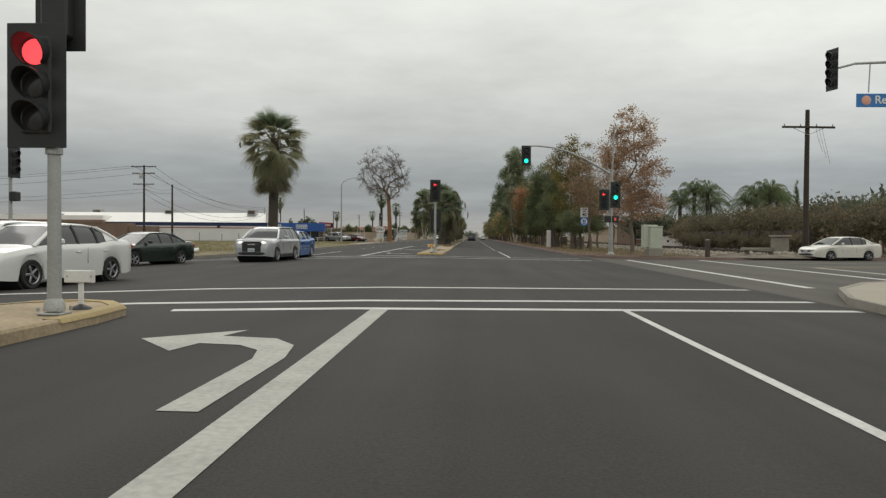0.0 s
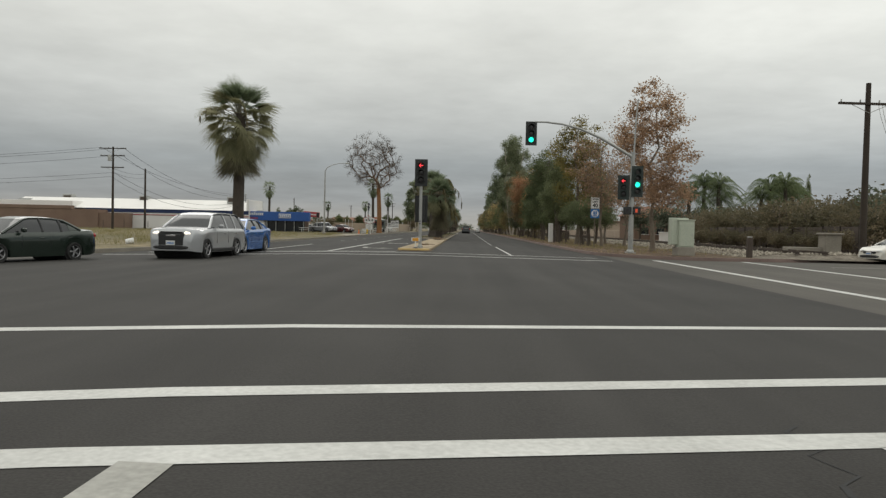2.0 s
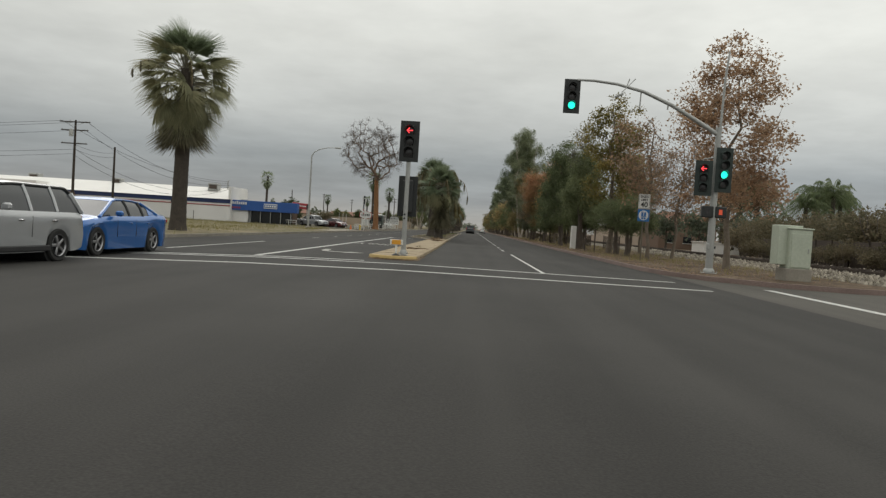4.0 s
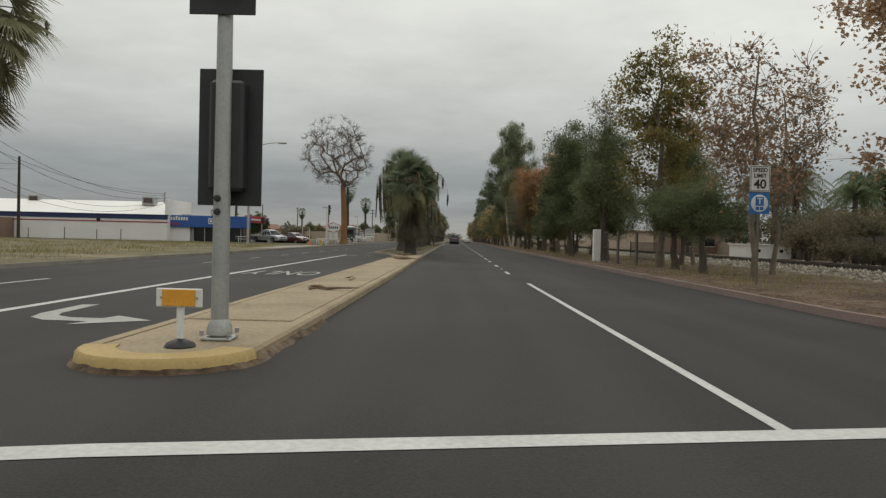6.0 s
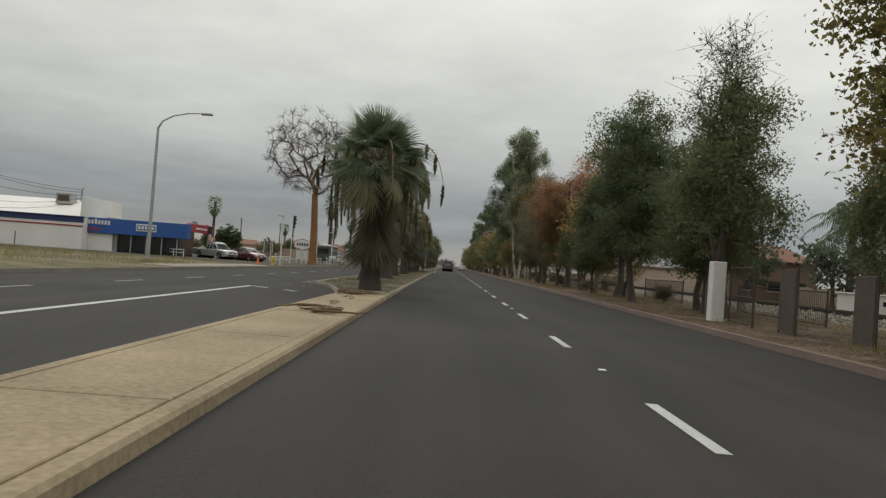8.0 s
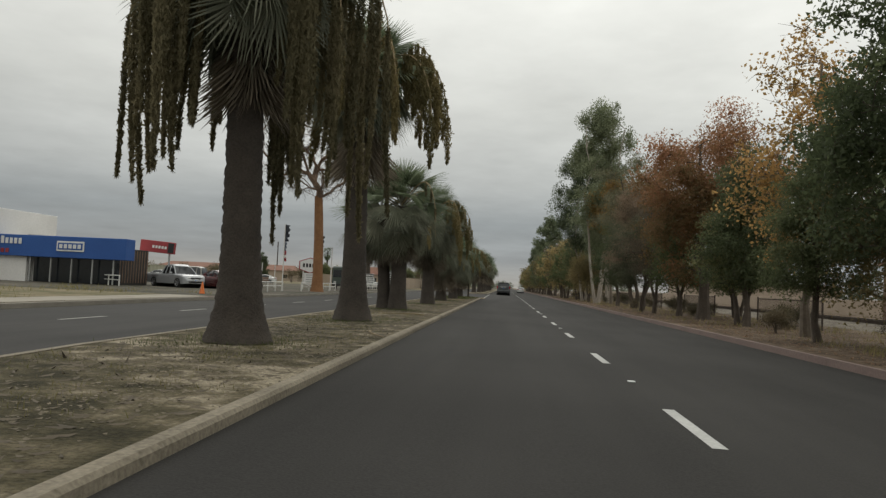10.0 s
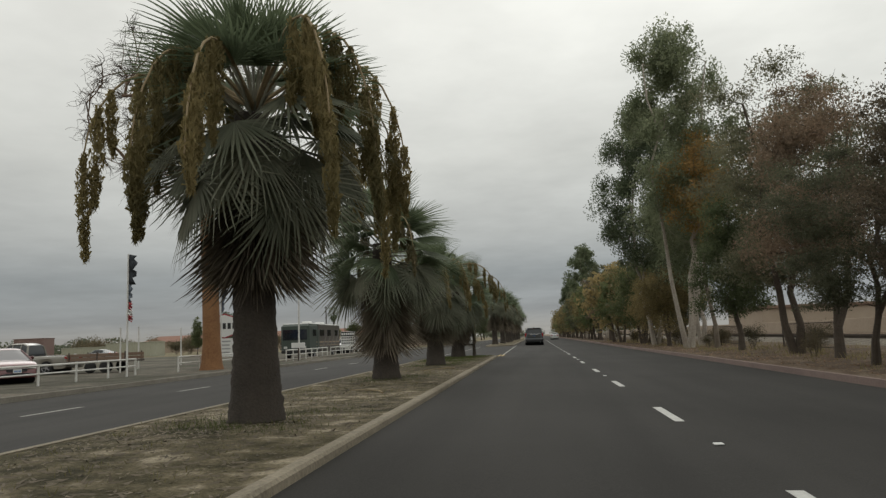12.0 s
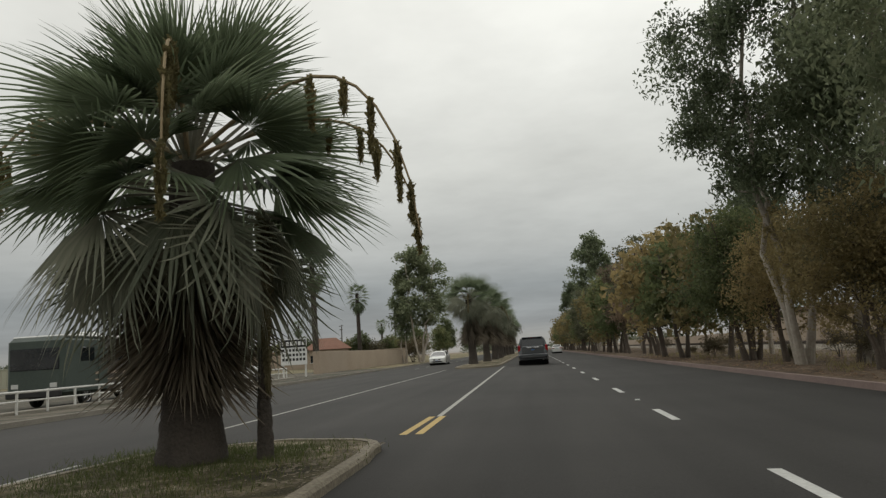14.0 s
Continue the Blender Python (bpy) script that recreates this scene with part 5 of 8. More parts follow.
# ---------------------------------------------------------------- palms and trees in their places
SHORT, FRUITED = "short thick fan palm with a brown skirt of dead fronds", "fan palm with long hanging brown fruit ropes and bare trunk"
LADEN, TWIN = "fan palm hung with arching stalks of brown fruit", "twin-trunked short fan palm with a shaggy brown skirt"
PALM_AT = [(-2.8, 83.4), (-4.0, 93.6), (-3.85, 101.5), (-4.05, 110.8), (-3.85, 120.1), (-4.03, 130.0), (-3.9, 139.0), (-4.07, 149.0)]
PALM_KINDS = [  # crown height, skirt's lower edge, reach, lowest leaf, stalks, their reach, ropes, rope length, thickness, dead leaves, skirt size and spread
    (4.45, 0.9, 1.12, -40, 7, 2.1, 3, 0.7, 0.07, 150, 0.80, 24, SHORT), (6.1, 3.7, 1.08, -44, 18, 2.0, 4, 3.3, 0.080, 60, 0.72, 16, FRUITED),
    (6.5, 3.8, 1.04, -40, 20, 2.4, 7, 1.45, 0.11, 90, 0.85, 18, FRUITED), (4.05, 1.9, 1.06, -42, 3, 2.2, 3, 0.5, 0.06, 70, 0.66, 12, TWIN),
    (4.45, 1.9, 1.12, -42, 14, 2.5, 5, 1.3, 0.13, 120, 0.70, 12, LADEN), (3.75, 0.8, 1.14, -38, 4, 2.4, 3, 1.0, 0.08, 120, 0.70, 5, SHORT),
    (3.35, 1.0, 1.10, -40, 11, 2.45, 6, 0.75, 0.10, 110, 0.66, 4, LADEN), (3.45, 0.8, 1.26, -34, 6, 3.1, 5, 0.6, 0.055, 110, 0.62, 3, SHORT)]
for i, ((x, y), (crown, skirt, reach, low, stalks, out, ropes, rope, thick, dead, skirt_r, spread, label)) in enumerate(zip(PALM_AT, PALM_KINDS)):
    fan_palm(x, y, 0.10, crown, skirt, reach, 56 if i in (3, 5, 6) else 72 if i == 7 else 64, stalks, 3 * i + 1, dead=dead, rope=rope, twin=label is TWIN, flare=0.24 if label is FRUITED else 0.1, low=low, skirt_r=skirt_r, out=out, ropes=ropes, thick=thick,
             kinds=[FRONDS[0], FRONDS[1], FRONDS[1], SHAGGY[2]] if i == 0 else [FRONDS[0], FRONDS[1], FRONDS[1], FRONDS[2]] if i in (5, 7) else None, drop=0.75 if i > 3 else 0.45, dead_leaf=L_SKIRT_GREEN if i == 0 else None, label=label, rise=0.05 if rope > 1.5 else 0.4, open_skirt=spread,
             fruit=L_FRUIT if i in (0, 1, 3, 5) else L_FRUIT_BROWN)
far_palm = fan_palm(-4.9, 199.5, 0.10, 5.2, 1.6, 1.3, 40, 2, 51, dead=60, label="fan palm on the far median, grey-green fronds over a dead skirt")
for i in range(9):
    copy_thing(far_palm, pose(-4.4 + 0.3 * math.sin(i), 209.5 + 9.6 * i, 0.10, 0, 0, 77 * i))
fan_palm(-17.4, 62.7, -0.03, 9.5, 4.9, 1.66, 84, 4, 77, 0.44, 0.36, 0.12, 130, 0.5, kinds=[FRONDS[1], SHAGGY[0], SHAGGY[0], SHAGGY[1]], drop=1.5, open_skirt=30, low=-58, dead_leaf=L_SKIRT_GREEN,
         label="tall fan palm with a full crown and brown skirt", group="palms on the lot", skirt_r=0.86, out=3.2, ropes=3, thick=0.07, rise=-0.3)
# slender far palms
tall = thing("tall_palm", "very tall slim palm far behind the lots", "palm tree", pose(-84.6, 316, -0.1), "far palms")
part("trunk", trunk_geo(17.5, 0.55, 0.42, 0.1, 5, 8, 0.02), M_PALM_TRUNK, tall)
vs, fs, base = [], [], 0
fv, ff = mesh_arrays(frond_mesh("far_frond", 0.98, 1.05, 0.06, L_PALM, 2, 84, 12, 0.3, 0.25, 14))
rng = np.random.default_rng(8)
for k in range(46):
    m = np.array(pose(0, 0, 17.4 - 2.4 * (k / 46)) @ aim(k * 137.5, 70 - 150 * (k / 46)) @ Matrix.Diagonal((1.7, 1.7, 1.7, 1)))
    vs.append(fv @ m[:3, :3].T + m[:3, 3]); fs.append(ff + base); base += len(fv)
part("crown", arrays_mesh("crown", np.concatenate(vs), np.concatenate(fs), L_PALM), None, tall)
for x, y, s in ((-62, 330, 0.62), (-58, 420, 0.8), (-30, 240, 0.85), (-128, 420, 0.7), (-26.4, 251, 0.64)):
    copy_thing(tall, pose(x, y, -0.1, 0, 0, x * 7)).scale = (s, s, s)

SYC = "sycamore with sparse brown autumn leaves and pale bark"
plant("syc_brown", 12.0, 54.8, -0.02, 1.04, 20, "sycamore_tree", SYC, tall=0.86)
plant("syc_sparse", 10.1, 62.2, -0.02, 1.0, 75, "sycamore_tree", "thin sycamore with few brown leaves on the verge")
plant("syc_yellow", 9.9, 72.8, -0.02, 1.0, 130, "sycamore_tree", "tall sycamore with yellow-brown autumn leaves")
plant("syc_sparse", 12.8, 67.0, -0.02, 0.95, 200, "sycamore_tree", "thin sycamore with few brown leaves on the verge")
plant("syc_sparse", 13.6, 79.0, -0.02, 1.0, 300, "sycamore_tree", "thin sycamore with few brown leaves on the verge")
plant("round_dark", 9.9, 66.6, -0.02, 0.98, 40, "small_tree", "small round dark-green tree on the dirt verge")
plant("round_dark", 10.0, 70.6, -0.02, 1.06, 120, "small_tree", "small round dark-green tree on the dirt verge")
plant("evergreen_thin_top", 9.6, 83.5, -0.02, 0.95, 40, "evergreen_tree", "dark evergreen tree with thin bare twigs at its top")
plant("bare_top", 9.3, 84.0, -0.02, 1.0, 20, "broadleaf_tree", "thin tree of bare twigs with a few dry leaves")
plant("evergreen", 12.2, 77.0, -0.02, 0.75, 10, "evergreen_tree", "dense dark evergreen tree beside the fence")
plant("evergreen", 9.2, 94.4, -0.02, 1.02, 160, "evergreen_tree", "dense dark evergreen tree beside the fence")
plant("evergreen", 10.6, 89.0, -0.02, 0.82, 260, "evergreen_tree", "dense dark evergreen tree beside the fence")
plant("evergreen", 9.6, 99.6, -0.02, 1.08, 30, "evergreen_tree", "dense dark evergreen tree beside the fence")
plant("syc_gold", 10.0, 107.1, -0.02, 0.92, 60, "sycamore_tree", "sparse sycamore with golden-orange autumn leaves")
plant("evergreen", 10.2, 113.6, -0.02, 0.74, 95, "evergreen_tree", "dense dark evergreen tree beside the road")
plant("rust", 10.2, 120.2, -0.02, 1.1, 0, "autumn_tree", "round green tree with rust-red autumn leaves", tall=1.1)
OLIVE, BROWNISH, DULL = "olive-green broadleaf tree along the road", "tree with dull purple-brown leaves and dark trunks", "wide dark tree with layered dull-green foliage"
PALE_EUC = "tall eucalyptus with pale forked trunks and drooping leaves"
plant("olive", 9.9, 124.2, -0.02, 0.8, 210, "broadleaf_tree", OLIVE)
plant("olive", 13.7, 126.2, -0.02, 0.75, 100, "broadleaf_tree", OLIVE)
plant("maroon", 9.2, 127.4, -0.02, 0.72, 0, "broadleaf_tree", BROWNISH)
plant("oak", 9.0, 131.0, -0.02, 0.62, 80, "broadleaf_tree", DULL)
plant("maroon", 9.9, 135.6, -0.02, 0.92, 140, "broadleaf_tree", BROWNISH)
plant("oak", 10.4, 140.6, -0.02, 1.02, 0, "broadleaf_tree", DULL, tall=1.08)
plant("evergreen", 10.0, 147.2, -0.02, 0.82, 100, "evergreen_tree", "dense dark evergreen tree beside the road")
plant("syc_high", 10.3, 153.2, -0.02, 1.0, 10, "sycamore_tree", "slim sycamore with orange-yellow leaves high on pale limbs")
plant("eucalyptus", 9.2, 155.6, -0.02, 1.04, 0, "eucalyptus_tree", PALE_EUC)
plant("eucalyptus_slim", 10.9, 159.6, -0.02, 1.1, 50, "eucalyptus_tree", "slim eucalyptus with pale trunks")
plant("eucalyptus", 9.2, 167.6, -0.02, 0.98, 170, "eucalyptus_tree", PALE_EUC)
plant("eucalyptus_slim", 10.6, 165.6, -0.02, 1.1, 250, "eucalyptus_tree", "slim eucalyptus with pale trunks")
plant("oak", 10.4, 163.4, -0.02, 0.6, 200, "broadleaf_tree", DULL)
plant("tawny", 9.2, 161.8, -0.02, 0.78, 300, "broadleaf_tree", "broadleaf tree with tawny drying leaves along the road")
plant("tawny", 10.6, 166.8, -0.02, 0.9, 130, "broadleaf_tree", "broadleaf tree with tawny drying leaves along the road")
plant("tawny", 9.8, 170.8, -0.02, 0.85, 20, "broadleaf_tree", "broadleaf tree with tawny drying leaves along the road")
rnd = random.Random(3)
kinds = [("tawny", "broadleaf_tree", "broadleaf tree with tawny drying leaves along the road"), ("olive", "broadleaf_tree", "olive-green broadleaf tree along the road"), ("oak", "broadleaf_tree", "wide dark tree with layered dull-green foliage"),
         ("evergreen", "evergreen_tree", "dense dark evergreen tree beside the road"), ("maroon", "broadleaf_tree", "tree with dull purple-brown leaves and dark trunks")]
y = 174.5
while y < 380:
    k, nm, lb = kinds[rnd.choice([0, 0, 1, 1, 2, 1, 4, 0])]
    plant(k, 9.0 + rnd.uniform(-0.6, 0.9), y, -0.02, rnd.uniform(0.95, 1.25) * (0.72 if k in ("oak", "maroon") else 1.0), rnd.uniform(0, 360), nm, lb)
    if rnd.random() < 0.35:
        plant("eucalyptus_slim", 11.5 + rnd.uniform(0, 2), y + 3, -0.02, rnd.uniform(0.7, 0.95), rnd.uniform(0, 360), "eucalyptus_tree", "slim eucalyptus with pale trunks")
    y += rnd.uniform(4.6, 6.4)
plant("eucalyptus", 10.2, 256.0, -0.02, 0.95, 200, "eucalyptus_tree", "tall eucalyptus standing over the row of trees")
plant("eucalyptus", 10.6, 330.0, -0.02, 0.9, 100, "eucalyptus_tree", "tall eucalyptus standing over the row of trees")
for k, x, y, s in (("olive", 9.6, 174.6, 0.9), ("evergreen", 9.2, 104.2, 0.6), ("olive", 10.4, 115.0, 0.85), ("tawny", 10.8, 102.8, 0.8), ("olive", 10.0, 86.4, 0.8)):
    plant(k, x, y, -0.02, s, 71 * y, "broadleaf_tree", "broadleaf tree with tawny drying leaves along the road" if k == "tawny" else "olive-green broadleaf tree along the road")
for k in range(26):
    y = 96 + 4.1 * k + 1.3 * math.sin(k * 2.2)
    plant("bush" if k % 3 == 0 else "dry_bush", 11.2 + 1.6 * math.sin(k * 1.7), y, -0.05, 0.38 + 0.16 * math.sin(k * 3.1), 50 * k, "bush", "small scrubby bush under the trees", "bushes under the trees")
# left side, beyond the opening in the median
plant("eucalyptus", -16.2, 246.0, -0.02, 1.22, 20, "eucalyptus_tree", "dark eucalyptus behind the kerb", "trees beyond the lots", 0.72)
plant("eucalyptus_slim", -18.8, 247.0, -0.02, 0.9, 120, "eucalyptus_tree", "dark eucalyptus behind the kerb", "trees beyond the lots")
for x, y, s in ((-19, 262, 0.8), (-18, 285, 0.9), (-20, 310, 1.0), (-17, 340, 1.0), (-19, 380, 1.1), (-26, 275, 0.7)):
    plant("olive" if s < 1 else "evergreen", x, y, -0.02, s, x * 31 + y, "broadleaf_tree", "leafy tree beyond the lots", "trees beyond the lots")

rnd = random.Random(21)
for k in range(13):
    plant("olive" if k % 3 else "bush", -46 + 2.3 * k + rnd.uniform(-0.6, 0.6), 256.5 + rnd.uniform(-0.8, 2.5), -0.05, rnd.uniform(0.5, 0.75) * (1 if k % 3 else 2.4), 40 * k, "broadleaf_tree", "leafy tree behind the block wall", "trees behind the block wall")
for k in range(16):
    plant("bush" if k % 2 else "dry_bush", -110 + 4.2 * k + rnd.uniform(-1.5, 1.5), 246 + rnd.uniform(-8, 8), -0.05, rnd.uniform(1.0, 1.7), 70 * k, "bush", "shrub in front of the far houses", "shrubs before the houses")
for x, s in ((-54.6, 0.62), (-52.6, 0.70), (-50.6, 0.60)):
    plant("evergreen", x, 230, -0.05, s, 50 * x, "evergreen_tree", "dark dense evergreen behind the lots", "trees behind the lots")
plant("evergreen", -58.0, 230, -0.05, 0.42, 10, "cypress_tree", "narrow dark cypress behind the lots", "trees behind the lots", 1.5)
# far woods: low bands of foliage on both sides
for band, (x0, x1, y0, y1, count, hmax) in enumerate(((-260, -40, 300, 420, 70, 6.5), (60, 230, 170, 330, 60, 9.0), (-40, 90, 560, 640, 60, 8.0), (-330, -200, 120, 330, 40, 7.0))):
    rng = np.random.default_rng(40 + band)
    cs = []
    for k in range(count):
        cx, cy, h, r = rng.uniform(x0, x1), rng.uniform(y0, y1), hmax * rng.uniform(0.35, 1.0), rng.uniform(2.0, 5.0)
        q = rng.normal(size=(150, 3)); q /= np.linalg.norm(q, axis=1)[:, None]
        q *= (rng.random(150) ** 0.4)[:, None] * np.array([r, r, h * 0.5])
        cs.append(q + np.array([cx, cy, h * 0.5]))
    cs = np.concatenate(cs)
    me = leaves_mesh("far_woods", cs, rng.uniform(0.6, 1.3, len(cs)), L_FAR, rng, 0.7)
    single("far_woods", me, None, "low far-off band of dull green trees", "woods", kind="stuff")

# hedge and bushes behind the railway
rnd = random.Random(12)
for k in range(20):
    x, y = 27.5 + rnd.uniform(-0.8, 2.5), 50 + 2.4 * k
    plant("dry_bush" if k % 3 else "bush", x, y, -0.05, rnd.uniform(1.15, 1.6), rnd.uniform(0, 360), "bush", "scrubby brown-green bush along the railway", "bushes along the railway")
for k in range(19):
    plant("dry_bush" if k % 3 else "bush", 24.6 + rnd.uniform(-0.3, 0.3), 55.5 + 1.6 * k, -0.05, rnd.uniform(0.5, 0.72), rnd.uniform(0, 360), "bush", "low dark scrub against the board screen", "scrub along the screen")
for k in range(18):
    plant("dry_bush" if k % 2 else "bush", 32.5 + rnd.uniform(-1, 3), 58 + 3.2 * k, -0.05, rnd.uniform(1.5, 1.9), rnd.uniform(0, 360), "bush", "scrubby brown-green bush along the railway", "bushes along the railway")
for x, y, s in ((44, 74, 0.95), (48, 82, 0.8), (38, 62, 0.6), (35.5, 74, 0.62), (38.5, 72, 0.74), (41.5, 78, 0.8), (28.5, 112, 0.7), (31.5, 104, 0.62), (36, 109, 0.7), (27.6, 124, 0.7), (52, 118, 0.7)):
    plant("far_tree", x, y, -0.05, s, x * 9, "broadleaf_tree", "rounded green tree behind the railway", "trees behind the railway")


plant("far_tree", 31.5, 63.0, -0.05, 0.66, 140, "broadleaf_tree", "rounded green tree behind the railway", "trees behind the railway")
plant("evergreen", 65.7, 150.0, -0.05, 0.26, 30, "cypress_tree", "thin dark cypress far behind the railway", "trees behind the railway", 4.9)


def feather_palm(x, y, h, seed, s=1.0):
    """A feather-leaved palm with arching fronds."""
    rng = np.random.default_rng(seed)
    p = thing("feather_palm", "feather palm with arching green fronds behind the railway", "palm tree", pose(x, y, -0.05), "feather palms")
    part("trunk", trunk_geo(h, 0.24 * s, 0.18 * s, 0.1, seed, 9, 0.015), M_PALM_TRUNK, p)
    v, f = [], []
    for k in range(42):
        az, el = radians(k * 137.5 + rng.uniform(-15, 15)), radians(84 - 125 * k / 42 + rng.uniform(-8, 8))
        d = Vector((math.cos(az), math.sin(az), 0)); L = 3.1 * s * rng.uniform(0.8, 1.15)
        side = d.cross(Vector((0, 0, 1)))
        for i in range(22):
            t = i / 21
            c = Vector((0, 0, h)) + d * L * t * math.cos(el) * (1 - 0.12 * t) + Vector((0, 0, L * t * math.sin(el) - 2.2 * s * t ** 2.2))
            w = (0.62 * math.sin(math.pi * min(1, 0.15 + 0.8 * t)) + 0.06) * s
            for sgn in (-1, 1):
                j = len(v)
                q = w * rng.uniform(0.75, 1.15)
                tip = c + side * sgn * q * 0.62 + d * 0.22 + Vector((0, 0, -0.8 * q))
                v += [tuple(c), tuple((c + tip) / 2 + Vector((0, 0, 0.12 * q)) - d * 0.03), tuple(tip), tuple((c + tip) / 2 + Vector((0, 0, 0.12 * q)) + d * 0.05)]
                f.append((j, j + 1, j + 2, j + 3))
    part("crown", arrays_mesh("crown", v, f, L_FEATHER), None, p)


for k, (x, y, h) in enumerate(((33.6, 119, 5.2), (36.4, 121, 7.2), (38.2, 119.5, 6.8), (40.2, 124, 5.0), (44.4, 119, 5.2), (46.4, 121, 6.8), (48.2, 119.5, 7.0), (50.4, 122, 6.0), (56, 140, 7.6), (60, 144, 7.0))):
    feather_palm(x, y, h + 1.9, 5 + k, 1.5)

# the bare tree beside the pipe rail: limbs divide until they fill a tall dome, thinner at every fork
t = thing("bare_tree", "tall leafless tree with an orange-brown trunk and fine twigs", "tree", pose(-16.65, 146.3, -0.02))
rnd = random.Random(31)
trunk_line = [(0, 0, -0.1), (0.0, 0, 0.35), (0.0, 0, 1.4), (-0.08, 0.03, 4.5), (-0.2, 0.0, 7.0), (-0.3, 0, 8.6)]
part("trunk", Geo().tube(trunk_line, [0.66, 0.54, 0.45, 0.42, 0.39, 0.36], 14), M_BARK_TAN, t)
DOME = Vector((-1.4, 0.1, 13.5))
tips = []
while len(tips) < 250:
    u = Vector((rnd.gauss(0, 1), rnd.gauss(0, 1), rnd.gauss(0, 1))).normalized() * rnd.uniform(0.12, 1.0) ** 0.5
    c = DOME + Vector((u.x * 5.3, u.y * 5.3, u.z * 5.3))
    if c.z > 7.9 and not (c.z < 10.5 and math.hypot(c.x - DOME.x, c.y) < 1.2):
        tips.append(c)
fork = Vector((-0.29, 0, 8.4))
tips.sort(key=lambda c: (c - fork).length)
at, up, load, bough = [fork], [-1], [0], [-1]
for c in tips:
    def effort(q):
        turn = 0.0 if q == 0 else 1.0 - (c - at[q]).normalized().dot((at[q] - at[up[q]]).normalized())
        return (at[q] - c).length * (1.0 + 0.9 * turn) + 1.2 * max(0.0, at[q].z - c.z) + (0.9 if q == 0 and len(at) > 14 else 0.0)
    k = min(range(len(at)), key=effort)
    mid = at[k].lerp(c, 0.5) + Vector((rnd.gauss(0, 1), rnd.gauss(0, 1), rnd.gauss(0.3, 0.8))) * 0.05 * (c - at[k]).length
    root = bough[k] if k else len(at)
    at += [mid, c]; up += [k, len(at) - 2]; load += [0, 1]; bough += [root, root]
for k in range(len(at) - 1, 0, -1):
    load[up[k]] += load[k]
for root in sorted(set(bough[1:])):
    b_geo, t_geo = Geo(), Geo()
    for k in (q for q in range(1, len(at)) if bough[q] == root):
        a, b = at[up[k]], at[k]
        r0, r1 = 0.021 * load[up[k]] ** 0.5 if up[k] else 0.024 * load[k] ** 0.5, 0.021 * max(1, load[k]) ** 0.5
        bend = a.lerp(b, 0.5) + Vector((rnd.gauss(0, 1), rnd.gauss(0, 1), rnd.gauss(0, 1))) * 0.035 * (b - a).length
        b_geo.tube([a, bend, b], [min(r0, r1 * 1.25), r1 * 1.1, r1], 7 if load[k] > 6 else 5)
        if k % 2:
            continue
        away = (b - DOME).normalized()
        for _ in range(8):
            d = (away * 0.75 + Vector((rnd.gauss(0, 1), rnd.gauss(0, 1), rnd.gauss(0.05, 0.8))) * 0.7).normalized()
            p, L = b, rnd.uniform(0.45, 0.95)
            line = [p]
            for _ in range(3):
                d = (d + Vector((rnd.gauss(0, 1), rnd.gauss(0, 1), rnd.gauss(0, 1))) * 0.28).normalized()
                p = p + d * L / 3
                line.append(p)
            t_geo.tube(line, [0.018, 0.014, 0.011, 0.007], 3, False)
            for q in (1, 2, 3):
                side = (d + Vector((rnd.gauss(0, 1), rnd.gauss(0, 1), rnd.gauss(-0.1, 1))) * 0.8).normalized()
                t_geo.tube([line[q], line[q] + side * L * 0.3, line[q] + side * L * 0.55 + Vector((0, 0, -0.06))], [0.011, 0.009, 0.005], 3, False)
    limb_ob = part("branch", b_geo, M_LIMB, t)
    tagged(part("twig_spray", t_geo, M_TWIG, limb_ob, "fine grey bare twigs"), kind="stuff")

# a stake beside the last palm of the strip
stake = thing("tree_stake", "dark rough stake standing beside the palm", "stake", pose(-3.2, 149.0, 0.10))
part("post", trunk_geo(2.05, 0.075, 0.058, 0.03, 17, 10, 0.012), M_PALM_TRUNK, stake)
rng = np.random.default_rng(61)
v = np.concatenate([fruit_rope(rng, (0.03 + rng.uniform(-0.06, 0.06), -0.02, 2.75), rng.uniform(1.4, 2.2), 0.07) for _ in range(4)])
tagged(part("dry_strand", arrays_mesh("dry_strand", v, np.arange(len(v)).reshape(-1, 3), L_FRUIT), None, stake, "dry brown strands caught on the stake"), kind="stuff")

# ---------------------------------------------------------------- cars


def lerp_at(profile, y):
    """Height on a side profile given as (y, z) pairs from rear to front."""
    for (y0, z0), (y1, z1) in zip(profile, profile[1:]):
        if y <= y1:
            t = 0 if y1 == y0 else (y - y0) / (y1 - y0)
            t = max(0.0, min(1.0, t))
            return z0 + (z1 - z0) * t
    return profile[-1][1]


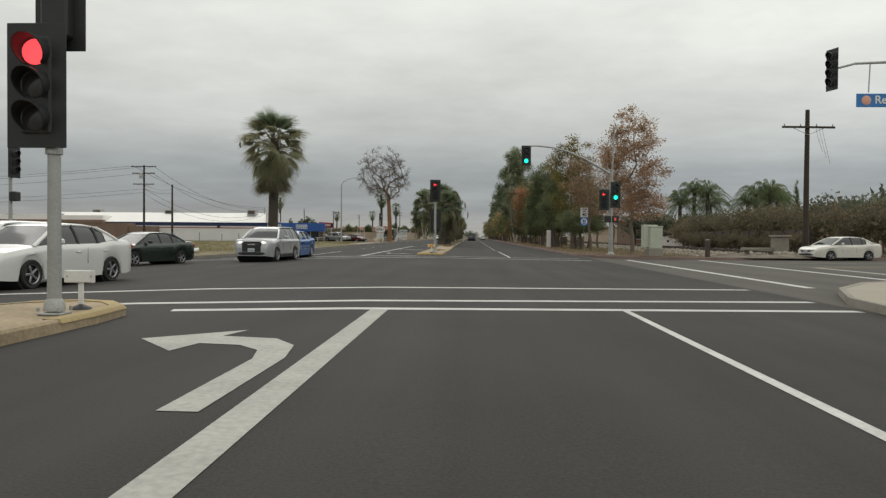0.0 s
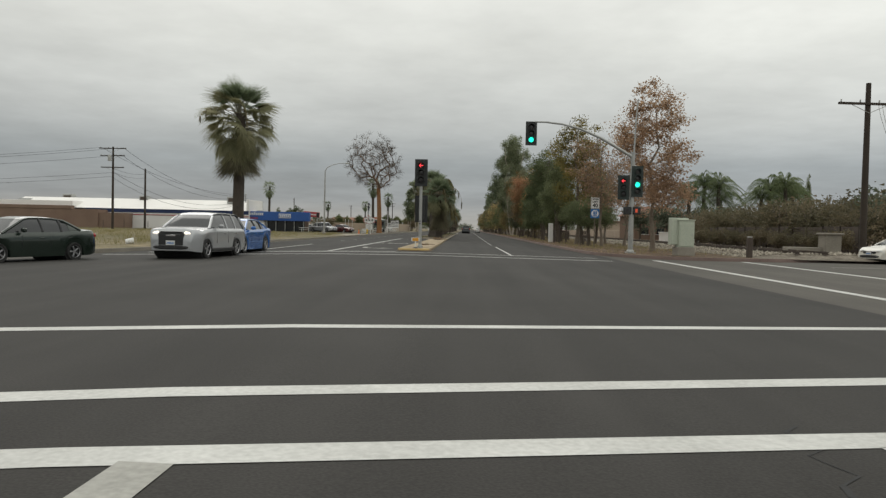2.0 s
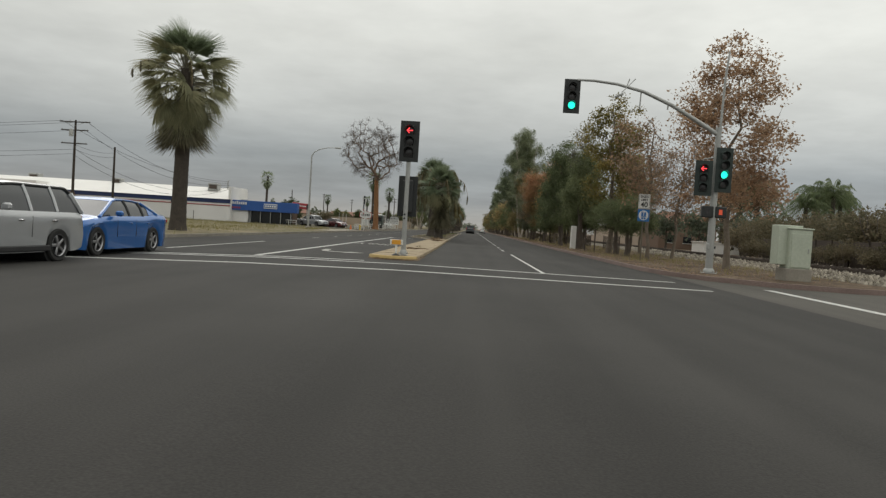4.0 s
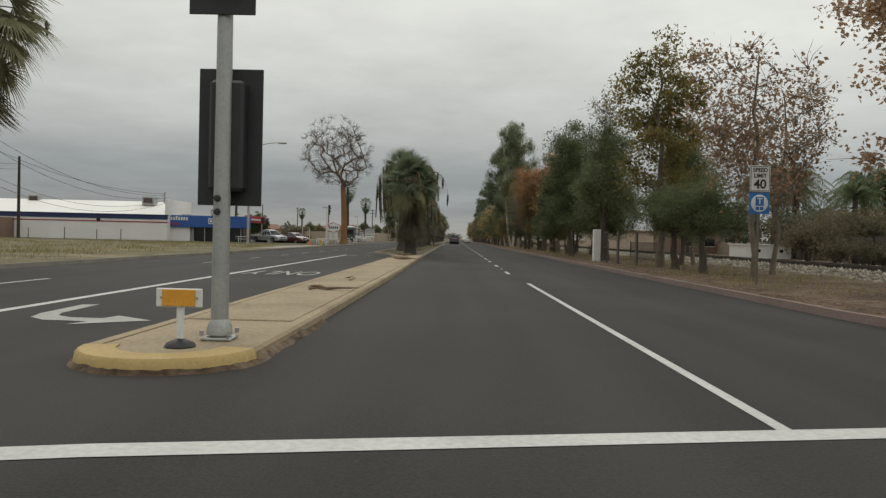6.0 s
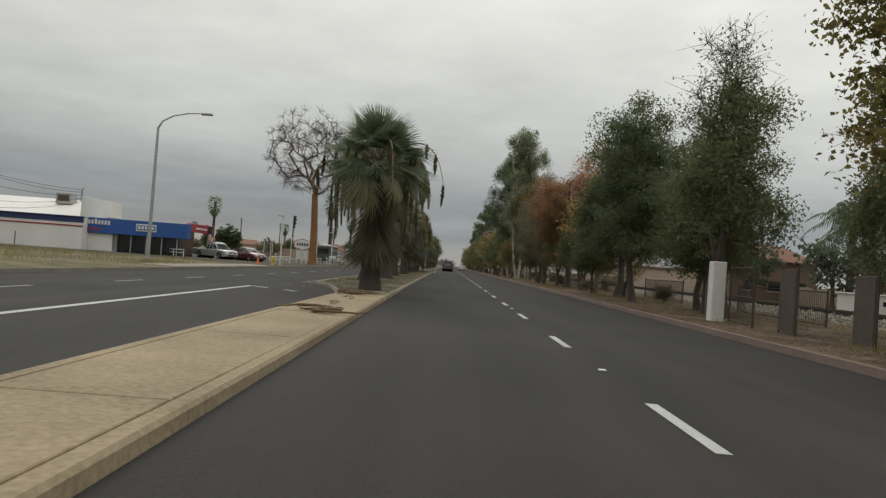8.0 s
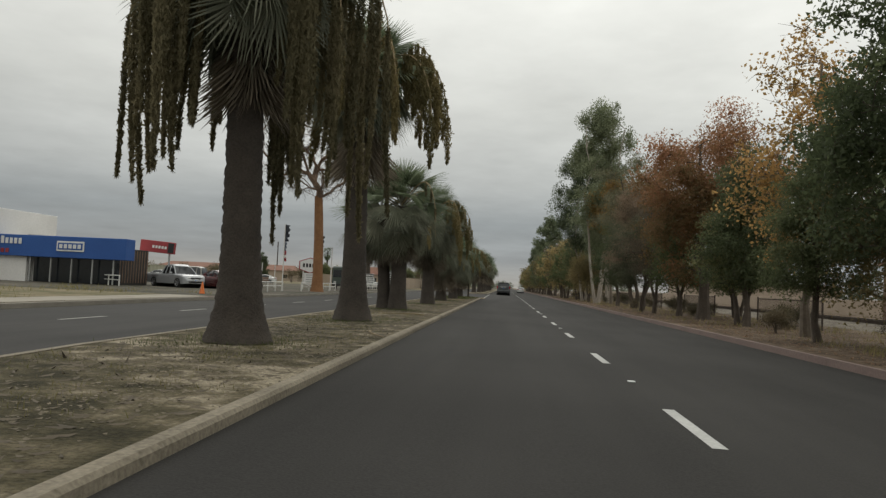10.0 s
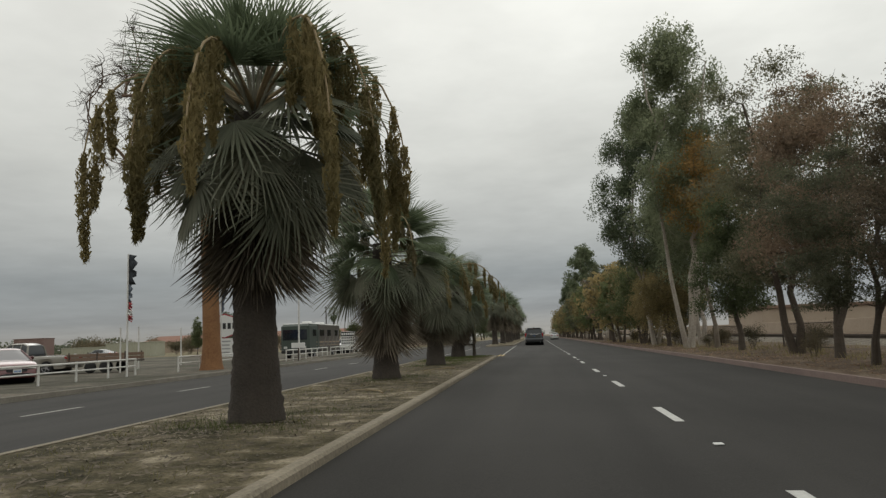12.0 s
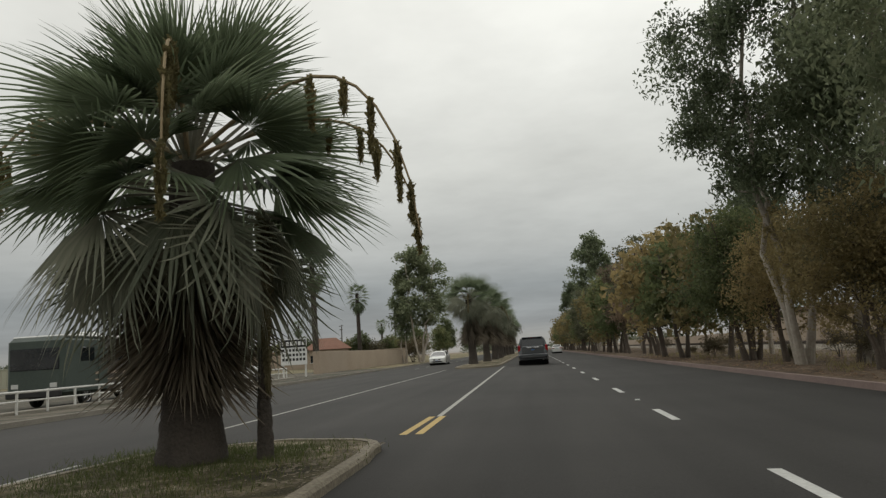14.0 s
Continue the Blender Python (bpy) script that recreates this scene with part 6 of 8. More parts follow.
def wheel(parent, x, y, r, side):
    m = pose(x, y, r, 0, 90 * side, 0)
    w = part("wheel", Geo().lathe([(r * 0.62, 0.09), (r * 0.90, 0.11), (r * 0.98, 0.085), (r, 0.04), (r, -0.05), (r * 0.97, -0.10), (r * 0.6, -0.10)], m, 28), M_TYRE, parent)
    part("rim", Geo().lathe([(r * 0.70, 0.07), (r * 0.66, 0.105), (r * 0.60, 0.08), (r * 0.56, 0.03), (0.0, 0.03)], m, 28), M_TRIM, w)
    spokes = Geo()
    for k in range(5):
        a = 72 * k
        spokes.box((0, r * 0.33, 0.075), (r * 0.16, r * 0.56, 0.03), None, 0.01)
        n = len(spokes.v) - 32
        rot = pose(0, 0, 0, 0, 0, a)
        spokes.v[n:] = [tuple(rot @ Vector(p)) for p in spokes.v[n:]]
    spokes.lathe([(0.0, 0.10), (r * 0.14, 0.095), (r * 0.16, 0.06)], None, 12)
    ring = Geo().lathe([(r * 0.69, 0.072), (r * 0.655, 0.108), (r * 0.61, 0.085)], None, 28)
    spokes.add(ring.v, ring.f)
    part("spokes", spokes.moved(m), M_RIM, w, "pale alloy spokes")


def car(name, label, m, body_paint, L, W, H, base, r, deck, house, clear=0.2, nose=0.30, tail=0.22, tumble=0.24, lights_on=False, grille=True, lamp="wide", box=False,
        axle_shift=0.0, rails=False, tail_style="wide"):
    """A car facing +y. deck: bonnet, belt and boot line; house: roof line over it; both (y, z) from rear to front."""
    c = thing(name, label, "car", m, "cars on the road")
    hw = W / 2
    ya, yb = axle_shift + base / 2, axle_shift - base / 2
    n = 72
    sec = []
    mid = clear + 0.22
    for i in range(n + 1):
        y = -L / 2 + L * i / n
        e = max(0.0, (y - (L / 2 - nose * 2.2)) / (nose * 2.2)); q = max(0.0, ((-L / 2 + tail * 2.2) - y) / (tail * 2.2))
        w = hw * (1 - 0.24 * e ** 2.4 - (0.07 if box else 0.16) * q ** 2.4)
        top = lerp_at(deck, y)
        low = clear + 0.06 * e ** 2 + 0.08 * q ** 2
        arch = 0.0
        for yc in (ya, yb):
            d = abs(y - yc)
            if d < r * 1.16:
                arch = max(arch, r + math.sqrt((r * 1.16) ** 2 - d * d))
        sill = max(low, arch)
        sh = max(sill + 0.05, min(mid, top - 0.1))
        belt = max(top - 0.10, sh + 0.03)
        half = [(w * 0.80, low), (w * 0.965, sill), (w * 0.985, sh), (w * 0.992, (sh + belt) / 2 - 0.03), (w, belt - 0.05), (w * 0.985, belt + 0.01), (w * 0.93, top - 0.015), (w * 0.82, top + 0.012), (w * 0.4, top + 0.035)]
        sec.append([(x, y, z) for x, z in half] + [(-x, y, z) for x, z in reversed(half)])
    k = len(sec[0])
    g = Geo()
    g.add([p for s in sec for p in s], [(i * k + j, (i + 1) * k + j, (i + 1) * k + (j + 1) % k, i * k + (j + 1) % k) for i in range(n) for j in range(k)] +
          [tuple(range(k)), tuple(n * k + j for j in range(k - 1, -1, -1))])
    body = part("body", g, body_paint, c)
    # dark wheel wells and underside
    under = Geo().box((0, 0, clear + 0.16), (W * 0.76, L * 0.94, 0.22), chamfer=0.05)
    for yc in (ya, yb):
        under.lathe([(0.0, -hw * 0.9), (r * 1.15, -hw * 0.9), (r * 1.15, hw * 0.9), (0.0, hw * 0.9)], pose(0, yc, r, 0, 90, 0), 20)
    part("underside", under, M_DARK, c)
    # glass house
    y0, y1 = house[0][0], house[-1][0]
    n2 = 40
    hs = []
    for i in range(n2 + 1):
        y = y0 + (y1 - y0) * i / n2
        zt = lerp_at(house, y)
        zb = lerp_at(deck, y) - 0.01
        rise = max(0.0, zt - zb)
        w0 = hw * 0.905
        w1 = w0 - tumble * min(1.0, rise / max(0.1, H - zb)) 
        half = [(w0, zb), (w0 * 0.5 + w1 * 0.5 + 0.012, zb + rise * 0.5), (w1 + 0.012, zb + rise * 0.92), (w1 - 0.05, zb + rise * 0.99), (w1 * 0.5, zb + rise + 0.012 * min(1, rise * 4))]
        hs.append([(x, y, z) for x, z in half] + [(-x, y, z) for x, z in reversed(half)])
    k2 = len(hs[0])
    g = Geo()
    g.add([p for s in hs for p in s], [(i * k2 + j, (i + 1) * k2 + j, (i + 1) * k2 + j + 1, i * k2 + j + 1) for i in range(n2) for j in range(k2 - 1)] +
          [tuple(range(k2)), tuple(n2 * k2 + j for j in range(k2 - 1, -1, -1))])
    part("glasshouse", g, M_CAR_GLASS, c, "dark tinted windows")
    # roof skin over the flat part of the house, and the pillars
    zmax = max(z for _, z in house)
    roof_rows = [i for i in range(n2 + 1) if lerp_at(house, y0 + (y1 - y0) * i / n2) > zmax - (0.14 if box else 0.10)]
    g = Geo()
    rows = [[(x * 1.012, y, z + 0.006) for x, y, z in hs[i][2:8]] for i in roof_rows]
    g.add([p for s in rows for p in s], [(i * 6 + j, (i + 1) * 6 + j, (i + 1) * 6 + j + 1, i * 6 + j + 1) for i in range(len(rows) - 1) for j in range(5)])
    part("roof", g, body_paint, c)
    f, b = roof_rows[-1], roof_rows[0]
    for sgn in (0, 1):
        pick = (lambda i, j: hs[i][j if sgn == 0 else 9 - j])
        pil = Geo()
        pil.tube([pick(i, 2) for i in range(f, n2 + 1, 2)] + [pick(n2, 0)], 0.045, 6)
        part("front_pillar", pil, body_paint, c)
        pil = Geo().tube([pick(i, 2) for i in range(b, -1, -2)] + [pick(0, 0)], 0.05 if not box else 0.06, 6)
        part("rear_pillar", pil, body_paint, c)
        rail = Geo().tube([pick(i, 2) for i in range(b, f + 1)], 0.028, 6)
        part("roof_rail", rail, M_TRIM if rails else body_paint, c)
        if not box:
            cut = max(2, int(n2 * 0.17))
            quarter = Geo()
            lane = (lambda i, j: tuple(a + b for a, b in zip(pick(i, j), (0.008 if sgn == 0 else -0.008, 0.0, 0.004))))
            quarter.add([lane(i, j) for i in range(0, cut + 1) for j in (0, 1, 2)], [(3 * i + j, 3 * i + j + 1, 3 * i + j + 4, 3 * i + j + 3) for i in range(cut) for j in (0, 1)])
            part("rear_quarter", quarter, body_paint, c)
        mids = [int(n2 * 0.5)] + ([int(n2 * 0.26)] if box or len(roof_rows) > 18 else [])
        for i in mids:
            part("door_pillar", Geo().tube([pick(i, 0), pick(i, 1), pick(i, 2)], 0.036, 6), M_TRIM if not box else body_paint, c)
        s = 1 if sgn == 0 else -1
        ym = y1 - (y1 - y0) * 0.22
        part("wing_mirror", Geo().box((s * (hw + 0.07), ym, lerp_at(deck, ym) + 0.06), (0.20, 0.11, 0.14), chamfer=0.035), body_paint, c)
        for yd in ((ya + yb) / 2 + 0.15, (ya + yb) / 2 - 0.85):
            part("door_handle", Geo().box((s * (hw + 0.005), yd - 0.25, lerp_at(deck, yd) - 0.19), (0.03, 0.17, 0.035), chamfer=0.01), M_CHROME if box else body_paint, c)
            seam = Geo().box((s * (hw - 0.004), yd + 0.42, (clear + lerp_at(deck, yd)) / 2 + 0.1), (0.010, 0.006, lerp_at(deck, yd) - clear - 0.42))
            part("door_seam", seam, M_TRIM, c)
        for yc in (ya, yb):
            wheel(c, s * (hw - 0.12), yc, r, s)
        # lamps
        fz = lerp_at(deck, L / 2 - nose * 0.8) - 0.12
        fx = hw * (0.62 if lamp == "wide" else 0.64)
        lens = M_HEADLIGHT_ON if lights_on else M_LAMP_CLEAR
        part("headlight", Geo().box((s * fx, L / 2 - 0.10, fz), (hw * (0.30 if lights_on else 0.40), 0.17, 0.10), pose(0, 0, 0, -14, s * 4, -s * 24), 0.04), lens, c, "lit headlight" if lights_on else "clear headlight")
        part("fog_lamp", Geo().box((s * hw * 0.60, L / 2 - 0.03, clear + 0.17), (hw * 0.3, 0.1, 0.1), pose(0, 0, 0, 0, 0, -s * 22), 0.03), M_TRIM, c)
        tz = lerp_at(deck, -L / 2 + 0.12) - 0.12
        if tail_style == "tall":
            part("tail_light", Geo().box((s * hw * 0.90, -L / 2 + 0.10, 1.12), (0.17, 0.14, 0.46), pose(0, 0, 0, 6, 0, 0), 0.03), M_TAIL, c, "tall red tail light")
        else:
            part("tail_light", Geo().box((s * hw * 0.70, -L / 2 + 0.055, tz), (hw * 0.46, 0.15, 0.15), pose(0, 0, 0, 0, 0, s * 14), 0.04), M_TAIL, c, "red tail light")
    if grille:
        gz = lerp_at(deck, L / 2 - nose * 0.5) - 0.16
        gr = part("grille", Geo().box((0, L / 2 - 0.03, gz), (W * 0.42, 0.08, 0.13), chamfer=0.03), M_TRIM, c)
        part("grille_rim", Geo().box((0, L / 2 - 0.02, gz + 0.075), (W * 0.44, 0.07, 0.02), chamfer=0.008), M_CHROME, gr)
        part("grille_rim", Geo().box((0, L / 2 - 0.02, gz - 0.03), (W * 0.36, 0.075, 0.012), chamfer=0.004), M_CHROME, gr)
        part("air_intake", Geo().box((0, L / 2 - 0.01, clear + 0.17), (W * 0.5, 0.08, 0.14), chamfer=0.03), M_TRIM, c)
    for yy, zz, on in ((L / 2 + 0.035, clear + 0.32, 1), (-L / 2 - 0.012, 0.86 if not box else 1.03, -1)):
        pl = part("number_plate", Geo().box((0, yy, zz), (0.31, 0.014, 0.155), chamfer=0.004), M_PLATE, c)
        bars = Geo()
        for i in range(6):
            bars.box((-0.105 + 0.042 * i, yy + on * 0.009, zz - 0.005), (0.026, 0.003, 0.065))
        part("plate_bars", bars, M_SIGN_BLUE, pl)
    return c


def sedan_lines(L, H, belt=0.96, nose_z=0.62, boot=1.05):
    deck = [(-L / 2, 0.62), (-L / 2 + 0.06, boot - 0.1), (-L / 2 + 0.16, boot), (-L * 0.30, boot + 0.01), (-L * 0.2, belt + 0.02), (L * 0.16, belt), (L * 0.23, belt - 0.02), (L * 0.36, belt - 0.09), (L * 0.44, nose_z + 0.16), (L * 0.475, nose_z + 0.06), (L / 2 - 0.02, nose_z - 0.06), (L / 2, nose_z - 0.2)]
    house = [(-L * 0.345, boot), (-L * 0.275, H - 0.20), (-L * 0.22, H - 0.06), (-L * 0.14, H - 0.01), (-L * 0.04, H), (0.04 * L, H - 0.01), (0.085 * L, H - 0.06), (0.265 * L, belt - 0.03)]
    return deck, house


def suv_lines(L, H, belt=1.08, nose_z=0.85):
    deck = [(-L / 2, 0.7), (-L / 2 + 0.05, belt - 0.08), (-L / 2 + 0.10, belt), (L * 0.18, belt), (L * 0.25, belt - 0.01), (L * 0.40, belt - 0.09), (L * 0.465, nose_z + 0.04), (L / 2 - 0.02, nose_z - 0.12), (L / 2, nose_z - 0.3)]
    house = [(-L / 2 + 0.10, belt), (-L / 2 + 0.18, belt + 0.3), (-L / 2 + 0.30, H - 0.06), (-L / 2 + 0.42, H - 0.01), (-L * 0.05, H), (L * 0.06, H - 0.04), (L * 0.13, H - 0.2), (L * 0.255, belt - 0.03)]
    return deck, house


# the grey sport utility ahead in the lane
d, h = suv_lines(5.18, 1.89, 1.22, 1.08)
big = car("suv", "large dark grey sport utility seen from behind in the lane", pose(-0.12, 193.2, zr(0)), P_GREY, 5.18, 2.04, 1.89, 2.95, 0.40, d, h, 0.30, 0.25, 0.14, 0.20, box=True, rails=True, tail_style="tall")
part("rear_glass", Geo().box((0, -2.43, 1.50), (1.52, 0.03, 0.46), pose(0, 0, 0, -13, 0, 0), 0.03), M_CAR_GLASS, big, "dark rear window")
part("tailgate", Geo().box((0, -2.56, 1.02), (1.52, 0.10, 0.52), chamfer=0.04), P_GREY, big)
part("chrome_handle", Geo().box((0, -2.62, 1.17), (0.86, 0.05, 0.075), chamfer=0.02), M_CHROME, big, "broad chrome handle bar")
part("emblem", Geo().box((0, -2.655, 1.17), (0.2, 0.02, 0.06), chamfer=0.012), M_TRIM, big)
part("rear_bumper", Geo().box((0, -2.55, 0.62), (1.98, 0.26, 0.26), chamfer=0.06), P_GREY, big)
part("bumper_step", Geo().box((0, -2.63, 0.52), (1.6, 0.16, 0.12), chamfer=0.03), M_TRIM, big, "black bumper step")
part("high_brake_light", Geo().box((0, -2.30, 1.86), (0.56, 0.10, 0.035), chamfer=0.01), M_TAIL, big)
part("spoiler", Geo().box((0, -2.22, 1.875), (1.4, 0.30, 0.03), chamfer=0.01), P_GREY, big)
part("exhaust", Geo().tube([(0.62, -2.2, 0.36), (0.66, -2.55, 0.34)], 0.035, 8), M_STEEL, big)
# white sedan far ahead
d, h = sedan_lines(4.63, 1.45)
car("sedan", "white sedan far ahead in the outer lane", pose(4.0, 270.0, zr(4)), P_WHITE, 4.63, 1.78, 1.45, 2.65, 0.32, d, h)
# the crossing at the start
d, h = sedan_lines(4.8, 1.47, 0.98, 0.66, 1.06)
car("sedan", "white sedan crossing towards the camera with dark alloy wheels", pose(-10.3, 17.0, zr(-10.3), 0, 0, 172), P_WHITE, 4.8, 1.82, 1.47, 2.78, 0.33, d, h)
d, h = suv_lines(4.7, 1.66, 1.06)
car("suv", "white sport utility waiting behind the white sedan", pose(-14.2, 21.0, zr(-14.2), 0, 0, 172), P_WHITE, 4.7, 1.84, 1.66, 2.7, 0.35, d, h, 0.24, box=True)
d, h = sedan_lines(4.45, 1.38, 0.92, 0.62, 0.98)
car("sedan", "dark green older sedan turning at the crossing", pose(-13.8, 30.0, ZG, 0, 0, 160), P_GREEN, 4.45, 1.70, 1.38, 2.62, 0.30, d, h, 0.17)
d, h = suv_lines(4.39, 1.6, 1.05, 0.97)
silver = car("suv", "silver compact sport utility with headlights on, oncoming", pose(-9.6, 33.9, zr(-9.6), 0, 0, 176), P_SILVER, 4.39, 1.83, 1.60, 2.6, 0.35, d, h, 0.22, lights_on=True, rails=True, box=True)
part("front_grille", Geo().box((0, 2.16, 0.66), (0.92, 0.10, 0.44), chamfer=0.07), M_TRIM, silver, "large dark six-sided grille")
part("grille_ring", Geo().box((0, 2.215, 0.79), (0.34, 0.02, 0.07), chamfer=0.01), M_CHROME, silver)
part("lower_trim", Geo().box((0, 2.13, 0.34), (1.15, 0.12, 0.12), chamfer=0.04), M_TRIM, silver, "black lower bumper")
for sx in (-1, 1):
    part("sill_trim", Geo().box((sx * 0.9, 0, 0.30), (0.05, 2.0, 0.12), chamfer=0.02), M_TRIM, silver)
d, h = sedan_lines(5.0, 1.45, 1.0, 0.7, 1.06)
car("sports_car", "bright blue muscle car with headlights on, oncoming", pose(-10.0, 39.1, zr(-10.0), 0, 0, 179), P_BLUE, 5.0, 1.92, 1.45, 2.95, 0.36, d, h, 0.16, lights_on=True)
d, h = sedan_lines(4.85, 1.45, 0.96, 0.64, 1.04)
car("sedan", "pearl white sedan waiting on the crossing street", pose(22.6, 45.6, ZG, 0, 0, 106), P_PEARL, 4.85, 1.81, 1.45, 2.72, 0.32, d, h)
car("sedan", "white oncoming sedan beyond the median's opening", pose(-10.1, 219.0, zr(-10), 0, 0, 180), P_WHITE, 4.85, 1.81, 1.45, 2.72, 0.32, d, h)
# parked in the lots on the left
d, h = sedan_lines(4.6, 1.45)
for x, y, a, pt, lb in ((-22.3, 138.4, 232, P_DARKRED, "dark red car parked in the lot"), (-62, 208, 80, P_SILVER, "silver car parked in the lot"), (-44, 212, 95, P_WHITE, "white car parked in the lot")):
    car("sedan", lb, pose(x, y, -0.015, 0, 0, a), pt, 4.6, 1.78, 1.45, 2.65, 0.32, d, h)


def pickup(x, y, a, pt, label):
    L = 5.6
    deck = [(-L / 2, 0.6), (-L / 2 + 0.05, 1.02), (-L * 0.02, 1.04), (L * 0.22, 1.06), (L * 0.27, 1.05), (L * 0.42, 0.98), (L * 0.48, 0.9), (L / 2, 0.6)]
    house = [(-L * 0.10, 1.05), (-L * 0.085, 1.65), (-L * 0.03, 1.78), (L * 0.10, 1.78), (L * 0.15, 1.6), (L * 0.25, 1.04)]
    p = car("pickup_truck", label, pose(x, y, -0.015, 0, 0, a), pt, L, 1.95, 1.78, 3.4, 0.38, deck, house, 0.3, 0.22, 0.12, box=True)
    part("truck_bed", Geo().box((0, -L * 0.30, 1.045), (1.5, L * 0.36, 0.03), chamfer=0.01), M_DARK, p, "dark open bed")


pickup(-25.7, 137.6, 236, P_SILVER, "silver pickup truck parked in the lot")
pickup(-28.6, 148.4, 93, P_DUSTY, "dusty pale pickup truck hitched to a trailer")
# low trailer with board sides behind the pale truck
t = thing("flat_trailer", "low flat trailer with weathered brown board sides", "trailer", pose(-23.9, 148.5, -0.015, 0, 0, 3))
part("deck", Geo().box((0, 0, 0.62), (3.6, 1.8, 0.10), chamfer=0.02), M_RUST, t)
for sy in (-0.9, 0.9):
    for zz in (0.78, 0.98):
        part("side_board", Geo().box((0, sy, zz), (3.5, 0.04, 0.17), chamfer=0.008), M_BROWN_WALL, t)
    for xx in (-1.6, 0, 1.6):
        part("stake", Geo().box((xx, sy * 1.03, 0.85), (0.06, 0.05, 0.6), chamfer=0.006), M_RUST, t)
    for xx in (-0.4, 0.45):
        part("wheel", Geo().lathe([(0.0, -0.09), (0.26, -0.09), (0.32, -0.05), (0.32, 0.05), (0.26, 0.09), (0.0, 0.09)], pose(xx, sy * 0.98, 0.32, 90, 0, 0), 16), M_TYRE, t)
part("drawbar", Geo().tube([(-1.8, 0.5, 0.55), (-2.5, 0, 0.5), (-1.8, -0.5, 0.55)], 0.04, 6), M_RUST, t)

pickup(-19.8, 187.0, 172, P_WHITE, "white work truck parked behind the rail")
# motorhome and covered trailer behind the pipe rail
t = thing("motorhome", "long dull green and brown motorhome with white roof units", "motorhome", pose(-19.4, 172.4, -0.015, 0, 0, 2) @ Matrix.Diagonal((0.98, 0.95, 0.92, 1)))
dull = mat("dull_green_panel", (0.035, 0.05, 0.042), (0.07, 0.09, 0.075), 0.5, 0.7, 12)
brown = mat("brown_coach_panel", (0.05, 0.042, 0.034), (0.10, 0.085, 0.07), 0.45, 0.6, 10)
part("cab", Geo().box((0, -4.1, 1.72), (2.4, 3.0, 2.5), chamfer=0.16), dull, t, "dull green front")
part("body", Geo().box((0, 1.4, 1.76), (2.42, 8.2, 2.56), chamfer=0.12), brown, t, "brown coach body")
part("windscreen", Geo().box((0, -5.57, 2.05), (2.1, 0.12, 0.95), chamfer=0.05), M_CAR_GLASS, t)
part("roof_edge", Geo().box((0, 0, 3.0), (2.3, 10.6, 0.10), chamfer=0.04), M_WHITE, t, "white roof")
for yy, w in ((-3.9, 1.0), (-1.4, 1.5), (1.2, 1.3), (4.0, 1.2)):
    part("side_window", Geo().box((1.2, yy, 2.2), (0.06, w, 0.6), chamfer=0.02), M_CAR_GLASS, t)
for zz, hh in ((1.35, 0.12), (1.05, 0.06)):
    part("side_stripe", Geo().box((1.212, 1.0, zz), (0.012, 8.6, hh)), M_TAN_WALL, t, "pale side stripe")
swoosh = mat("grey_swoosh_graphic", (0.13, 0.12, 0.11), (0.22, 0.20, 0.18), 0.5, 0.8, 10)
for k in range(4):
    curve = [(1.222, -2.0 + 1.6 * k + 2.6 * u, 0.75 + 1.7 * u ** 1.7 + 0.1 * k) for u in (0, 0.2, 0.4, 0.6, 0.8, 1.0)]
    part("swoosh", Geo().tube(curve, [0.02, 0.07, 0.11, 0.12, 0.08, 0.02], 6), swoosh, t, "pale curved graphic", Matrix.Translation((1.222, 0, 0)) @ Matrix.Diagonal((0.1, 1, 1, 1)) @ Matrix.Translation((-1.222, 0, 0)))
part("entry_door", Geo().box((1.215, -2.7, 1.55), (0.03, 0.7, 1.9), chamfer=0.012), dull, t)
for yy in (-1.8, 2.6):
    part("roof_unit", Geo().box((0, yy, 3.16), (0.7, 0.9, 0.26), chamfer=0.07), M_WHITE, t)
part("bumper", Geo().box((0, -5.62, 0.6), (2.3, 0.16, 0.3), chamfer=0.05), M_TRIM, t)
for sx in (-0.8, 0.8):
    part("headlight", Geo().box((sx, -5.6, 0.95), (0.3, 0.06, 0.2), chamfer=0.02), M_LAMP_CLEAR, t)
for sx in (-1.05, 1.05):
    for yy in (-3.8, 2.9):
        wheel(t, sx, yy, 0.42, 1 if sx > 0 else -1)

# ---------------------------------------------------------------- buildings and the left side


def bar_parts(name, parent, material, boxes, label=""):
    """Each bar of an unreadable line of writing as a part of its own."""
    for c, d in boxes:
        part(name, Geo().box(c, d, chamfer=0.006), material, parent, label, None, False)


def facade_box(g, x0, x1, y0, y1, z0, z1, chamfer=0.02):
    return g.box(((x0 + x1) / 2, (y0 + y1) / 2, (z0 + z1) / 2), (x1 - x0, y1 - y0, z1 - z0), None, chamfer)


b = thing("warehouse", "long white warehouse with navy and red stripes and a white roof", "warehouse")
part("wall", facade_box(Geo(), -66, -37.5, 131.5, 140, -0.1, 3.30), M_WHITE_WALL, b)
g = Geo()
g.add([(-80, 131.5, 3.36), (-37.5, 131.5, 3.36), (-37.5, 137, 5.25), (-80, 137, 5.25), (-80, 140.0, 5.3), (-37.5, 140.0, 5.3), (-80, 140.0, 3.2), (-37.5, 140.0, 3.2)],
      [(0, 1, 2, 3), (3, 2, 5, 4), (4, 5, 7, 6), (1, 7, 5, 2), (0, 3, 4, 6)])
part("roof", g, M_WHITE_ROOF, b, "white coated low roof", None, False)
part("navy_stripe", facade_box(Geo(), -66.02, -37.45, 131.42, 131.6, 2.72, 3.28), M_NAVY, b, "navy blue painted band")
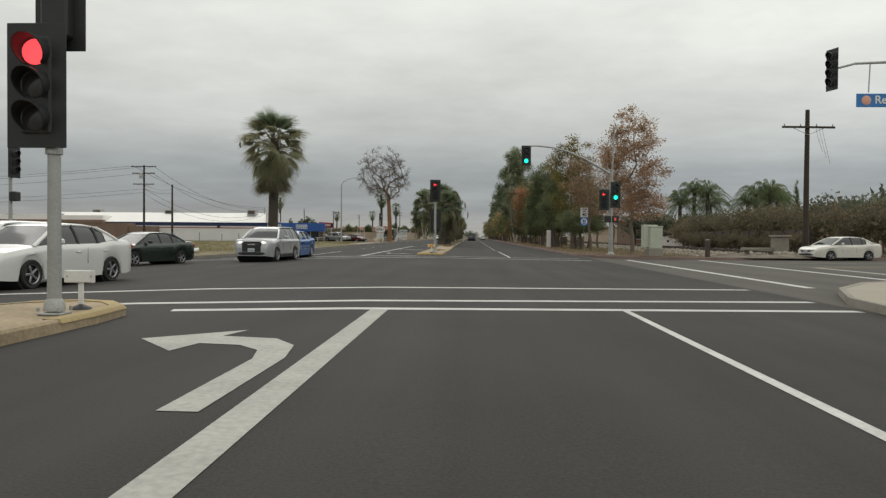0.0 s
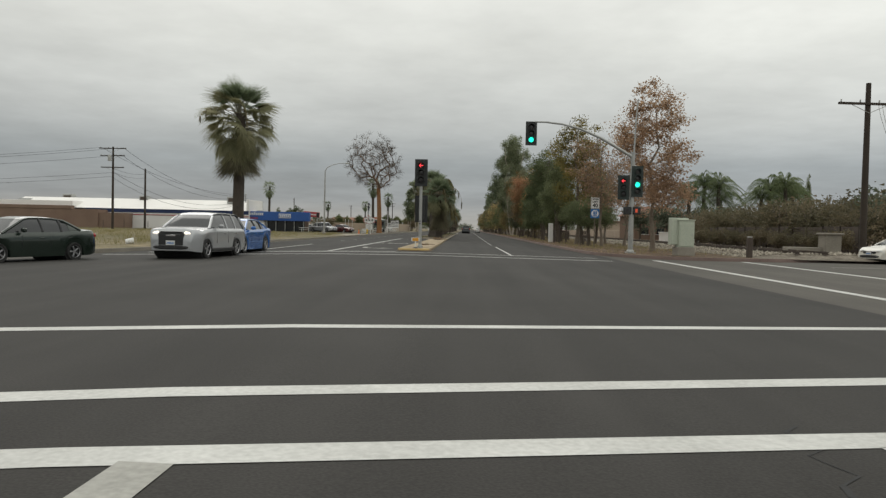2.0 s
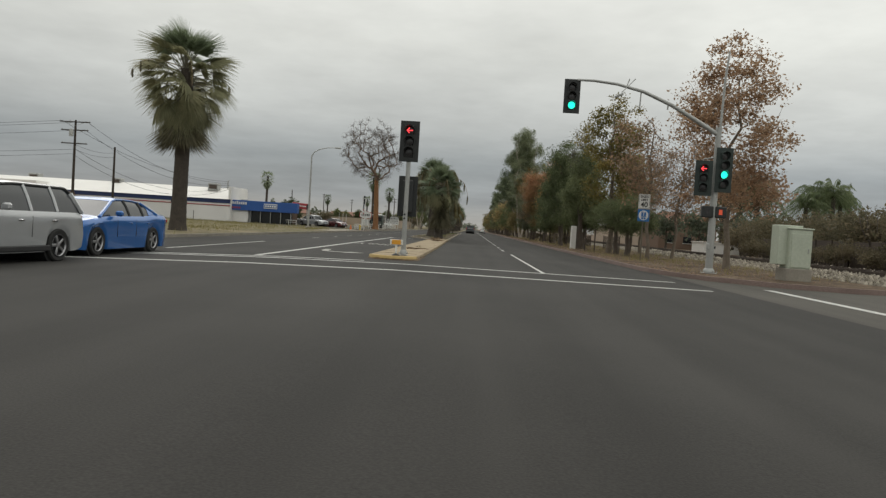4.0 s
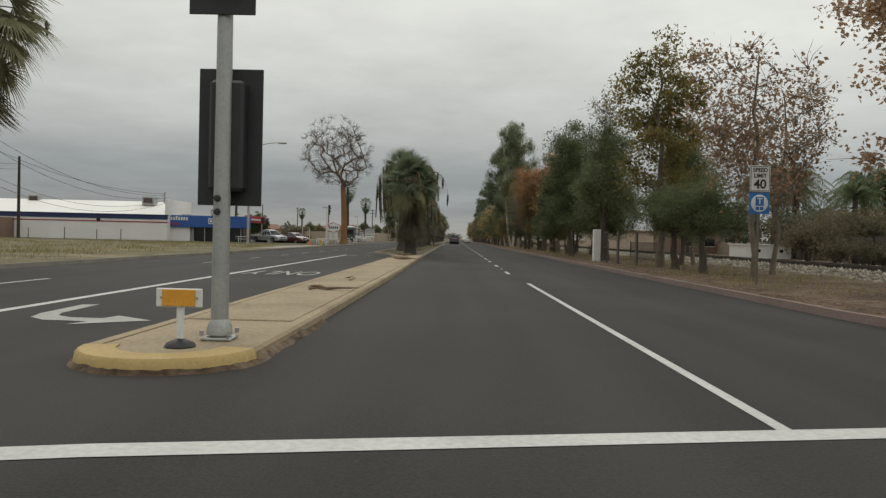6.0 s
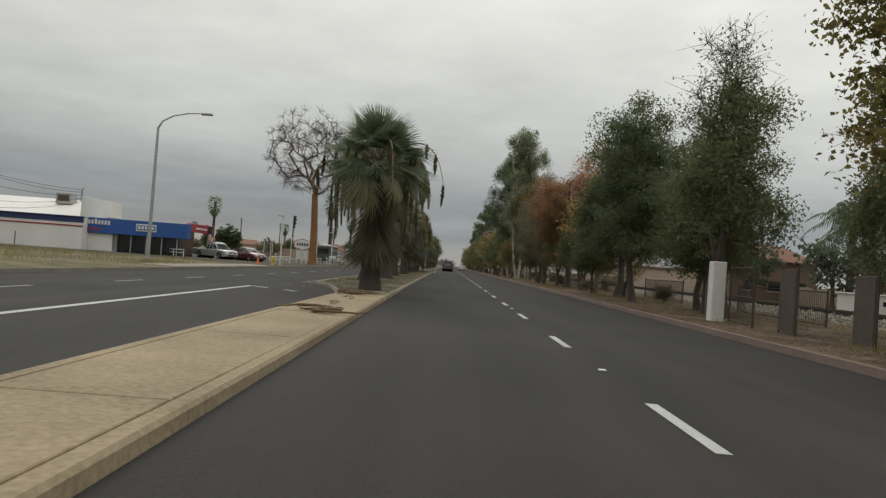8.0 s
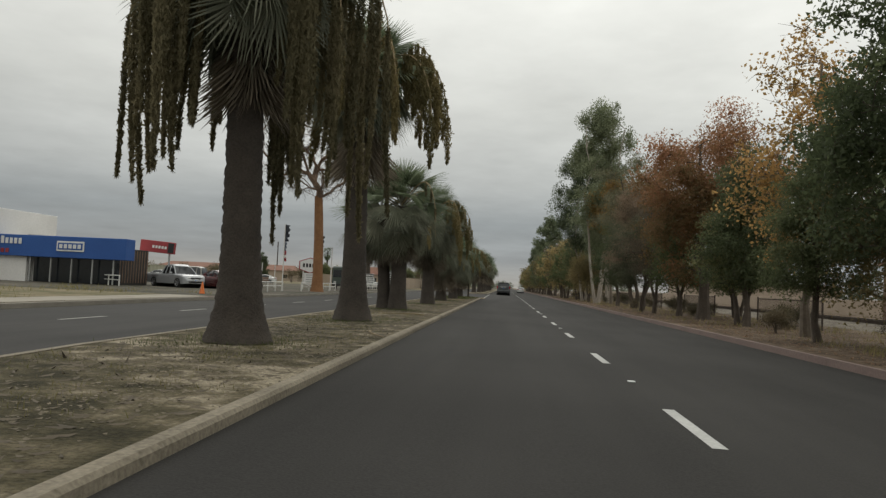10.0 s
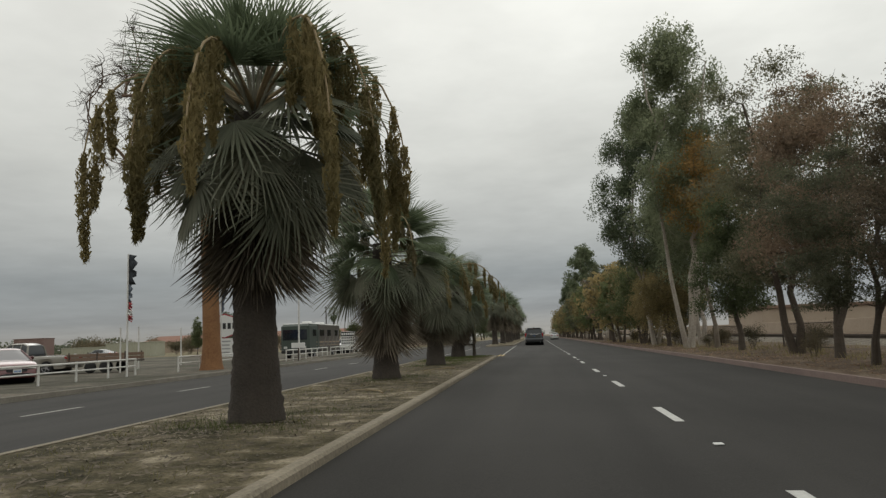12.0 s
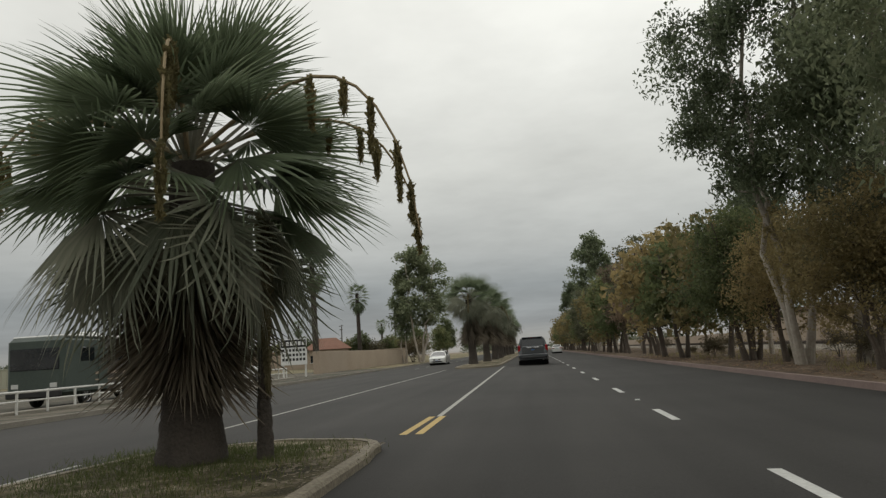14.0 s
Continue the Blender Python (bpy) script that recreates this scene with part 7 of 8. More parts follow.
part("red_stripe", facade_box(Geo(), -58, -37.45, 131.43, 131.6, 2.30, 2.44), M_RED, b, "thin red painted band")
part("eave", facade_box(Geo(), -66.1, -37.4, 131.3, 131.8, 3.26, 3.36), M_NAVY, b)
part("corner_parapet", facade_box(Geo(), -37.75, -37.4, 131.35, 139.9, 3.3, 5.34), M_WHITE_WALL, b)
part("wall_lamp", Geo().lathe([(0, 0.25), (0.2, 0.2), (0.24, 0)], pose(-46.5, 131.4, 2.6, 90, 0, 0), 12), M_DARK, b)
for x, y, s in ((-58, 137, 1.0), (-41.5, 135.5, 1.1), (-73, 139, 1.2)):
    u = part("roof_unit", Geo().box((x, y, 5.25), (1.5 * s, 1.3, 1.1 * s), chamfer=0.04), M_STEEL, b, "grey rooftop cooler")
    part("unit_grille", Geo().box((x, y - 0.66, 5.3), (1.1 * s, 0.04, 0.6 * s)), M_RUST, u)
part("roof_pipe", Geo().tube([(-38.2, 132.2, 4.9), (-38.2, 132.2, 6.2), (-38.0, 132.2, 6.3)], 0.09, 8), M_STEEL, b)
b = thing("brown_building", "low brown block building with a flat parapet", "building")
part("wall", facade_box(Geo(), -120, -62.0, 128, 150, -0.1, 3.05), M_BROWN_WALL, b)
part("parapet", facade_box(Geo(), -100.0, -66.5, 127.9, 129, 3.05, 3.62), M_BROWN_WALL, b, "darker red-brown parapet")
part("lower_wall", facade_box(Geo(), -62.0, -57.6, 128.4, 131.4, -0.1, 2.55), M_BROWN_WALL, b)
for x in (-88, -79, -95):
    part("roof_unit", Geo().box((x, 136, 4.3), (2.2, 1.6, 1.2), chamfer=0.05), M_STEEL, b)
part("white_roof", facade_box(Geo(), -118, -68, 131, 150, 3.6, 4.5), M_WHITE_ROOF, b)

b = thing("shop", "low shop with a bright blue fascia and dark windows", "shop")
part("wall", facade_box(Geo(), -39.0, -28.9, 133.7, 139.0, -0.1, 2.72), M_WHITE_WALL, b)
part("front_panel", facade_box(Geo(), -39.0, -35.0, 132.9, 133.7, -0.1, 2.05), M_WHITE_WALL, b, "white front wall")
fas = part("fascia", facade_box(Geo(), -39.2, -27.2, 132.5, 133.8, 1.82, 3.38, 0.03), M_BLUE, b, "bright blue sign band")
part("storefront", facade_box(Geo(), -34.6, -28.2, 133.2, 133.62, 0.0, 2.0), M_DARK_GLASS, b, "dark shop windows")
part("side_wall", facade_box(Geo(), -29.0, -28.6, 133.62, 138.6, -0.1, 2.76), mat("dark_slat_side", (0.02, 0.018, 0.016), (0.06, 0.055, 0.05), 0.8, 1.5, 8, 0.3), b, "dark slatted side wall")
for x in (-34.6, -33.0, -31.4, -29.8, -28.2):
    part("post", Geo().box((x, 132.75, 1.0), (0.09, 0.09, 2.0), chamfer=0.01), M_STEEL, b)
for k in range(12):
    part("slat", Geo().box((-28.58, 133.9 + 0.41 * k, 1.4), (0.05, 0.09, 2.5)), M_BROWN_WALL, b)
part("roof_unit", Geo().box((-37.0, 137, 3.15), (1.6, 1.4, 0.9), chamfer=0.04), M_STEEL, b)
# the sign bands: letters become plain bars
bars = []
for i in range(11):
    bars.append(((-38.7 + 0.34 * i, 132.47, 2.92 + (0.06 if i in (0, 3, 6) else 0)), (0.22, 0.05, 0.42 + (0.12 if i in (0, 3, 6) else 0))))
bar_parts("lettering_bar", fas, M_WHITE, bars)
bars = []
for i in range(5):
    bars.append(((-37.7 + 0.36 * i, 132.47, 2.2), (0.24, 0.05, 0.3)))
bar_parts("lettering_bar", fas, M_RED, bars)
logo = part("logo_panel", Geo().box((-31.4, 132.46, 2.66), (2.1, 0.05, 0.74), chamfer=0.02), M_WHITE, b, "white rounded logo panel")
part("logo_inner", Geo().box((-31.4, 132.43, 2.66), (1.9, 0.03, 0.5), chamfer=0.012), M_BLUE, logo)
bars = []
for i in range(5):
    bars.append(((-32.1 + 0.35 * i, 132.405, 2.66), (0.24, 0.03, 0.3)))
bar_parts("lettering_bar", logo, M_WHITE, bars)
# the red sign and canopy to the side of the shop
b = thing("red_sign", "red sign board with a black end panel beside the shop", "sign", pose(-28.2, 139.3, 0))
for x in (-1.0, 1.0):
    part("post", Geo().tube([(x, 0, -0.02), (x, 0, 2.75)], 0.08, 8), M_STEEL, b)
brd = part("board", Geo().box((0, 0, 3.15), (2.9, 0.35, 0.95), pose(0, 0, 0, 0, 4, 0), 0.03), M_RED, b)
part("end_panel", Geo().box((1.18, -0.19, 3.07), (0.5, 0.03, 0.8), pose(0, 0, 0, 0, 4, 0), 0.01), M_SIGN_BLACK, brd)
bars = []
for i in range(5):
    bars.append(((-0.3 + 0.26 * i, -0.2, 3.16 - 0.02 * i), (0.18, 0.02, 0.22)))
bar_parts("lettering_bar", brd, M_WHITE, bars)

# houses far behind
for i, (x, y, w, dpt, hh) in enumerate(((-46, 292, 16, 10, 3.0), (-72, 300, 18, 11, 3.2), (-30.4, 247, 6, 6, 2.8), (-100, 310, 20, 12, 3.2), (32, 134, 9, 7, 4.0), (51, 128, 9, 7, 4.0))):
    b = thing("house", "low stucco house with a clay tile roof", "house", pose(x, y, -0.1, 0, 0, 8 * (i % 3)), "houses behind the lots")
    part("wall", Geo().box((0, 0, hh / 2), (w, dpt, hh), chamfer=0.03), M_TAN_WALL if i < 4 else M_BROWN_WALL, b)
    g = Geo()
    a, c2, r = w / 2 + 0.5, dpt / 2 + 0.5, 1.7
    g.add([(-a, -c2, hh), (a, -c2, hh), (a, c2, hh), (-a, c2, hh), (-a + 2.2, 0, hh + r), (a - 2.2, 0, hh + r)], [(0, 1, 5, 4), (2, 3, 4, 5), (1, 2, 5), (3, 0, 4), (3, 2, 1, 0)])
    part("roof", g, M_TILE_ROOF, b, "terracotta tile roof", None, False)
    for k in range(3):
        win = part("window", Geo().box((-w * 0.3 + w * 0.3 * k, -dpt / 2 - 0.02, 1.5), (1.3, 0.08, 1.0), chamfer=0.02), M_DARK_GLASS, b)
        part("window_frame", Geo().box((-w * 0.3 + w * 0.3 * k, -dpt / 2 - 0.05, 0.96), (1.5, 0.12, 0.08)), M_WHITE, win)
# sheds and a freight box at the back of the lots
pink = mat("faded_pink_steel", (0.16, 0.105, 0.095), (0.27, 0.185, 0.165), 0.8, 0.5, 8, 0.2)
cream = mat("cream_shed_steel", (0.30, 0.30, 0.235), (0.46, 0.45, 0.36), 0.8, 0.3, 7, 0.2)
for nm, lb, ct, x0, x1, y0, hgt, sheet in (("freight_box", "faded pink steel freight box behind the lot", "container", -92.6, -86.8, 230, 3.9, pink),
                                           ("metal_shed", "low pale metal shed behind the lot", "shed", -84, -75.6, 231, 1.95, cream),
                                           ("metal_shed", "long pale metal shed behind the lot", "shed", -75, -65.5, 230, 2.5, cream)):
    b = thing(nm, lb, ct, pose((x0 + x1) / 2, y0, -0.05))
    w = x1 - x0
    part("wall", Geo().box((0, 1.5, hgt / 2), (w, 3.0, hgt), chamfer=0.03), sheet, b)
    part("roof", Geo().box((0, 1.5, hgt + 0.05), (w + 0.2, 3.2, 0.10), chamfer=0.03), sheet, b)
    for k in range(int(w / 0.8)):
        part("rib", Geo().box((-w / 2 + 0.4 + 0.8 * k, -0.03, hgt / 2), (0.10, 0.08, hgt * 0.96), chamfer=0.01), sheet, b)
# long walls: tan one beyond the lots, pale ones behind the railway
setting("boundary_wall", facade_box(Geo(), -46, -19.5, 252, 252.6, -0.1, 2.3), M_TAN_WALL, "long tan block wall at the end of the lots")
setting("boundary_wall", facade_box(Geo(), -19.8, -19.2, 205, 252, -0.1, 2.0), M_TAN_WALL, "long tan block wall at the end of the lots")
setting("boundary_wall", facade_box(Geo(), 33.5, 34.0, 100, 420, -0.1, 1.5), M_TAN_WALL, "long tan wall beyond the railway")
b = thing("store_building", "low pale commercial building beyond the railway", "building", pose(62, 275, 0))
part("wall", Geo().box((0, 0, 2.2), (34, 26, 4.4), chamfer=0.05), M_TAN_WALL, b)
part("roof_edge", Geo().box((0, 0, 4.7), (35, 27, 0.6), chamfer=0.05), M_BROWN_WALL, b)
fence = thing("screen_fence", "dark weathered board screen along the railway", "fence", pose(25.4, 55.5, -0.05))
for k in range(12):
    part("panel", Geo().box((0, 2.4 * k + 1.2, 0.98 + 0.03 * math.sin(k * 2.1)), (0.05, 2.36, 1.8), chamfer=0.01), M_RUST, fence)
    part("post", Geo().box((-0.05, 2.4 * k, 0.98), (0.09, 0.09, 1.96), chamfer=0.01), M_WOOD_POLE, fence)
b = thing("white_shed", "small white shed with a flat roof by the bushes", "shed", pose(28.6, 106.0, -0.03, 0, 0, 12) @ Matrix.Diagonal((1.15, 1.05, 0.72, 1)))
part("wall", Geo().box((0, 0, 0.85), (4.0, 2.6, 1.7), chamfer=0.03), M_WHITE_WALL, b)
part("roof", Geo().box((0, 0, 1.76), (4.2, 2.8, 0.12), chamfer=0.02), M_WHITE_ROOF, b)
for x in (-0.9, 1.1):
    part("window", Geo().box((x, -1.31, 1.0), (0.3, 0.04, 0.4)), M_DARK_GLASS, b)

# street lamp and small lamps along the left kerb
s = thing("street_lamp", "tall grey street lamp with a curved arm", "street lamp", pose(-18.6, 102.5, -0.02))
part("pole", Geo().tube([(0, 0, 0), (0, 0, 4), (0, 0, 8.35)], [0.12, 0.10, 0.07], 12), M_STEEL, s)
part("arm", Geo().tube([(0, 0, 8.3), (0.25, 0, 8.75), (0.9, 0, 9.12), (1.8, 0, 9.33), (2.6, 0, 9.38)], [0.065, 0.05, 0.045, 0.04, 0.035], 8), M_STEEL, s)
part("lantern", Geo().box((2.95, 0, 9.36), (0.72, 0.28, 0.15), chamfer=0.05), M_STEEL, s)
part("base", Geo().lathe([(0.26, 0), (0.24, 0.25), (0.14, 0.32)], None, 12), M_CONCRETE, s)
s = thing("lot_lamp", "slim white lamp post with a bracket head", "street lamp", pose(-15.3, 123.5, -0.02), "white lamp posts")
part("pole", Geo().tube([(0, 0, 0), (0.03, 0, 2.4), (0.05, 0, 4.4)], [0.07, 0.06, 0.05], 10), M_WHITE_PIPE, s)
part("head", Geo().box((-0.22, 0, 4.5), (0.55, 0.2, 0.10), pose(0, 0, 0, 0, 8, 0), 0.03), M_STEEL, s)
part("bracket", Geo().tube([(0.05, 0, 4.3), (0.05, 0, 4.55), (-0.1, 0, 4.55)], 0.035, 6), M_STEEL, s)
for x, y in ((-18.4, 158.3), (-16.6, 160.2)):
    copy_thing(s, pose(x, y, -0.02))


def flag_pole(x, y, h, seed):
    t = thing("flag_pole", "white pole with a ragged wind-torn pennant hanging", "flag pole", pose(x, y, -0.02), "poles with pennants")
    part("pole", Geo().tube([(0, 0, 0), (0, 0, h)], [0.05, 0.035], 8), M_WHITE_PIPE, t)
    # a torn cloth hanging down the pole: dark above, pale and red strips below
    for z0, z1, wide, name, cloth_mat in ((h, h - 1.35, 0.46, "pennant", M_CLOTH_DARK), (h - 1.3, h - 2.15, 0.22, "pennant_tail", M_CLOTH_BLUE), (h - 2.1, h - 2.5, 0.22, "pennant_tail", M_RED),
                                          (h - 2.45, h - 2.75, 0.24, "pennant_tail", M_SIGN_WHITE), (h - 2.7, h - 3.0, 0.26, "pennant_tail", M_RED))[:2 if h < 5.3 else 5]:
        g, n = Geo(), 9
        for i in range(n + 1):
            u = i / n
            w = wide * (0.55 + 0.45 * abs(math.sin(2.1 * i + seed))) * (1.0 - 0.25 * u)
            z = z0 + (z1 - z0) * u
            g.v += [(0.03, 0.02, z), (0.03 + w * 0.5, 0.07 * math.sin(i * 1.3 + seed), z - 0.06), (0.03 + w, -0.05 * math.cos(1.7 * i), z - 0.10 + 0.05 * math.sin(3.0 * i))]
        for i in range(n):
            g.f += [(3 * i + j, 3 * i + j + 1, 3 * i + j + 4, 3 * i + j + 3) for j in (0, 1)]
        cloth = part(name, g, cloth_mat, t)
        sol = cloth.modifiers.new("thickness", "SOLIDIFY"); sol.thickness = 0.012


M_CLOTH_DARK = mat("pennant_cloth", (0.015, 0.02, 0.024), (0.05, 0.055, 0.065), 0.9, 3, 20)
M_CLOTH_BLUE = mat("faded_blue_cloth", (0.07, 0.09, 0.12), (0.16, 0.18, 0.21), 0.9, 3, 20)
flag_pole(-18.2, 141.0, 5.55, 1); flag_pole(-17.3, 148.9, 5.25, 2)
for x, y, h in ((-24.2, 152.4, 2.6), (-24.6, 158.6, 2.6), (-21.9, 146.6, 2.4)):
    single("lot_post", Geo().tube([(0, 0, 0), (0, 0, h)], [0.05, 0.04], 8), M_WHITE_PIPE, "plain white pipe post in the lot", "post", pose(x, y, -0.02), "lot posts")


def pipe_rail(x0, y0, x1, y1, gap):
    """White pipe rail with posts."""
    t = thing("pipe_rail", "low white painted pipe rail along the lot's edge", "railing", None, "pipe rails")
    n = max(1, round(math.dist((x0, y0), (x1, y1)) / gap))
    for i in range(n + 1):
        x, y = x0 + (x1 - x0) * i / n, y0 + (y1 - y0) * i / n
        part("post", Geo().tube([(x, y, -0.05), (x, y, 0.78)], 0.045, 8), M_WHITE_PIPE, t)
    part("top_rail", Geo().tube([(x0, y0, 0.74), ((x0 + x1) / 2, (y0 + y1) / 2, 0.72), (x1, y1, 0.74)], 0.04, 8), M_WHITE_PIPE, t)
    part("mid_rail", Geo().tube([(x0, y0, 0.42), (x1, y1, 0.42)], 0.03, 8), M_WHITE_PIPE, t)


pipe_rail(-17.6, 129.8, -18.6, 142.4, 2.4); pipe_rail(-17.6, 144.6, -17.2, 155.6, 2.1); pipe_rail(-16.9, 158.4, -17.4, 170, 1.6); pipe_rail(-17.4, 171, -17.8, 192, 1.8)
pipe_rail(-30, 134.0, -27.0, 131.5, 2.6)
setting("rail_footing", facade_box(Geo(), -17.7, -17.2, 158.0, 192.0, -0.03, 0.09), M_CONCRETE, "low pale concrete footing under the pipe rail")
s = thing("post_sign", "small white panel on a dark post behind the kerb", "sign", pose(-16.2, 158.9, -0.02, 0, 0, 4))
part("post", Geo().box((0, 0.03, 0.6), (0.09, 0.09, 1.2), chamfer=0.01), M_RUST, s)
part("panel", Geo().box((0, -0.03, 1.06), (0.95, 0.05, 0.36), chamfer=0.012), M_SIGN_WHITE, s)
# hexagonal sign board on legs beside the bare tree
s = thing("lot_sign", "white hexagonal sign with a red rim over a white panel", "sign", pose(-19.7, 154.8, -0.02, 0, 0, 3) @ Matrix.Diagonal((1.14, 1.0, 1.06, 1)))
for x in (-0.62, 0.62):
    part("leg", Geo().box((x, 0.05, 1.4), (0.10, 0.10, 2.8), chamfer=0.01), M_WHITE_PIPE, s)
hexa = [(-1.0, 1.95), (0.0, 1.58), (1.0, 1.95), (1.0, 2.73), (0.0, 3.1), (-1.0, 2.73)]
def hex_geo(scale, y, thick):
    return Geo().prism([(x * scale, (z - 2.34) * scale) for x, z in hexa], -thick / 2, thick / 2).moved(pose(0, y, 2.34, 90, 0, 0))
brd = part("board", hex_geo(1.0, 0, 0.12), M_RED, s, "red rim of the board", None, False)
part("board_face", hex_geo(0.9, -0.065, 0.02), M_SIGN_WHITE, brd, "", None, False)
bars = []
for i in range(5):
    bars.append(((-0.56 + 0.28 * i, -0.085, 2.34), (0.18, 0.02, 0.36)))
bar_parts("lettering_bar", brd, M_SIGN_BLACK, bars)
pan = part("lower_panel", Geo().box((0, -0.02, 1.05), (1.05, 0.06, 1.1), chamfer=0.01), M_SIGN_WHITE, s)
bars = []
for i in range(4):
    bars.append(((0, -0.06, 1.42 - 0.22 * i), (0.7 - 0.1 * (i % 2), 0.015, 0.08)))
bar_parts("lettering_bar", pan, M_STEEL, bars)
# board of writing further on
s = thing("notice_board", "white board with black heading on two posts behind the kerb", "sign", pose(-18.7, 196.5, -0.02))
for x in (-0.9, 0.9):
    part("leg", Geo().box((x, 0.05, 1.3), (0.12, 0.12, 2.6), chamfer=0.01), M_WHITE_PIPE, s)
brd = part("board", Geo().box((0, -0.04, 1.95), (2.1, 0.08, 2.0), chamfer=0.015), M_SIGN_WHITE, s)
part("heading", Geo().box((0, -0.09, 2.62), (2.0, 0.02, 0.6)), M_SIGN_BLACK, brd)
bars = []
for i in range(6):
    bars.append(((-0.8 + 0.32 * i, -0.105, 2.62), (0.22, 0.01, 0.3)))
bar_parts("lettering_bar", brd, M_SIGN_WHITE, bars)
bars = []
for k in range(3):
    for i in range(7):
        bars.append(((-0.84 + 0.28 * i, -0.09, 2.1 - 0.36 * k), (0.18, 0.012, 0.2)))
bar_parts("lettering_bar", brd, M_SIGN_BLACK, bars)
copy_thing(s, pose(-19.0, 183.0, -0.02)).scale = (0.7, 0.7, 0.75)
# hydrant
s = thing("fire_hydrant", "yellow fire hydrant behind the kerb", "fire hydrant", pose(-15.7, 122.4, -0.02))
M_HYD = mat("hydrant_yellow", (0.5, 0.34, 0.02), (0.72, 0.5, 0.05), 0.5, 3, 30)
part("barrel", Geo().lathe([(0.16, 0), (0.16, 0.05), (0.11, 0.07), (0.11, 0.55), (0.14, 0.58), (0.14, 0.62), (0.10, 0.70), (0.04, 0.76), (0.0, 0.78)], None, 16), M_HYD, s)
for a in (0, 90, 180):
    part("outlet", Geo().lathe([(0.06, 0.08), (0.065, 0.16), (0.075, 0.17), (0.075, 0.2), (0.0, 0.2)], pose(0, 0, 0.48) @ pose(0, 0, 0, 90, 0, a), 12), M_HYD, s)
# traffic cones
for x, y in ((-17.0, 122.4),):
    s = thing("traffic_cone", "orange traffic cone in the lot entrance", "traffic cone", pose(x, y, -0.02))
    part("cone", Geo().lathe([(0.16, 0.03), (0.03, 0.7), (0.0, 0.7)], None, 14), mat("cone_orange", (0.6, 0.14, 0.03), (0.8, 0.22, 0.06), 0.6), s)
    part("base", Geo().box((0, 0, 0.015), (0.36, 0.36, 0.03), chamfer=0.01), M_SIGN_BLACK, s)

# utility poles and wires


def utility_pole(x, y, h, arms, turn=0.0, label="dark wooden utility pole with crossarms", z=-0.05, group="utility poles"):
    t = thing("utility_pole", label, "utility pole", pose(x, y, z, 0, 0, turn), group)
    part("pole", Geo().tube([(0, 0, -0.2), (0, 0, h * 0.5), (0, 0, h)], [0.19, 0.165, 0.13], 10), M_WOOD_POLE, t)
    for za, w in arms:
        a = part("crossarm", Geo().box((0, -0.16, za), (w, 0.11, 0.13), chamfer=0.01), M_WOOD_POLE, t)
        for k in range(4):
            xx = -w / 2 + 0.15 + (w - 0.3) * k / 3
            part("insulator", Geo().lathe([(0.03, 0), (0.05, 0.05), (0.03, 0.09), (0.045, 0.13), (0.0, 0.17)], pose(xx, -0.16, za + 0.06), 8), M_STEEL, a)
        for sx in (-1, 1):
            part("brace", Geo().tube([(0, -0.15, za - 0.5), (sx * w * 0.3, -0.16, za - 0.04)], 0.018, 5), M_STEEL, a)
    return t


pl = utility_pole(-51.6, 112.2, 12.0, ((11.75, 4.0), (10.7, 3.6), (9.0, 3.4)))
part("transformer", Geo().lathe([(0.0, 0), (0.26, 0.0), (0.27, 0.8), (0.2, 0.9), (0, 0.9)], pose(-0.35, -0.3, 9.9), 12), M_STEEL, pl, "grey transformer can")
utility_pole(-51.0, 121.5, 9.6, (), label="plain dark wooden pole")
t = utility_pole(21.9, 48.6, 9.65, ((8.5, 3.5),), 4, "dark wooden pole with one crossarm and cut wires beside the railway")
part("step_bolts", Geo().tube([(0.17, 0, 0.5), (0.16, 0, 8.0)], 0.012, 4), M_STEEL, t)
for k in range(3):
    part("cut_wire", Geo().tube([(0.5 + 0.2 * k, -0.15, 8.45), (0.62 + 0.2 * k, -0.2, 7.8), (0.95 + 0.25 * k, -0.2, 6.9 - 0.4 * k)], 0.012, 4), M_STEEL, t)
for x, y, h in ((-70, 300, 12), (-62, 322, 12), (-54, 345, 11), (68, 118, 11), (92, 210, 12), (-30, 300, 11)):
    utility_pole(x, y, h, ((h - 0.4, 3.0), (h - 1.4, 2.6)), x, "far wooden utility pole")


def wire(name, a, b, sag, label, r=0.012):
    pts = []
    for i in range(13):
        t = i / 12
        p = Vector(a).lerp(Vector(b), t)
        p.z -= sag * 4 * t * (1 - t)
        pts.append(p)
    single(name, Geo().tube(pts, r, 4), M_SIGN_BLACK, label, "cable")


for k, (dx, za) in enumerate(((-1.6, 11.8), (1.6, 11.8), (1.4, 10.75), (0.2, 8.2), (-0.2, 7.6))):
    wire("power_line", (-51.6 + dx, 112, za), (-38.3 + 0.2 * k, 132.3, 6.1 - 0.25 * k), 1.6 + 0.3 * k, "sagging power line to the warehouse", 0.022)
    wire("power_line", (-51.6 + dx, 112, za), (-150, 106 + 2 * k, 10 - 0.6 * k), 2.2, "sagging power line over the lot", 0.022)
for za in (8.9, 8.3):
    wire("power_line", (-51.6, 112, za), (-51.0, 121.5, za - 0.2), 0.4, "short power line between two poles", 0.02)

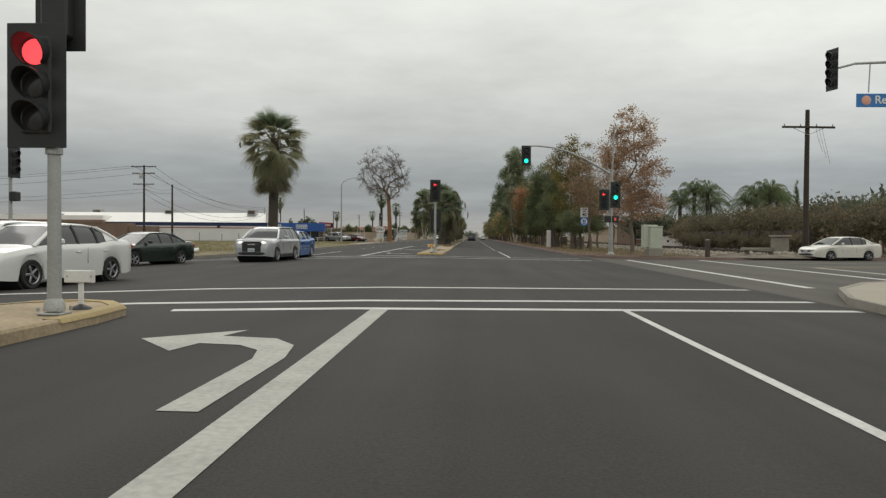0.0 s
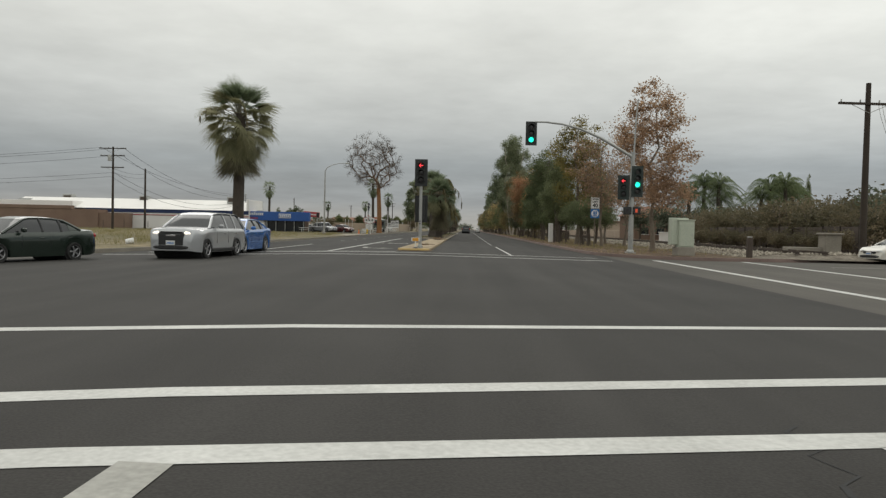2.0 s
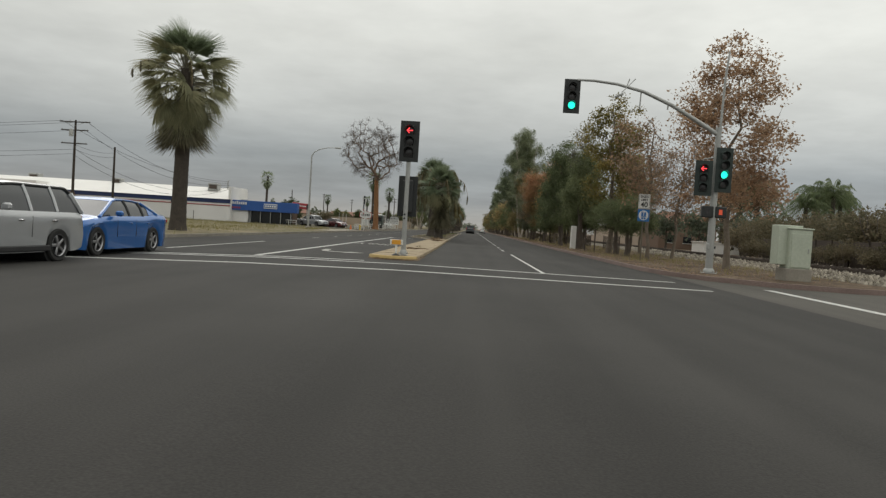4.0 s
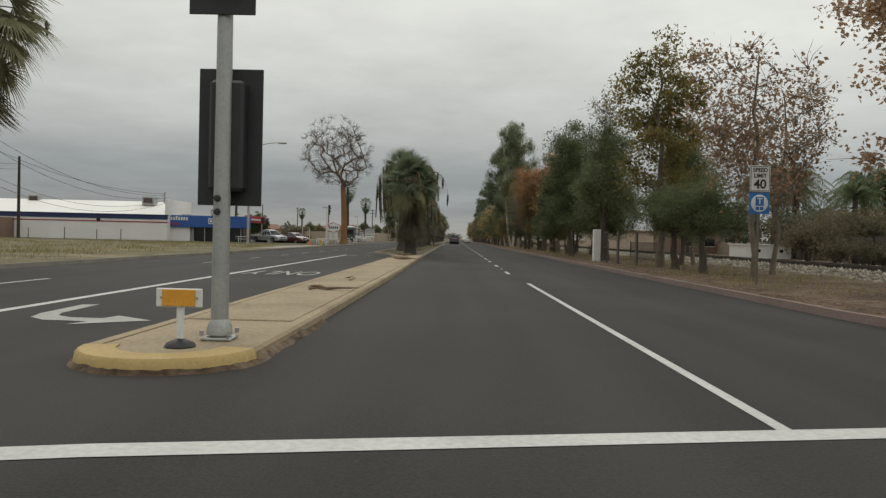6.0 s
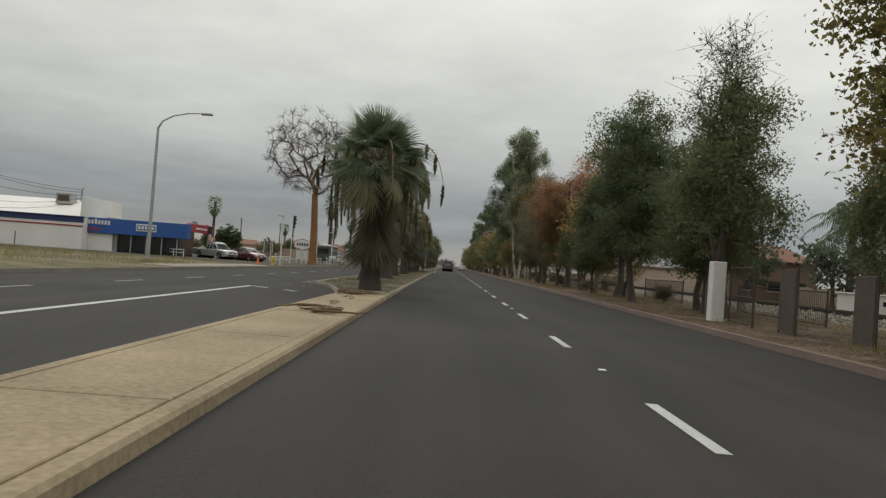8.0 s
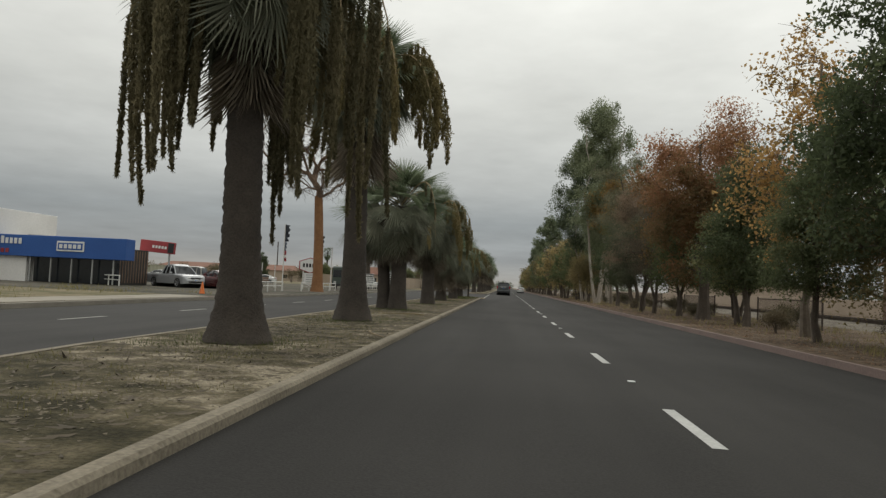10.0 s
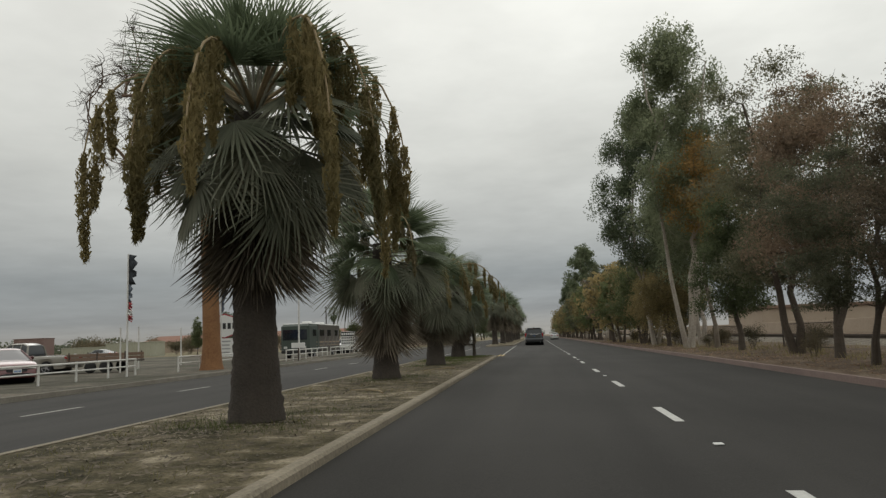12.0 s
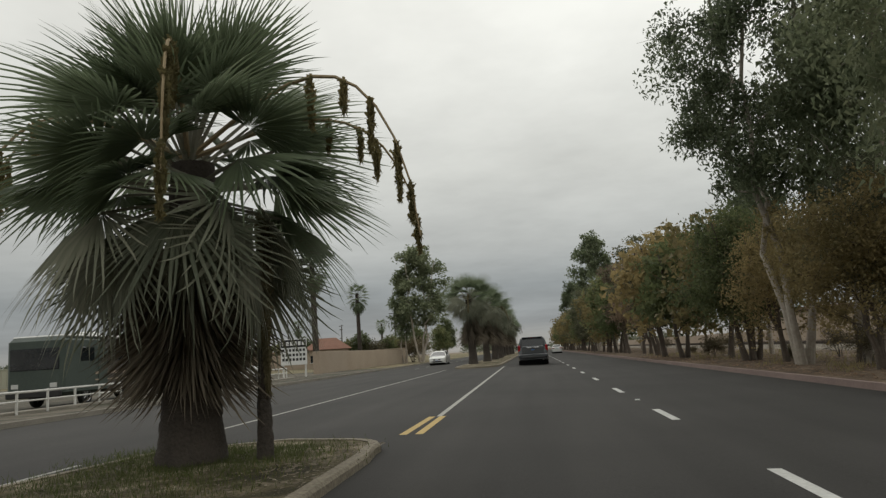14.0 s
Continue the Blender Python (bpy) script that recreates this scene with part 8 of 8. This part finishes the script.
# ---------------------------------------------------------------- right side: cabinet, fence, railway
s = thing("signal_cabinet", "pale green metal signal cabinet on a concrete plinth", "utility cabinet", pose(11.6, 46.8, -0.02, 0, 0, 6))
part("plinth", Geo().box((0, 0, 0.22), (0.95, 0.75, 0.46), chamfer=0.02), M_CONCRETE, s)
part("housing", Geo().box((0.05, 0.03, 1.15), (0.82, 0.62, 1.4), chamfer=0.02), M_CABINET, s)
part("housing", Geo().box((-0.25, 0.16, 1.28), (0.9, 0.5, 1.42), chamfer=0.02), M_CABINET, s, "taller rear cabinet")
d = part("door", Geo().box((0.05, -0.29, 1.1), (0.72, 0.03, 1.2), chamfer=0.01), M_CABINET, s)
part("handle", Geo().box((0.32, -0.315, 1.1), (0.03, 0.03, 0.16), chamfer=0.008), M_STEEL, d)
part("lid", Geo().box((0.05, 0.03, 1.88), (0.9, 0.7, 0.05), chamfer=0.015), M_CABINET, s)
s = thing("bollard", "dark square bollard post at the railway", "bollard", pose(14.6, 45.6, -0.02))
part("post", Geo().box((0, 0, 0.52), (0.26, 0.26, 1.04), chamfer=0.03), M_RUST, s)
part("cap", Geo().box((0, 0, 1.06), (0.2, 0.2, 0.06), chamfer=0.02), M_STEEL, s)
s = thing("stone_pier", "pale masonry pier beside the pole", "pier", pose(21.0, 50.4, -0.03))
part("shaft", Geo().box((0, 0, 0.65), (0.9, 0.9, 1.3), chamfer=0.03), M_CONCRETE, s)
part("cap", Geo().box((0, 0, 1.34), (1.1, 1.1, 0.12), chamfer=0.03), M_CONCRETE, s)
part("low_wall", Geo().box((-1.5, 0.1, 0.25), (2.1, 0.4, 0.6), chamfer=0.03), M_CONCRETE, s)
s = thing("gate_pillar", "white concrete gate pillar by the kerb", "pillar", pose(8.55, 81.4, -0.03))
part("shaft", Geo().box((0, 0, 0.95), (0.42, 0.42, 1.95), chamfer=0.02), M_WHITE_WALL, s)


def gate_panel(x, y, w, h, a, solid, label):
    t = thing("gate_panel", label, "gate", pose(x, y, -0.03, 0, 0, a), "fence and gate panels")
    for sx in (-w / 2, w / 2):
        part("post", Geo().tube([(sx, 0, 0), (sx, 0, h + 0.1)], 0.035, 8), M_RUST, t)
    for z in (0.1, h * 0.5, h):
        part("rail", Geo().tube([(-w / 2, 0, z), (w / 2, 0, z)], 0.022, 6), M_RUST, t)
    if solid:
        part("sheet", Geo().box((0, 0.03, h / 2 + 0.03), (w * 0.96, 0.03, h * 0.94), chamfer=0.005), M_RUST, t, "rusty brown sheet")
    else:
        g = Geo()
        n = int(w / 0.12)
        for i in range(1, n):
            xx = -w / 2 + w * i / n
            g.box((xx, 0, h / 2 + 0.05), (0.012, 0.012, h * 0.9))
        tagged(part("bar_infill", g, M_RUST, t, "thin upright bars"), kind="stuff")


gate_panel(8.75, 79.9, 2.4, 1.75, 84, False, "rusty barred gate panel beside the pillar")
gate_panel(8.9, 77.2, 1.5, 1.7, 80, True, "rusty sheet gate panel")
gate_panel(9.1, 74.0, 1.2, 1.6, 80, True, "rusty sheet gate panel")
for k in range(11):
    y = 86.0 + 7.5 * k
    gate_panel(12.6 + 0.02 * k, y, 7.4, 1.2, 90, False, "low rusty wire fence along the verge") if k % 2 == 0 else None
# railway
g = Geo()
prof = [(14.8, -0.03), (16.2, 0.16), (20.6, 0.20), (22.4, -0.03)]
yy = [44.3] + [46 + 6 * i for i in range(79)]
g.add([(x + 0.012 * (y - 60), y, z if y > 45 else -0.03) for y in yy for x, z in prof], [(j * 4 + i, j * 4 + i + 1, j * 4 + i + 5, j * 4 + i + 4) for j in range(79) for i in range(3)])
setting("railway_bed", g, M_BALLAST, "pale gravel bed of the railway", True)
for off in (17.3, 18.75):
    g = Geo()
    for (sx, sz, w, hgt) in ((0, 0.35, 0.07, 0.05), (0, 0.28, 0.025, 0.12), (0, 0.215, 0.13, 0.03)):
        y0, y1 = 45.6, 500.0
        x0, x1 = off + 0.012 * (y0 - 60), off + 0.012 * (y1 - 60)
        vs = [(x + sx2 * w / 2, y, sz + sz2 * hgt / 2) for x, y in ((x0, y0), (x1, y1)) for sx2, sz2 in ((-1, -1), (1, -1), (1, 1), (-1, 1))]
        g.add(vs, [(i, (i + 1) % 4, (i + 1) % 4 + 4, i + 4) for i in range(4)] + [(3, 2, 1, 0), (4, 5, 6, 7)])
    setting("rail", g, M_RUST, "rusty brown steel rail")
rng = np.random.default_rng(21)
n = 5200
ys_ = 46 + 54 * rng.random(n) ** 1.3
xs_ = 14.6 + 7.6 * rng.random(n)
zs_ = np.interp(xs_, [p[0] for p in prof], [p[1] for p in prof]) + 0.03
cv = np.array([(-1, -0.6, -0.4), (1, -0.5, -0.5), (0.1, 1, -0.4), (0, 0, 0.8)])
V, F = [], []
for i in range(n):
    s_ = 0.05 + 0.11 * rng.random() ** 2
    q = cv * s_ * rng.uniform(0.7, 1.3, (4, 3))
    a = rng.random() * 6.28
    rot = np.array([[math.cos(a), -math.sin(a), 0], [math.sin(a), math.cos(a), 0], [0, 0, 1]])
    V.append(q @ rot.T + (xs_[i] + 0.012 * (ys_[i] - 60), ys_[i], zs_[i])); F.append(np.array([(0, 1, 3), (1, 2, 3), (2, 0, 3), (0, 2, 1)]) + 4 * i)
single("ballast_stones", arrays_mesh("ballast_stones", np.concatenate(V), np.concatenate(F), mat("pale_stone", (0.15, 0.13, 0.10), (0.40, 0.36, 0.29), 0.9, 2, 12, 0.2, random_tint=0.5, island=True)), None, "loose pale ballast stones beside the rails", "stones", kind="stuff")

# sidewalk slabs on the left, the post and litter on the lot
walk_base = setting("sidewalk", Geo().add([(-16.9, 98, -0.011), (-14.65, 98, -0.011), (-14.65, 118.4, -0.011), (-16.9, 118.4, -0.011)], [(0, 1, 2, 3)]), M_CONCRETE, "pale concrete sidewalk beside the lots")
slab = Geo().box((0, 0, 0.0), (2.0, 2.92, 0.05), chamfer=0.012).mesh("slab", M_SIDEWALK, False)
for k in range(7):
    y = 98.5 + 3.0 * k
    part("slab", slab, None, walk_base, "", pose(-15.78, y, 0.0, 0.15 * math.sin(k), 0.2 * math.cos(2 * k), 0))
s = thing("sign_post", "short wooden post with a small white plate", "post", pose(-16.6, 35.2, -0.03))
part("post", Geo().box((0, 0, 0.6), (0.10, 0.10, 1.2), chamfer=0.01), M_WOOD_POLE, s)
part("plate", Geo().box((0, -0.06, 1.12), (0.2, 0.015, 0.26), chamfer=0.004), M_SIGN_WHITE, s)
s = thing("bucket", "white plastic bucket lying in the weeds", "bucket", pose(-17.4, 45.0, 0.12, 0, 80, 30))
part("shell", Geo().lathe([(0.0, -0.2), (0.13, -0.2), (0.16, 0.2), (0.15, 0.2), (0.12, -0.17)], None, 16), M_WHITE, s)
for k, (x, h) in enumerate(((-60, 1.3), (-56.5, 1.5), (-52.5, 1.3), (-48, 1.5), (-44, 1.3), (-41, 1.4))):
    single("fence_post", Geo().tube([(0, 0, 0), (0, 0, h)], 0.05, 6), M_RUST, "thin rusty fence post before the warehouse", "post", pose(x, 126.0, -0.03), "fence posts")


# weeds and dry grass
def grass(name, spots, label, size, material):
    rng = np.random.default_rng(len(spots))
    c, z = [], []
    for x, y, zz, n, r in spots:
        q = rng.normal(size=(n, 3)) * (r, r, 0.25 * size) + (x, y, zz + 0.4 * size)
        c.append(q); z.append(size * rng.uniform(0.5, 1.3, n))
    c, z = np.concatenate(c), np.concatenate(z)
    n = len(c)
    d = rng.normal(size=(n, 3)) * 0.35; d[:, 2] = 1.0
    s = np.cross(d, rng.normal(size=(n, 3))); s /= np.linalg.norm(s, axis=1)[:, None]
    a, b = c - d * z[:, None] * 0.5, c + d * z[:, None] * 0.5
    w = s * z[:, None] * 0.06
    v = np.stack([a - w, a + w, b], 1).reshape(-1, 3)
    single(name, arrays_mesh(name, v, np.arange(3 * n).reshape(-1, 3), material), None, label, "grass", kind="stuff")


rnd = random.Random(9)
spots = [(rnd.uniform(-60, -17.2), rnd.uniform(33, 125), -0.02, rnd.randint(25, 70), rnd.uniform(0.3, 1.1)) for _ in range(620)]
grass("lot_grass", spots, "dry yellow-green weeds over the vacant lot", 0.24, M_GRASS)
spots = [(rnd.uniform(-5.3, -2.4), rnd.uniform(87, 150.0), 0.088, rnd.randint(10, 40), rnd.uniform(0.1, 0.3)) for _ in range(300)]
grass("median_grass", spots, "low green weeds and dry grass on the median", 0.06, M_GRASS)
spots = [(-4.0 + rnd.uniform(-1.3, 1.2), 150.0 - 9.0 * rnd.random() ** 1.5, 0.088, 90, 0.34) for _ in range(190)]
spots += [(x + rnd.uniform(-1.0, 1.0), y + rnd.uniform(-1.3, 1.3), 0.088, 60, 0.26) for x, y in PALM_AT[1:] for _ in range(26)]
grass("green_grass", spots, "low green grass round the palm trunks", 0.065, M_GREEN_GRASS)
spots = [(rnd.uniform(8.2, 14.5), rnd.uniform(48, 200), -0.02, rnd.randint(12, 40), rnd.uniform(0.15, 0.5)) for _ in range(420)]
grass("verge_grass", spots, "dry grass tufts on the verge under the trees", 0.2, M_GRASS)
# fallen leaves and litter
rng = np.random.default_rng(33)
n = 9000
c = np.stack([7.3 + 5.5 * rng.random(n) ** 1.4, 46 + 150 * rng.random(n), np.full(n, 0.01)], 1)
single("fallen_leaves", leaves_mesh("fallen_leaves", c, rng.uniform(0.06, 0.14, n), L_BROWN, rng, 0.7, flat=True), None, "brown fallen leaves on the verge", "leaves", kind="stuff")
n = 5200
c = np.stack([-5.35 + 3.2 * rng.random(n), 84 + 66 * rng.random(n), np.full(n, 0.10)], 1)
single("palm_litter", leaves_mesh("palm_litter", c, rng.uniform(0.05, 0.22, n), L_PALM_DEAD, rng, 0.25, flat=True), None, "shredded palm litter on the median", "litter", kind="stuff")
n = 15000
heap = np.stack([rng.uniform(-5.5, -2.1, 160), rng.uniform(82, 150, 160)], 1)[rng.integers(0, 160, n)] + rng.normal(size=(n, 2)) * (0.35, 0.8)
c = np.stack([np.clip(heap[:, 0], -5.6, -2.05), np.clip(heap[:, 1], 81, 150), np.full(n, 0.094)], 1)
single("gravel", leaves_mesh("gravel", c, rng.uniform(0.02, 0.07, n), L_GRAVEL, rng, 0.8, flat=True), None, "loose pale and brown gravel over the median", "gravel", kind="stuff")
# dead fronds and stalks lying on the median
for x, y, a in ((-2.4, 54.2, 8), (-2.6, 73.6, 5), (-2.5, 76.0, 12), (-2.5, 106.5, 100), (-2.6, 97.5, 200), (-3.0, 124.6, 40), (-2.7, 135.0, 140)):
    g = Geo().tube([(0, 0, 0.02), (0.10, 0.35, 0.04), (0.12, 0.9, 0.03), (0.0, 1.5, 0.015)], [0.02, 0.018, 0.014, 0.008], 6)
    t = thing("fallen_stalk", "curled dry palm stalk lying on the median", "palm litter", pose(x, y, 0.128 if y < 80 else 0.09, 0, 0, a), "fallen palm stalks")
    part("stalk", g, L_STALK, t)
    part("dry_leaf", DEAD, None, t, "", pose(0.1, 0.7, 0.06, -4, 0, 25) @ Matrix.Diagonal((0.5, 0.5, 0.12, 1)))
# tangles of dry stalks blown onto the slabs
for x, y, a, n in ((-2.3, 51.3, 80, 2), (-2.35, 71.2, 20, 6), (-2.75, 78.6, 70, 6)):
    t = thing("stalk_tangle", "tangle of curled dry brown palm stalks on the slabs", "palm litter", pose(x, y, 0.128, 0, 0, a), "tangles of stalks")
    for k in range(n):
        b, r = 67 * k + 20, 0.30 + 0.09 * (k % 3)
        pts = [(0.2 * math.sin(k) + r * math.cos(radians(b + 38 * i)) * (0.6 + 0.18 * i), 0.15 * math.cos(2 * k) + r * math.sin(radians(b + 38 * i)), 0.018 + 0.012 * k + 0.03 * math.sin(1.1 * i + k) ** 2) for i in range(6)]
        part("stalk", Geo().tube(pts, [0.03, 0.034, 0.028, 0.022, 0.016, 0.008], 6), L_HUSK, t)
    part("dry_leaf", DEAD, None, t, "", pose(0.1, -0.3, 0.05, -3, 0, 25) @ Matrix.Diagonal((0.35, 0.4, 0.08, 1)))
# slab joints of the concrete nose: separate tan slabs a little proud of the fill
for k in range(8):
    y0, y1 = 46.2 + 4.15 * k, 46.2 + 4.15 * (k + 1) - 0.03
    x0, x1 = -3.16, -1.92
    part("slab", Geo().box(((x0 + x1) / 2, (y0 + y1) / 2, 0.10), (x1 - x0, y1 - y0, 0.05), chamfer=0.008), M_TAN, bpy.data.objects["median_nose"], "", None, False)
